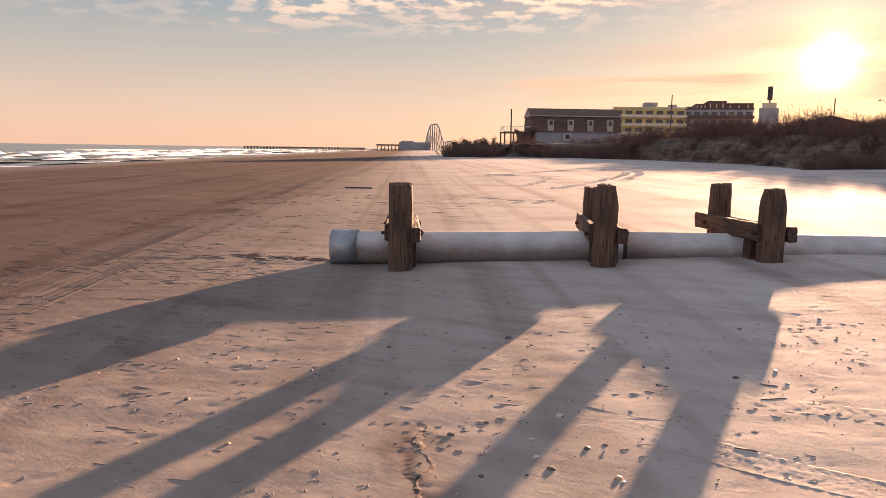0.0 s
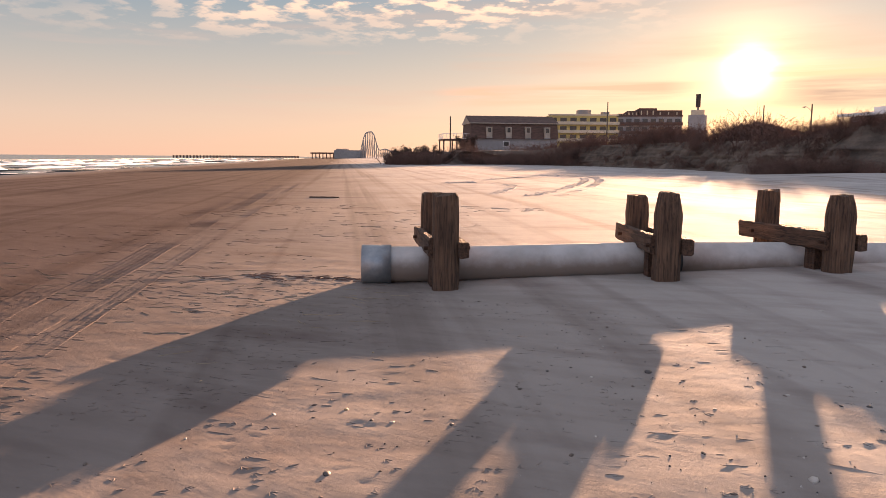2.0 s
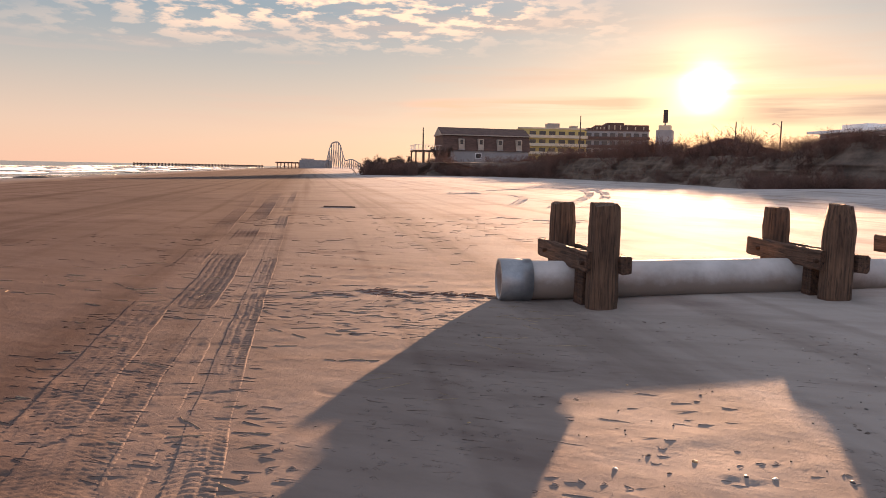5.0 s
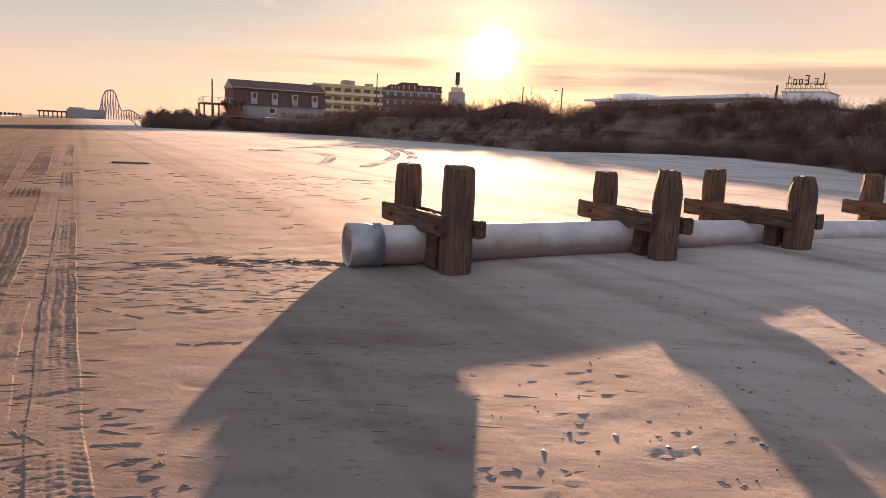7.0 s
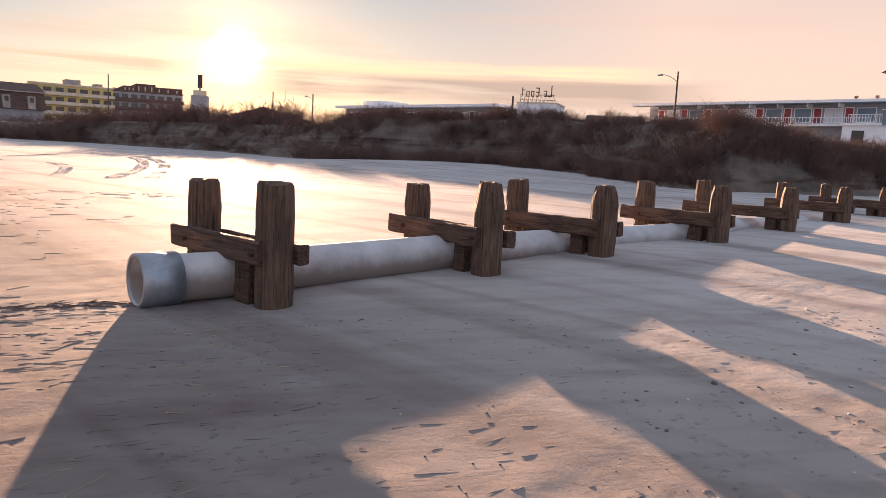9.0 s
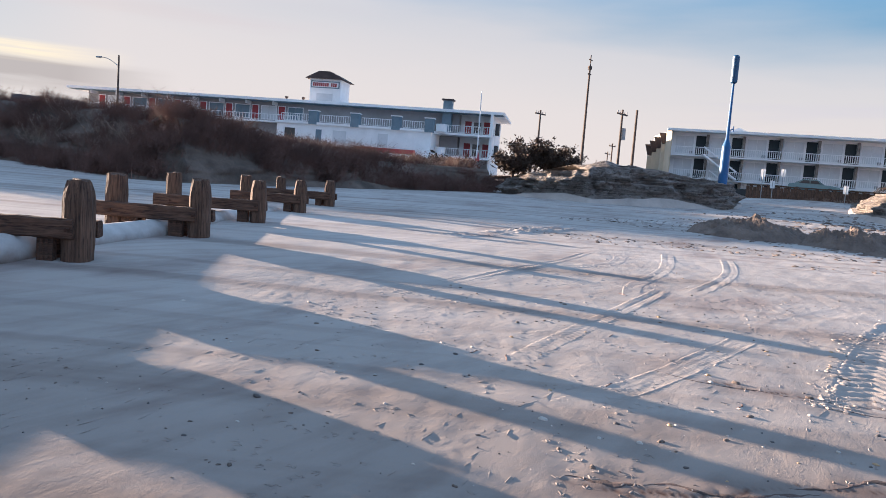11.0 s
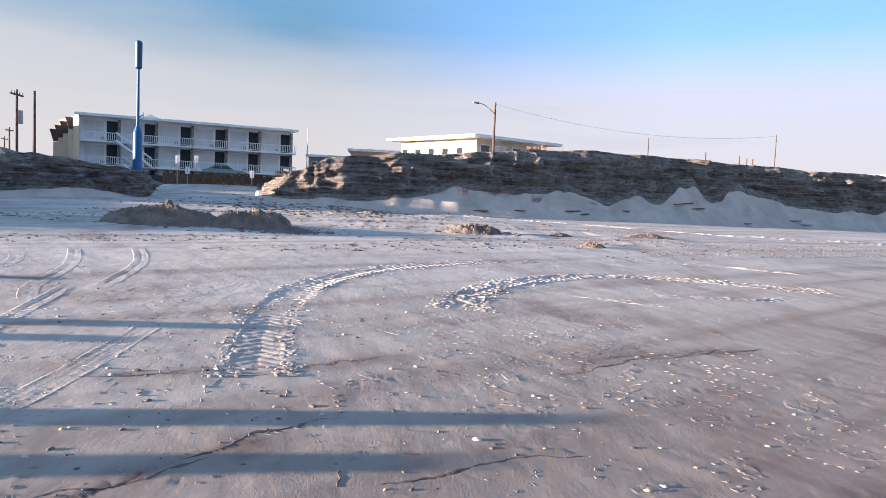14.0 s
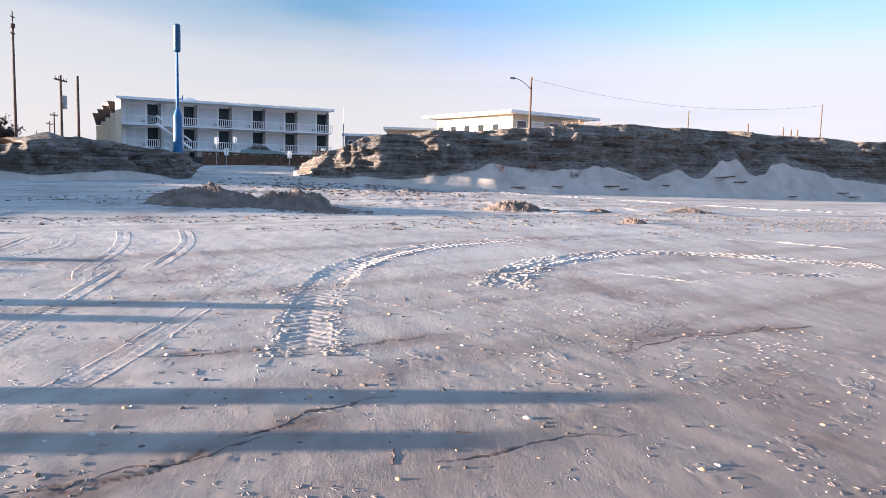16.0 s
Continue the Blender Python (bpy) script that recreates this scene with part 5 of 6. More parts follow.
for z0, x0, x1 in ((0.0, 8.2, 4.4), (st, 7.4, 3.6)):
    s = part("stair", bmesh.new(), WHITE, mo, "white outside stair")
    bm = bmesh.new()
    for k in range(11):
        x = x0 + (x1 - x0) * k / 11
        box(bm, min(x, x + (x1 - x0) / 11), max(x, x + (x1 - x0) / 11), -3.0, -1.9, z0 + st * (k + 1) / 11 - 0.06, z0 + st * (k + 1) / 11)
    bm.to_mesh(s.data)
    bm.free()
    for y in (-3.05, -1.85):
        part("stringer", rods(((x0, y, z0), (x1, y, z0 + st), 0.13), ((x0, y, z0 + 0.95), (x1, y, z0 + st + 0.95), 0.05)), WHITE, s)
for q, y in enumerate((1.6, 4.2, 6.4, 8.8)):
    x = -0.2 * (y + 1.5) - 0.1 * q
    part("end_dormer", boxes((x - 0.5, x + 0.1, y, y + 1.0, -0.6, 3 * st - 1.5 - 0.4 * q)), CREAM, mo)
    part("dormer_roof", prism(bmesh.new(), [(x - 0.9, 3 * st - 0.1 - 0.35 * q), (x - 0.5, 3 * st - 1.4 - 0.4 * q), (x + 0.2, 3 * st - 1.4 - 0.4 * q), (x + 0.2, 3 * st - 0.1 - 0.35 * q)], y - 0.1, y + 1.1), ROOF, mo)
flag = thing("short_pole", Matrix.Translation((*at(84.9, 90)[:2], 0.9)), "thin white pole at the motel corner", "pole")
part("shaft", rods(((0, 0, -0.5), (0, 0, 8.2), 0.06)), METAL, flag)

# low cream buildings behind the southern dune
B = at(97.9, 80, 0)
C = B + 11.2 * Vector((SN, -CN, 0))
m, n = facade_frame(B, C, 0.9)
cb = thing("cream_motel", m, "cream two-storey motel with broad flat white eaves", "motel")
part("wall", boxes((0, n, 0, 13.5, -0.6, 7.2)), CREAM, cb)
part("roof", boxes((-1.6, n + 1.2, -1.4, 14.5, 7.2, 7.5)), WHITE, cb)
window(cb, 0.5, 2.0, 4.6, 6.6, 0, bars=2)
window(cb, 2.8, 4.6, 4.6, 6.6, 0, BLIND, bars=2)
window(cb, 5.4, 7.0, 4.6, 6.6, 0, bars=1)
part("walkway", boxes((0, n, -1.2, 0, 4.0, 4.2)), WHITE, cb)
railing(cb, 0, n, -1.15, 4.2, 0.95, 0.3)
for q in range(5):
    part("side_door", boxes((-0.06, 0.02, 1.2 + 2.5 * q, 2.0 + 2.5 * q, 4.2, 6.3)), BLIND, cb)
    part("side_window", boxes((-0.05, 0.02, 2.3 + 2.5 * q, 3.2 + 2.5 * q, 5.2, 6.2)), DARKGLASS, cb)
part("side_walkway", boxes((-1.2, 0, 0, 13.5, 4.0, 4.2)), WHITE, cb)
railing(cb, 0, 13.5, -1.15, 4.2, 0.95, 0.3, turn=True)
for a0, a1, d, top, mm in ((88.2, 93.2, 96, 7.3, CREAM), (85.0, 88.6, 104, 6.7, GREY), (123.2, 131, 110, 6.9, CREAM), (112.0, 114.0, 120, 8.2, GREY)):
    m, n = facade_frame(at(a0, d), at(a1, d), 0.9)
    w = thing("low_wing", m, "low flat-roofed wing with pale fascia", "building", "low wings behind the dune")
    part("wall", boxes((0, n, 0, 6, -0.6, top - 1.2)), mm, w)
    part("roof", boxes((-0.4, n + 0.4, -0.8, 6.5, top - 1.2, top - 0.9)), WHITE, w)
    for q in range(3):
        window(w, n * (q + 0.2) / 3, n * (q + 0.55) / 3, top - 2.9, top - 1.8, 0)

# ---- poles, lamps and wires ----
def utility_pole(p, top, label="dark timber utility pole with cross-arm and transformer", arm=True, can=False, r=0.15):
    o = thing("utility_pole", Matrix.Translation(p), label, "utility pole", "poles along the street")
    h = top - p[2]
    part("shaft", rods(((0, 0, -0.6), (0, 0, h), r, r * 0.65)), POLE, o)
    if arm:
        part("cross_arm", boxes((-1.1, 1.1, -0.06, 0.06, h - 0.5, h - 0.36)), POLE, o)
        for x in (-1.0, -0.45, 0.45, 1.0):
            part("insulator", rods(((x, 0, h - 0.36), (x, 0, h - 0.16), 0.05)), GREY, o)
    if can:
        part("transformer", rods(((0.45, 0, h - 2.8), (0.45, 0, h - 1.7), 0.28), seg=14), METAL, o)
        part("bracket", boxes((0, 0.4, -0.04, 0.04, h - 2.4, h - 2.3)), METAL, o)
    return o


def street_lamp(p, top, side=-1, reach=2.2):
    o = thing("street_lamp", Matrix.Translation(p), "timber street light pole with a curved arm", "street lamp")
    h = top - p[2]
    part("shaft", rods(((0, 0, -0.6), (0, 0, h), 0.15, 0.1)), POLE, o)
    ax = Vector((math.cos(radians(-60)), math.sin(radians(-60)), 0)) * side
    pts = [ax * reach * q / 6 + Vector((0, 0, h - 1.2 + 0.9 * math.sin(q / 6 * 1.7))) for q in range(7)]
    part("arm", rods(*[(a, b, 0.04) for a, b in zip(pts[:-1], pts[1:])]), METAL, o)
    part("lamp_head", rods((pts[-1] - ax * 0.1, pts[-1] + ax * 0.55, 0.12, 0.07)), METAL, o)
    return o


street_lamp(at(28.3, 92, 1.6), 12.2)
street_lamp(at(0.9, 130, 1.2), 10.2)
street_lamp(at(99.2, 74, 1.6), 11.2)
utility_pole(at(-13.4, 150, 1.2), 12.6, "dark timber pole with a box", arm=False)
utility_pole(at(-2.05, 120, 1.2), 9.5, "plain dark timber pole", arm=False, r=0.12)
utility_pole(at(59.3, 84, 1.8), 9.7)
utility_pole(at(65.4, 72, 1.8), 9.0, can=True)
utility_pole(at(66.45, 66, 1.8), 8.4, "leaning plain dark timber pole", arm=False)
utility_pole(at(64.9, 118, 1.9), 8.6)
utility_pole(at(64.6, 140, 1.9), 8.4)
utility_pole(at(63.8, 120, 1.9), 6.0, "short pole with a small sign", arm=False, r=0.1)
for az, d, top in ((110.8, 84, 9.0), (119.5, 95, 10.6)):
    utility_pole(at(az, d, 1.6), top, "thin pale distant pole", arm=False, r=0.09)
fp = thing("flag_mast", Matrix.Translation(at(-25.6, 165, 1.0)), "dark mast at the end of the hall deck", "pole")
part("shaft", rods(((0, 0, -0.6), (0, 0, 9.6), 0.2, 0.14)), POLE, fp)
fp = thing("flag_mast", Matrix.Translation(at(54.7, 92, 1.5)), "white flagpole with a furled red flag", "pole")
part("shaft", rods(((0, 0, -0.6), (0, 0, 10.8), 0.1, 0.05)), WHITE, fp)
part("flag", rods(((0.15, 0, 2.2), (0.2, 0, 3.3), 0.3, 0.1)), REDDOOR, fp)
mast = thing("lifeguard_mast", Matrix.Translation((*at(62.7, 57)[:2], 0.9)), "tall slim dark mast with a finial", "pole")
part("shaft", rods(((0, 0, -0.6), (0, 0, 9.6), 0.13, 0.07)), POLE, mast)
part("finial", rods(((0, 0, 9.6), (0, 0, 10.4), 0.04), ((-0.25, 0, 10.05), (0.25, 0, 10.05), 0.04), ((0, 0, 9.35), (0, 0, 9.6), 0.16)), POLE, mast)
part("collar", rods(((-0.2, 0, 9.0), (0.2, 0, 9.0), 0.06)), POLE, mast)
# giant blue paddle post
blue = thing("blue_marker_post", Matrix.Translation((*at(72.95, 56.5)[:2], 0.6)), "bright blue marker post with a dark blue drum on top", "marker post")
part("base_sleeve", rods(((0, 0, -0.8), (0, 0, 4.5), 0.34, 0.3), ((0, 0, 4.5), (0, 0, 5.0), 0.3, 0.13), seg=20), BLUE, blue, smooth=False)
part("shaft", rods(((0, 0, 5.0), (0, 0, 9.3), 0.12, 0.08), seg=12), BLUE, blue)
part("drum", rods(((0, 0, 8.95), (0, 0, 9.05), 0.15, 0.24), ((0, 0, 9.05), (0, 0, 10.8), 0.24), ((0, 0, 10.8), (0, 0, 10.9), 0.24, 0.16), seg=20), NAVY, blue, "deep blue drum")
part("bracket", rods(((0, 0, 5.6), (0.45, -0.2, 5.8), 0.04), ((0.45, -0.2, 5.6), (0.45, -0.2, 6.0), 0.05)), BLUE, blue)


def wire(a, b, sag):
    o = thing("overhead_wire", Matrix.Translation(a), "thin slack overhead wire", "wire", "wires along the street")
    a, b = Vector(a), Vector(b)
    pts = [(b - a) * q / 14 - Vector((0, 0, sag * 4 * (q / 14) * (1 - q / 14))) for q in range(15)]
    part("strand", rods(*[(p0, p1, 0.011) for p0, p1 in zip(pts[:-1], pts[1:])], seg=4), METAL, o)


wire(at(99.2, 74, 11.0), at(119.5, 95, 10.4), 1.4)

# bulkhead, car and street signs in the gap
m, n = facade_frame(at(74.6, 76), at(86, 78), 1.85)
bk = thing("bulkhead", m, "dark weathered plank bulkhead wall", "wall")
for k in range(52):
    part("plank", boxes((k * n / 52, (k + 0.94) * n / 52, -0.05, 0.08, -0.8, 1.0 + 0.08 * math.sin(k * 2.3))), WOOD, bk)
part("cap", boxes((0, n, -0.12, 0.16, 1.05, 1.15)), BEAM, bk)


def car(m):
    c = thing("sedan_car", m, "pale blue-green sedan parked behind the bulkhead", "car")
    paint = plain("car_paint", (0.2, 0.3, 0.31), 0.25, 0.3, var=0.04, relief=0.0)
    bm = prism(bmesh.new(), [(-2.3, 0.35), (2.25, 0.35), (2.3, 0.75), (1.5, 0.9), (0.8, 0.93), (-1.6, 0.98), (-2.25, 0.9)], -0.85, 0.85)
    bmesh.ops.bevel(bm, geom=bm.edges[:], offset=0.07, segments=2, affect="EDGES")
    body = part("body", bm, paint, c)
    bm = prism(bmesh.new(), [(-1.75, 0.96), (0.95, 0.92), (0.3, 1.38), (-1.0, 1.4)], -0.7, 0.7)
    bmesh.ops.bevel(bm, geom=bm.edges[:], offset=0.06, segments=2, affect="EDGES")
    part("cabin", bm, paint, c)
    part("side_window", prism(bmesh.new(), [(-1.35, 1.0), (-0.4, 1.0), (-0.42, 1.3), (-0.95, 1.31)], -0.73, -0.705), DARKGLASS, c)
    part("side_window", prism(bmesh.new(), [(-0.32, 1.0), (0.65, 0.98), (0.25, 1.3), (-0.34, 1.3)], -0.73, -0.705), DARKGLASS, c)
    for x in (-1.45, 1.4):
        for y in (-0.78, 0.78):
            w = part("wheel", rods(((x, y - 0.1, 0.32), (x, y + 0.1, 0.32), 0.32), seg=20), BLACK, c)
            part("rim", rods(((x, y - 0.115, 0.32), (x, y + 0.115, 0.32), 0.19), seg=12), METAL, w)
    part("headlight", boxes((2.2, 2.3, -0.75, -0.45, 0.6, 0.75)), WHITE, c)
    part("headlight", boxes((2.2, 2.3, 0.45, 0.75, 0.6, 0.75)), WHITE, c)
    return c


mcar, _ = facade_frame(at(77.2, 80), at(81.0, 80), 2.5)
pad = thing("kerb_strip", mcar @ Matrix.Translation((2.5, 0, -0.1)), "strip of grey asphalt at the street end", "road", kind="structure")
part("slab", boxes((-14, 14, -1.6, 8.0, -1.6, 0.1)), ASPH, pad)
car(mcar @ Matrix.Translation((2.4, 0.6, 0.0)))
for az, d, h in ((75.6, 74, 4.4), (76.3, 74.5, 3.4), (80.9, 73.5, 3.3), (83.4, 75, 3.7), (76.9, 77, 4.6)):
    o = thing("street_sign", Matrix.Translation((*at(az, d)[:2], 0.9)), "small white sign plate on a thin post", "sign", "signs at the street end")
    part("post", rods(((0, 0, -0.6), (0, 0, h - 0.9), 0.04)), METAL, o)
    part("plate", boxes((-0.03, 0.03, -0.2, 0.2, h - 1.6, h - 0.9)), WHITE, o)

# ---- amusement ride and pier far down the beach ----
m, n = facade_frame(at(-33.5, 520), at(-30.6, 520), -0.2)
co = thing("roller_coaster", m, "pale lattice roller coaster far down the beach", "roller coaster")
def ride(x):
    return 2.0 + 16.5 * math.exp(-((x - 0.33 * n) / (0.2 * n)) ** 4) + 5 * math.exp(-((x - 0.75 * n) / (0.25 * n)) ** 2)
for row in (0.0, 7.0):
    bm = bmesh.new()
    for k in range(18):
        x = n * k / 17
        rod(bm, (x, row, -1), (x, row, ride(x)), 0.28, seg=5)
        if k < 17:
            x2 = n * (k + 1) / 17
            rod(bm, (x, row, ride(x)), (x2, row, ride(x2)), 0.35, seg=5)
            rod(bm, (x, row, 1), (x2, row, 0.8 * ride(x2)), 0.16, seg=4)
    part("frame", bm, GREY, co)
part("station", boxes((-16, 6, 2, 9, -1, 6)), GREY, co)
m, n = facade_frame(at(-36.9, 540), at(-33.4, 545), -1.0)
pr = thing("pier", m, "long low amusement pier on piles", "pier")
part("deck", boxes((0, n, 0, 12, 4.2, 5.2)), BROWN, pr)
for k in range(14):
    part("post", rods(((n * k / 13, 0.5, -3), (n * k / 13, 0.5, 4.2), 0.4), seg=6), BROWN, pr)
part("shed", boxes((n * 0.55, n * 0.8, 2, 9, 5.2, 8.0)), GREY, pr)
m, n = facade_frame(at(-47.0, 620), at(-38.0, 640), -1.0)
gr = thing("groyne", m, "long dark line of groyne piles in the sea", "groyne")
part("rail", boxes((0, n, 0, 1, 1.6, 2.2)), BROWN, gr)
for k in range(40):
    part("post", boxes((n * k / 39 - 0.5, n * k / 39 + 0.5, -0.3, 1.3, -2, 2.6)), BROWN, gr)


# ---- brush on the dune ----
def twig_bush(name, seed, height, spread, stems, twigs, mat):
    """Bare scrub: many stems that fork into thin twigs."""
    rnd = np.random.RandomState(seed)
    verts, faces = [], []

    def spike(a, b, r):
        d = b - a
        u = np.cross(d, (0.3, 0.8, 0.5))
        u /= np.linalg.norm(u) + 1e-9
        v = np.cross(d, u)
        v /= np.linalg.norm(v) + 1e-9
        k = len(verts)
        for q in range(3):
            t = 2.094 * q
            verts.append(tuple(a + r * (math.cos(t) * u + math.sin(t) * v)))
        verts.append(tuple(b))
        faces.extend(((k, k + 1, k + 3), (k + 1, k + 2, k + 3), (k + 2, k, k + 3)))

    for _ in range(stems):
        base = np.array([rnd.normal(0, spread * 0.35), rnd.normal(0, spread * 0.35), -0.25])
        lean = np.array([rnd.normal(0, 0.45), rnd.normal(0, 0.45), 1.0])
        tip = base + lean * height * rnd.uniform(0.5, 1.0)
        bend = (base + tip) / 2 + rnd.normal(0, 0.12 * height, 3) * (1, 1, 0.3)
        spike(base, bend + (tip - base) * 0.1, 0.022)
        spike(bend, tip, 0.014)
        for _ in range(twigs):
            t = rnd.uniform(0.25, 1.0)
            p = base + (bend - base) * min(1, 2 * t) if t < 0.5 else bend + (tip - bend) * (2 * t - 1)
            d = lean * 0.35 + rnd.normal(0, 0.55, 3)
            q = p + d * height * rnd.uniform(0.12, 0.3)
            spike(p, q, 0.009)
            spike(p + (q - p) * 0.5, p + (q - p) * 0.5 + (d + rnd.normal(0, 0.5, 3)) * height * 0.1, 0.006)
    me = bpy.data.meshes.new(name)
    me.from_pydata(verts, [], faces)
    me.materials.append(mat)
    return me


from mathutils.bvhtree import BVHTree

DUNE_TREES = []
for nm in ("dune_north", "dune_middle", "dune_south"):
    me = bpy.data.objects[nm].data
    DUNE_TREES.append(BVHTree.FromPolygons([v.co.copy() for v in me.vertices], [tuple(p.vertices) for p in me.polygons]))


def land(x, y):
    """Top of the dune or of the sand at a place."""
    z = sand_at(x, y)
    for tree in DUNE_TREES:
        hit = tree.ray_cast(Vector((x, y, 60)), Vector((0, 0, -1)))
        if hit[0] is not None:
            z = max(z, hit[0].z)
    return z


brush = np.random.RandomState(21)
BUSH_MESHES = [twig_bush("bush", 1, 2.0, 1.7, 30, 22, TWIG), twig_bush("bush", 2, 1.7, 2.0, 30, 22, TWIG), twig_bush("bush", 3, 2.4, 1.5, 26, 24, TWIG), twig_bush("bush", 4, 1.6, 1.8, 26, 20, TWIG_PALE)]


def pose_bush(x, y, size):
    return Matrix.Translation((x, y, land(x, y) - 0.08)) @ Matrix.Rotation(brush.uniform(0, 6.28), 4, "Z") @ Matrix.Diagonal((size * brush.uniform(0.9, 1.4), size * brush.uniform(0.9, 1.4), size, 1))


def plant(mesh, x, y, size, label, category="bush", group="scrub on the dune"):
    o = new("bush", mesh)
    o.matrix_world = pose_bush(x, y, size)
    return tagged(o, label, category, group)


def arrays(me):
    co, ix = np.empty(len(me.vertices) * 3), np.empty(len(me.loops), np.int32)
    me.vertices.foreach_get("co", co)
    me.loops.foreach_get("vertex_index", ix)
    return co.reshape(-1, 3), ix.reshape(-1, 3)


BUSH_ARRAYS = [arrays(me) for me in BUSH_MESHES]
far_co, far_ix, far_n = [], [], 0


def plant_far(k, x, y, size):
    """Scrub too far off to tell one bush from the next goes into one mass."""
    global far_n
    m = np.array(pose_bush(x, y, size))
    co, ix = BUSH_ARRAYS[k]
    far_co.append(co @ m[:3, :3].T + m[:3, 3])
    far_ix.append(ix + far_n)
    far_n += len(co)


# the strip of scrub follows the dune: bearing from the walk, distance, depth, count and height
for az0, az1, d0, d1, back, count, size in ((-26, -20, 118, 124, 16, 18, 0.75), (-20, -12, 122, 98, 18, 30, 0.95), (-12, 0, 90, 58, 14, 56, 1.05), (0, 9, 48, 47, 11, 90, 0.48), (9, 17, 47, 44, 10, 90, 0.48),
                                            (-30, -26.3, 112, 106, 14, 30, 1.15), (-24.5, -13, 112, 94, 8, 44, 1.0), (17, 23, 43, 40, 11, 80, 0.46), (23, 30, 39, 34, 12, 100, 0.43), (30, 41, 33, 38, 11, 150, 0.43), (41, 46, 39, 43, 9, 70, 0.5), (46, 53, 44, 52, 7, 40, 0.46), (53, 58, 52, 54, 6, 30, 0.5)):
    for k in range(count):
        f = (k + brush.rand()) / count
        d = d0 + (d1 - d0) * f + brush.uniform(1.5, back)
        p = at(az0 + (az1 - az0) * f, d)
        kind = brush.randint(3) if brush.rand() > 0.13 else 3
        h = size * brush.uniform(0.75, 1.25)
        if az0 < 23 or d > d0 + (d1 - d0) * f + 9:
            plant_far(kind, p.x, p.y, h)
        else:
            plant(BUSH_MESHES[kind], p.x, p.y, h, "bare straw-brown scrub bush on the dune" if kind == 3 else "bare dark brown scrub bush on the dune")
# low tangle that hangs over the foot of the dune
for az0, az1, d0, d1, count in ((23, 30, 36.5, 31.5, 70), (30, 43, 31, 38, 150), (43, 56, 38.5, 51, 90), (0, 23, 46.5, 39, 80), (-14, 0, 95, 56, 30)):
    for k in range(count):
        f = (k + brush.rand()) / count
        p = at(az0 + (az1 - az0) * f, d0 + (d1 - d0) * f + brush.uniform(0.2, 3.4))
        plant_far(brush.randint(4), p.x, p.y, brush.uniform(0.3, 0.6))
me = bpy.data.meshes.new("scrub")
me.from_pydata(np.concatenate(far_co).tolist(), [], np.concatenate(far_ix).tolist())
me.materials.append(TWIG)
tagged(new("scrub", me), "dense bare brown scrub along the dune", "scrub", kind="stuff")
# dry shrubs and roots on the southern scarp
for az, d, size in ((103.3, 70, 0.8), (102.6, 68, 0.6), (104.2, 70, 0.55), (96, 59, 0.35), (97.2, 58.6, 0.3), (99.4, 59.4, 0.4), (100.4, 59.8, 0.3), (102.8, 60.6, 0.3), (107, 63.5, 0.25), (94.2, 58, 0.3), (84.0, 70, 0.4), (85.2, 68, 0.35), (82.6, 74, 0.4), (81.6, 76, 0.3), (79.8, 75.3, 0.3), (78.8, 75.5, 0.25), (80.6, 75.2, 0.3)):
    p = at(az, d)
    plant(BUSH_MESHES[3 if d > 62 else brush.randint(4)], p.x, p.y, size, "dry leafless shrub on the cut dune", group="shrubs on the cut dune")


def conifer(x, y, h, spread, seed, label):
    """A wind-shaped cedar: leaning limbs with clumps of dark foliage."""
    rnd = np.random.RandomState(seed)
    t = thing("cedar", Matrix.Translation((x, y, land(x, y) - 0.1)), label, "tree", "cedars by the inn")
    limbs = bmesh.new()
    rod(limbs, (0, 0, -0.3), (0.1, 0.1, h * 0.5), 0.16, 0.1, seg=7)
    leaf_v, leaf_f = [], []
    for k in range(16):
        a = rnd.uniform(0, 6.28)
        z0 = h * rnd.uniform(0.15, 0.5)
        e = Vector((math.cos(a) * spread * rnd.uniform(0.4, 1.0), math.sin(a) * spread * rnd.uniform(0.4, 1.0), h * rnd.uniform(0.5, 1.0)))
        rod(limbs, (0.1, 0.1, z0), e, 0.06, 0.02, seg=5)
        for _ in range(190):
            c = Vector((0.1, 0.1, z0)).lerp(e, rnd.uniform(0.35, 1.08)) + Vector(rnd.normal(0, 0.22, 3))
            u, v = Vector(rnd.normal(0, 0.1, 3)), Vector(rnd.normal(0, 0.045, 3))
            i = len(leaf_v)
            leaf_v += [tuple(c - u), tuple(c + v), tuple(c + u), tuple(c - v)]
            leaf_f.append((i, i + 1, i + 2, i + 3))
    part("trunk", limbs, POLE, t)
    me = bpy.data.meshes.new("crown")
    me.from_pydata(leaf_v, [], leaf_f)
    me.materials.append(NEEDLE)
    new("crown", me).parent = t
    return t


for az, d, h, sp, sd in ((57.6, 60, 2.6, 2.2, 1), (58.9, 61, 2.9, 2.3, 2), (60.3, 62, 2.3, 2.4, 3), (61.4, 62.5, 1.9, 2.0, 4), (52.5, 60, 1.9, 2.0, 5), (50.8, 60, 1.7, 2.0, 6), (-24.0, 130, 2.6, 2.4, 7), (-26.8, 135, 3.6, 3.0, 8), (-28.0, 136, 3.2, 3.0, 9), (-29.4, 150, 3.0, 3.0, 10)):
    p = at(az, d)
    conifer(p.x, p.y, h, sp, sd, "wind-shaped dark cedar shrub on the dune crest")

# palm beside the motel
p = at(83.6, 74)
palm = thing("palm", Matrix.Translation((p.x, p.y, land(p.x, p.y) - 0.1)), "small dark palm with drooping brown fronds", "palm")
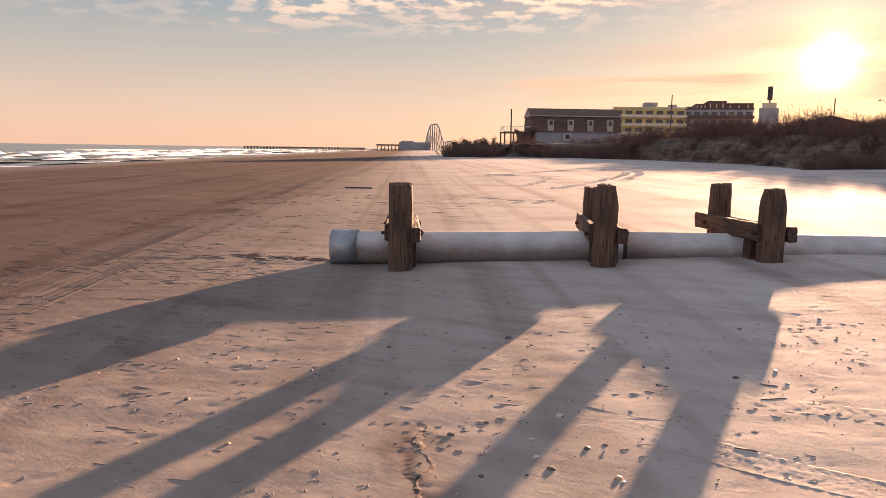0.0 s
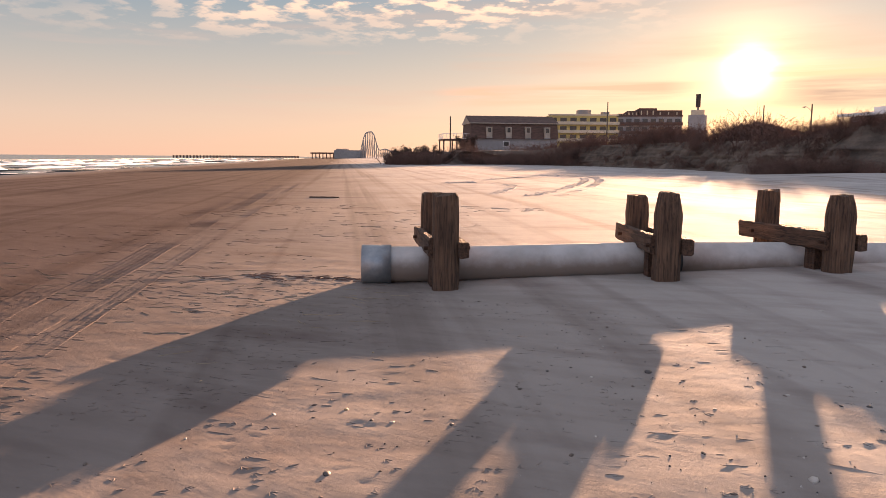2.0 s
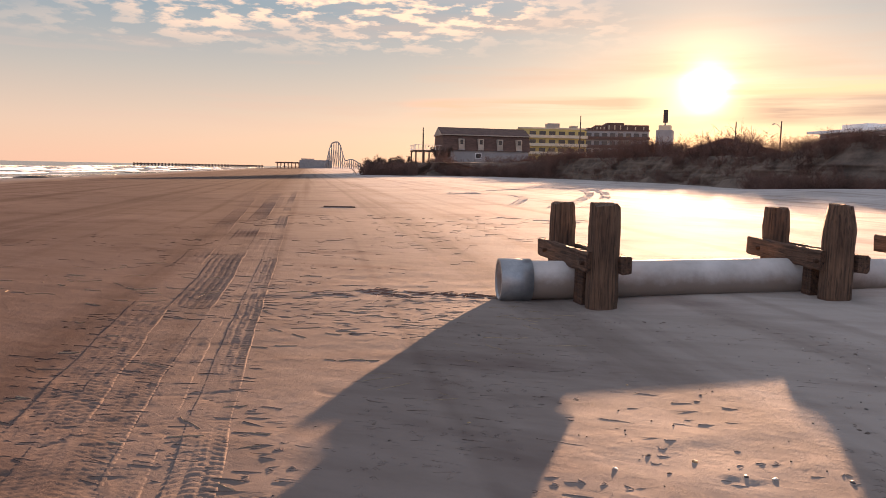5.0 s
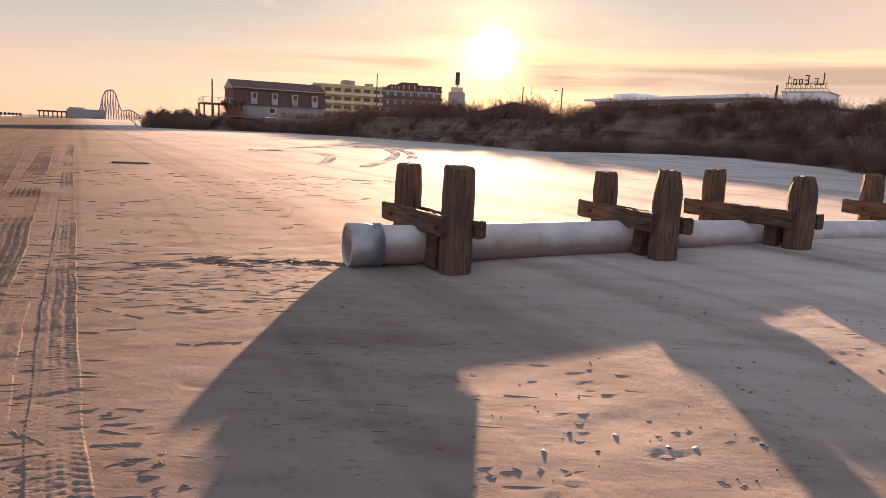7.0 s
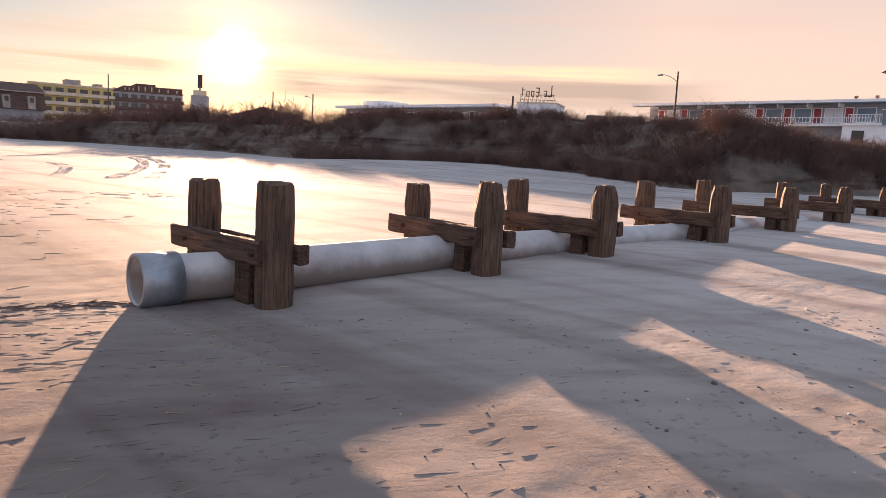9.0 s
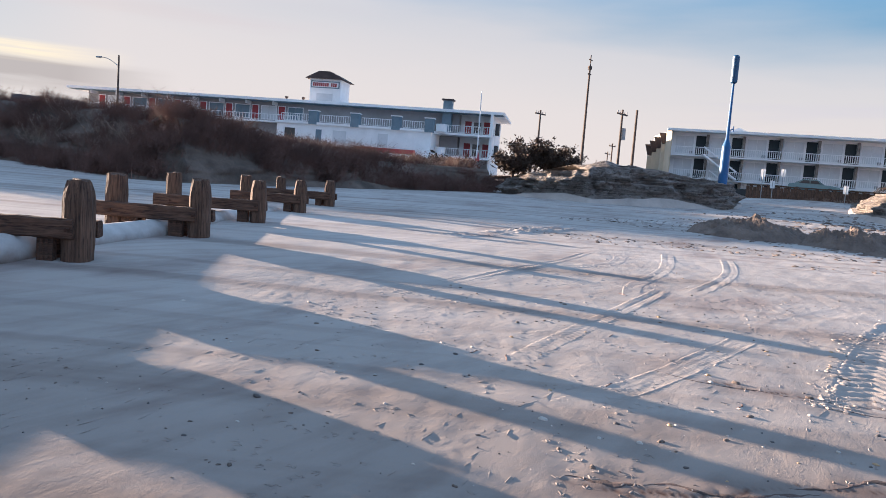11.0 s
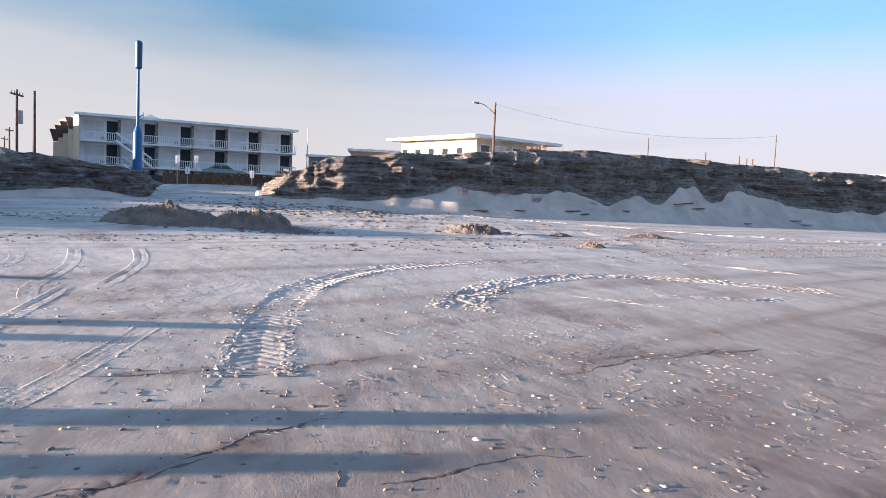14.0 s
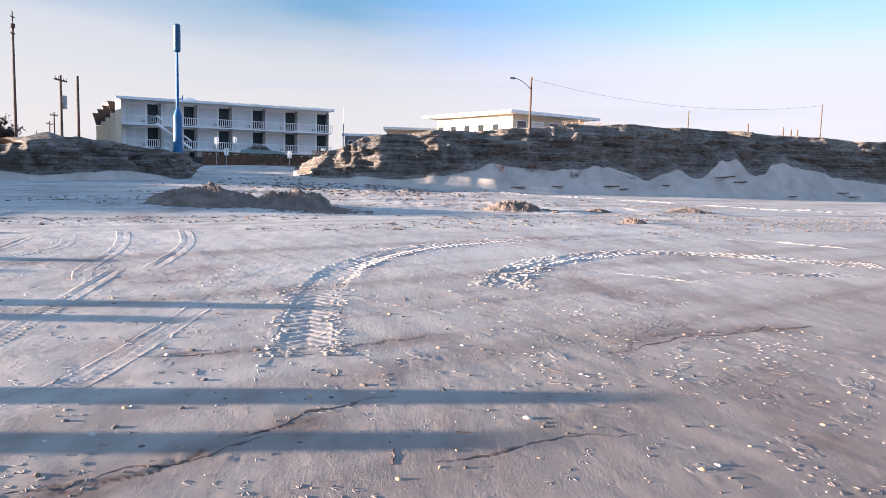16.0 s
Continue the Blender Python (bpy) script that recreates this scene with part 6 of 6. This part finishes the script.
part("trunk", rods(((0, 0, -0.4), (0, 0, 1.0), 0.16, 0.13)), POLE, palm)
for k in range(14):
    a, bm = k * 2.4, bmesh.new()
    q = [Vector((math.cos(a) * r, math.sin(a) * r, 1.0 + up)) for r, up in ((0, 0), (0.45, 0.55), (0.95, 0.6), (1.4, 0.2 - 0.05 * (k % 4)))]
    for p0, p1 in zip(q[:-1], q[1:]):
        rod(bm, p0, p1, 0.02, seg=4)
        for s in range(5):
            c = p0.lerp(p1, s / 5)
            for sd in (-1, 1):
                rod(bm, c, c + Vector((-math.sin(a) * sd * 0.28, math.cos(a) * sd * 0.28, -0.18)), 0.018, 0.003, seg=3)
    part("frond", bm, NEEDLE, palm)

# ---- heaps of churned sand ----
CLOD = plain("damp_clods", (0.19, 0.145, 0.12), 0.95, var=0.2, scale=4, relief=0.5)


def heap(x, y, w, l, h, seed, label):
    u = np.linspace(-1, 1, 84)
    U, V = np.meshgrid(u, u)
    R = np.sqrt(U ** 2 + V ** 2)
    base = beach_height(x + U * w, y + V * l)
    rise = np.clip(1 - (R * (1 + 0.35 * fbm(U + seed, V, 0.9, 2))) ** 2.6, 0, 1) * np.clip((0.97 - np.maximum(np.abs(U), np.abs(V))) / 0.15, 0, 1)
    lump = 0.62 + 0.45 * fbm(U * 1.6 + seed * 3.7, V * 1.6, 1.0, 2) + 0.24 * fbm(U * 7 + seed, V * 7, 1.0, 3) + 0.26 * np.abs(fbm(U * 16 + seed, V * 16, 1.0, 3))
    o = grid_mesh("mound", U * w, V * l, base - sand_at(x, y) + h * rise * np.maximum(lump, 0.05) - 0.06 - 0.1 * np.clip(R - 0.9, 0, 1), CLOD, smooth=False)
    o.location = (x, y, sand_at(x, y))
    return tagged(o, label, "sand mound", "mounds of churned sand")


heap(18.2, 8.2, 1.6, 2.0, 0.85, 1, "lumpy brown mound of dug sand on the beach")
heap(18.0, 5.6, 1.2, 1.3, 0.66, 2, "lumpy brown mound of dug sand on the beach")
heap(16.6, 4.3, 0.7, 0.7, 0.22, 5, "low crumbled mound of brown sand")
heap(20.2, -1.4, 0.9, 1.1, 0.5, 3, "low crumbled mound of brown sand")
heap(15.3, -4.1, 0.35, 0.4, 0.3, 4, "small clod mound of brown sand")
heap(24, -9.0, 0.8, 1.3, 0.3, 6, "low crumbled mound of brown sand")
heap(21.0, -4.6, 0.5, 0.6, 0.22, 7, "small clod mound of brown sand")
heap(43.5, 22.0, 1.6, 1.4, 0.9, 8, "slumped block of dark sand at the dune foot")

# fallen boards, roots and posts on the southern scarp
debris = np.random.RandomState(8)
for az, d, ln, tilt in ((105.6, 61.6, 1.6, 2), (106.5, 62, 0.9, 2), (113.6, 68.9, 2.4, 5), (114.6, 69.5, 1.3, 4), (109.5, 64.8, 0.7, 2), (118, 71.5, 1.0, 2), (121.0, 75.5, 1.6, 2), (121.8, 76, 1.2, 3), (98.5, 57.6, 1.2, 2), (101.5, 59, 1.0, 2)):
    p = at(az, d)
    o = mesh_object("driftwood_board", boxes((-ln / 2, ln / 2, -0.1, 0.1, -0.035, 0.035), bevel=0.01), WOOD)
    o.matrix_world = Matrix.Translation((p.x, p.y, land(p.x, p.y) + 0.05 + 0.4 * ln * math.sin(radians(tilt)))) @ Matrix.Rotation(debris.uniform(0.9, 2.2), 4, "Z") @ Matrix.Rotation(radians(tilt), 4, "Y")
    tagged(o, "weathered grey board stranded on the slope", "board", "boards on the slope")
for az, d, h in ((114.9, 76, 1.0), (117.2, 79, 0.8), (117.7, 79.3, 0.7), (118.1, 79.6, 0.75)):
    p = at(az, d)
    o = mesh_object("fence_post", rods(((0, 0, -0.5), (0.03, 0, h), 0.07, 0.06)), WOOD)
    o.location = (p.x, p.y, land(p.x, p.y))
    tagged(o, "short weathered fence post on the dune top", "post", "posts on the dune top")

# ---- wrack line, reeds, sticks and shells on the sand ----
litter = np.random.RandomState(17)


def stick(name, pts, r, mat, label, category, group=""):
    bm = bmesh.new()
    for a, b in zip(pts[:-1], pts[1:]):
        rod(bm, a, b, r, r * 0.8, seg=5)
    return tagged(mesh_object(name, bm, mat), label, category, group)


def litter_stick(x, y, ln, r, mat, label, group, ang=None, name="reed_stem"):
    a = litter.uniform(0, 3.14) if ang is None else ang
    pts = []
    for q in range(5):
        f = q / 4 - 0.5
        px, py = x + math.cos(a) * ln * f + litter.normal(0, 0.03 * ln), y + math.sin(a) * ln * f + litter.normal(0, 0.03 * ln)
        pts.append((px, py, sand_at(px, py) + r * 0.1))
    return stick(name, pts, r, mat, label, "reed", group)


def weed(bm, x, y, w, count):
    """A clump of dead weed and reed pieces, lying on the sand."""
    for _ in range(count):
        px, py, a, ln = x + litter.normal(0, w * 0.4), y + litter.normal(0, w * 0.14), litter.normal(0.3, 0.5), litter.uniform(0.06, 0.22)
        z = sand_at(px, py)
        rod(bm, (px, py, z + 0.002), (px + math.cos(a) * ln, py + math.sin(a) * ln, z + litter.uniform(0.0, 0.007)), 0.004, 0.003, seg=3)


bm = bmesh.new()
for k in range(13):
    f = k / 12
    weed(bm, -7.6 + 1.7 * f + litter.normal(0, 0.15), 7.75 + 0.45 * f + litter.normal(0, 0.12), 0.3, 9)
tagged(mesh_object("weed", bm, TWIG), "line of dark dead weed on the sand by the pipe", "seaweed", kind="stuff")
for k in range(120):
    f = litter.rand()
    litter_stick(-12 + 7.5 * f + litter.normal(0, 0.3), 7.4 - 0.5 * f + litter.normal(0, 0.9), litter.uniform(0.08, 0.3), litter.uniform(0.003, 0.005), STRAW, "dry straw-coloured reed stem on the sand", "reeds on the sand", litter.normal(0.3, 0.5))
for k in range(46):
    litter_stick(litter.uniform(-8.5, -4.6), litter.uniform(3.0, 7.0), litter.uniform(0.08, 0.28), litter.uniform(0.002, 0.0045), STRAW, "dry straw-coloured reed stem on the sand", "reeds on the sand", litter.normal(0.35, 0.4))
for k in range(16):
    litter_stick(litter.uniform(-3, 4), litter.uniform(-1, 6), litter.uniform(0.08, 0.2), 0.005, TWIG, "thin dark twig on the sand", "twigs on the sand", name="twig")
log = litter_stick(-17.1, 22.8, 1.3, 0.045, WOOD, "dark half-buried driftwood log", "", 0.1, name="driftwood_log")
tagged(log, category="log")


def shell_mesh(seed):
    rnd = np.random.RandomState(seed)
    bm = bmesh.new()
    bmesh.ops.create_icosphere(bm, subdivisions=2, radius=1.0)
    for v in bm.verts:
        v.co = Vector((v.co.x * 1.25, v.co.y * 0.9, v.co.z * 0.55)) * (1 + 0.12 * math.sin(5 * v.co.x + seed) + 0.06 * rnd.rand())
    me = bpy.data.meshes.new("shell")
    bm.to_mesh(me)
    bm.free()
    me.polygons.foreach_set("use_smooth", [True] * len(me.polygons))
    return me


SHELLS = []
for k, (mm, lab) in enumerate(((SHELL, "small bleached white shell half sunk in sand"), (SHELL, "small bleached white shell half sunk in sand"), (SHELL_TAN, "small tan pebble half sunk in sand"), (SHELL_DARK, "small dark pebble half sunk in sand"), (CLOD, "small brown pebble half sunk in sand"))):
    me = shell_mesh(k)
    me.materials.append(mm)
    SHELLS.append((me, lab))
placed = 0
while placed < 270:
    x, y = litter.normal(0.6, 2.4), litter.normal(2.0, 2.6)
    if not (-6 < x < 8 and -3.2 < y < 8) or vnoise(x, y, 0.8) < litter.uniform(-0.45, 0.25) or (abs(x + 4.5) < 0.5 and abs(y - 2) < 0.5):
        continue
    me, lab = SHELLS[litter.choice(5, p=(0.16, 0.14, 0.2, 0.24, 0.26))]
    o = new("shell" if "shell" in lab else "pebble", me)
    sz = litter.uniform(0.008, 0.021) * (1.4 if litter.rand() < 0.08 else 1)
    o.matrix_world = Matrix.Translation((x, y, sand_at(x, y) + 0.02 * sz)) @ Matrix.Rotation(litter.uniform(0, 6.28), 4, "Z") @ Matrix.Rotation(litter.normal(0, 0.3), 4, "X") @ Matrix.Diagonal((sz, sz, sz, 1))
    tagged(o, lab, "shell" if "shell" in lab else "pebble", "shells and pebbles on the sand")
    placed += 1
# finer shell grit, too small to count
bm = bmesh.new()
for _ in range(900):
    x, y = litter.uniform(-3, 8), litter.uniform(-3.3, 7.5)
    if vnoise(x, y, 1.3) < -0.05:
        continue
    s = litter.uniform(0.003, 0.008)
    bmesh.ops.create_cone(bm, cap_ends=True, segments=5, radius1=s, radius2=s * 0.3, depth=s, matrix=Matrix.Translation((x, y, sand_at(x, y) + s * 0.3)))
dark_grit = bmesh.new()
for _ in range(1300):
    x, y = litter.uniform(-5, 7), litter.uniform(-3.3, 7.5)
    if vnoise(x, y, 0.9) < -0.02:
        continue
    s = litter.uniform(0.003, 0.009)
    bmesh.ops.create_cone(dark_grit, cap_ends=True, segments=5, radius1=s, radius2=s * 0.3, depth=s, matrix=Matrix.Translation((x, y, sand_at(x, y) + s * 0.25)))
tagged(mesh_object("dark_grit", dark_grit, SHELL_DARK), "scattered dark crumbs of shell and weed", "shell grit", kind="stuff")
tagged(mesh_object("shell_grit", bm, SHELL), "scattered crumbs of broken white shell", "shell grit", kind="stuff")

# crumbs of sand thrown up along the wheel tracks, and churned lumps farther up the beach
LUMP = bmesh.new()
bmesh.ops.create_icosphere(LUMP, subdivisions=1, radius=1.0)
lump_co = np.array([v.co[:] for v in LUMP.verts])
lump_ix = np.array([[v.index for v in f.verts] for f in LUMP.faces])
LUMP.free()


def crumbs(name, places, label, mat):
    co, ix = [], []
    for k, (x, y, s) in enumerate(places):
        q = lump_co * litter.uniform(0.6, 1.2, (len(lump_co), 1)) * (s * litter.uniform(0.8, 1.5), s * litter.uniform(0.8, 1.7), s * 0.45)
        co.append(q + (x, y, sand_at(x, y) + 0.05 * s))
        ix.append(lump_ix + k * len(lump_co))
    me = bpy.data.meshes.new(name)
    me.from_pydata(np.concatenate(co).tolist(), [], np.concatenate(ix).tolist())
    me.materials.append(mat)
    return tagged(new(name, me), label, "sand", kind="stuff")


places = []
for n_track, (pts, width, depth, lug) in enumerate(TRACKS[:2]):
    line = smooth_line(pts)
    for _ in range(1500):
        k = litter.randint(len(line) - 1)
        f = litter.rand()
        p = line[k] * (1 - f) + line[k + 1] * f
        t = line[k + 1] - line[k]
        t = np.array([-t[1], t[0]]) / (np.hypot(*t) + 1e-9)
        p = p + t * (litter.choice((-1, 1)) * width / 2 * litter.normal(0.9, 0.3))
        places.append((p[0], p[1], abs(litter.normal(0, 0.011)) + 0.004))
crumbs("track_crumbs", places, "crumbs of sand along the wheel tracks", SAND)
places = []
while len(places) < 5200:
    x, y = litter.uniform(10, 34), litter.uniform(-24, 14)
    band = vnoise(CN * x + SN * y, 0.12 * (-SN * x + CN * y), 1.6)
    if band + 0.4 * vnoise(x, y, 3.0) > 0.1:
        places.append((x, y, abs(litter.normal(0, 0.022)) + 0.01))
for _ in range(1500):
    places.append((litter.normal(44, 8), litter.normal(5.5, 4), abs(litter.normal(0, 0.06)) + 0.03))
for hx, hy, hr in ((18.2, 8.2, 1.7), (18.0, 5.6, 1.3), (20.2, -1.4, 1.0), (16.6, 4.3, 0.8)):
    for _ in range(220):
        places.append((hx + litter.normal(0, 0.6) * hr, hy + litter.normal(0, 0.8) * hr, abs(litter.normal(0, 0.035)) + 0.012))
crumbs("churned_lumps", places, "small brown clods scattered along the upper beach", CLOD)


# bird tracks in short walks: three toes each, a pressed groove between pushed-up rims
def long_lumps(name, items, label, category, mat):
    """Small ridges of sand: place, bearing, half length, half width and height."""
    co, ix = [], []
    for k, (x, y, a, ln, wd, h) in enumerate(items):
        c, s = math.cos(a), math.sin(a)
        q = lump_co * litter.uniform(0.7, 1.25, (len(lump_co), 1)) * (ln, wd, h)
        co.append(np.stack([x + q[:, 0] * c - q[:, 1] * s, y + q[:, 0] * s + q[:, 1] * c, sand_at(x, y) + q[:, 2]], -1))
        ix.append(lump_ix + k * len(lump_co))
    me = bpy.data.meshes.new(name)
    me.from_pydata(np.concatenate(co).tolist(), [], np.concatenate(ix).tolist())
    me.materials.append(mat)
    return tagged(new(name, me), label, category, kind="stuff")


toes = []
for _ in range(380):
    x, y, a = litter.uniform(-5.5, 5), litter.uniform(-2, 7.6), litter.uniform(0, 6.28)
    if vnoise(x, y, 1.6) < -0.15:
        continue
    for step_k in range(litter.randint(2, 7)):
        a += litter.normal(0, 0.35)
        x, y = x + 0.11 * math.cos(a) + litter.normal(0, 0.02), y + 0.11 * math.sin(a) + litter.normal(0, 0.02)
        for toe in (-0.65, 0.0, 0.65):
            ln = litter.uniform(0.016, 0.03)
            toes.append((x + ln * math.cos(a + toe), y + ln * math.sin(a + toe), a + toe, ln, litter.uniform(0.004, 0.007), litter.uniform(0.002, 0.005)))
long_lumps("bird_tracks", toes, "small three-toed bird tracks pressed into the sand", "bird tracks", SAND)
# low wind ridges that lie across the wheel lines by the wrack, fewer before the pipe
ridges = []
for count, x0, x1, y0, y1 in ((1300, -9.0, -4.2, 2.8, 8.2), (420, -4.5, 2.0, 2.5, 7.4), (700, -16.0, -7.0, 8.0, 20.0)):
    for _ in range(count):
        x, y = litter.uniform(x0, x1), litter.uniform(y0, y1)
        if vnoise(x + 31, y, 1.1) < -0.08:
            continue
        far = 1.0 + max(0.0, y - 8) * 0.12
        ridges.append((x, y, litter.normal(0.22, 0.16), abs(litter.normal(0, 0.06)) * far + 0.015, litter.uniform(0.003, 0.006) * far, litter.uniform(0.0015, 0.004) * far))
long_lumps("wind_ridges", ridges, "low wind-cut ridges of damp sand", "sand", SAND)
# clods of sand kicked up round the shells
clods = []
for _ in range(2600):
    x, y = litter.uniform(-5, 7.5), litter.uniform(-3.3, 7.4)
    if vnoise(x + 11, y + 5, 0.7) < 0.1:
        continue
    s_ = abs(litter.normal(0, 0.0045)) + 0.0035
    clods.append((x, y, litter.uniform(0, 3.14), s_ * 1.6, s_, s_ * 0.7))
long_lumps("sand_clods", clods, "small dark clods of damp sand", "sand", CLOD)


# shoe prints: a pressed sole with cross bars and a crumbled rim
def shoe_print(x, y, a, seed):
    u, v = np.meshgrid(np.linspace(-1, 1, 40), np.linspace(-1, 1, 20))
    c, s = math.cos(a), math.sin(a)
    L, B = u * 0.17, v * 0.068
    X, Y = x + L * c - B * s, y + L * s + B * c
    waist = 0.042 + 0.012 * np.cos(u * 4.2 + 0.5)
    out = np.maximum(np.abs(L) / 0.15, np.abs(B) / waist)
    sole = np.clip((1.0 - out) / 0.12, 0, 1)
    rim = np.exp(-((out - 1.08) / 0.14) ** 2)
    rough = fbm(X + seed, Y, 0.03, 3)
    edge = np.clip((1 - np.maximum(np.abs(u), np.abs(v))) / 0.12, 0, 1)
    Z = sand_grid(X, Y) - 0.003 + edge * (0.0032 + 0.002 * sole * ((L / 0.024) % 1 > 0.45) + 0.0035 * rim * (0.5 + 1.5 * rough) + 0.002 * rough) - (edge < 0.01) * 0.006
    return tagged(grid_mesh("shoe_print", X, Y, Z, SAND), "ridged shoe print pressed into the sand", "shoe print", "shoe prints on the sand", kind="structure")


for k in range(30):
    x, y = litter.uniform(-1.6, 3.6), litter.uniform(-2.6, 2.0)
    shoe_print(x, y, litter.choice([0.3, 2.0]) + litter.normal(0, 0.35), k)
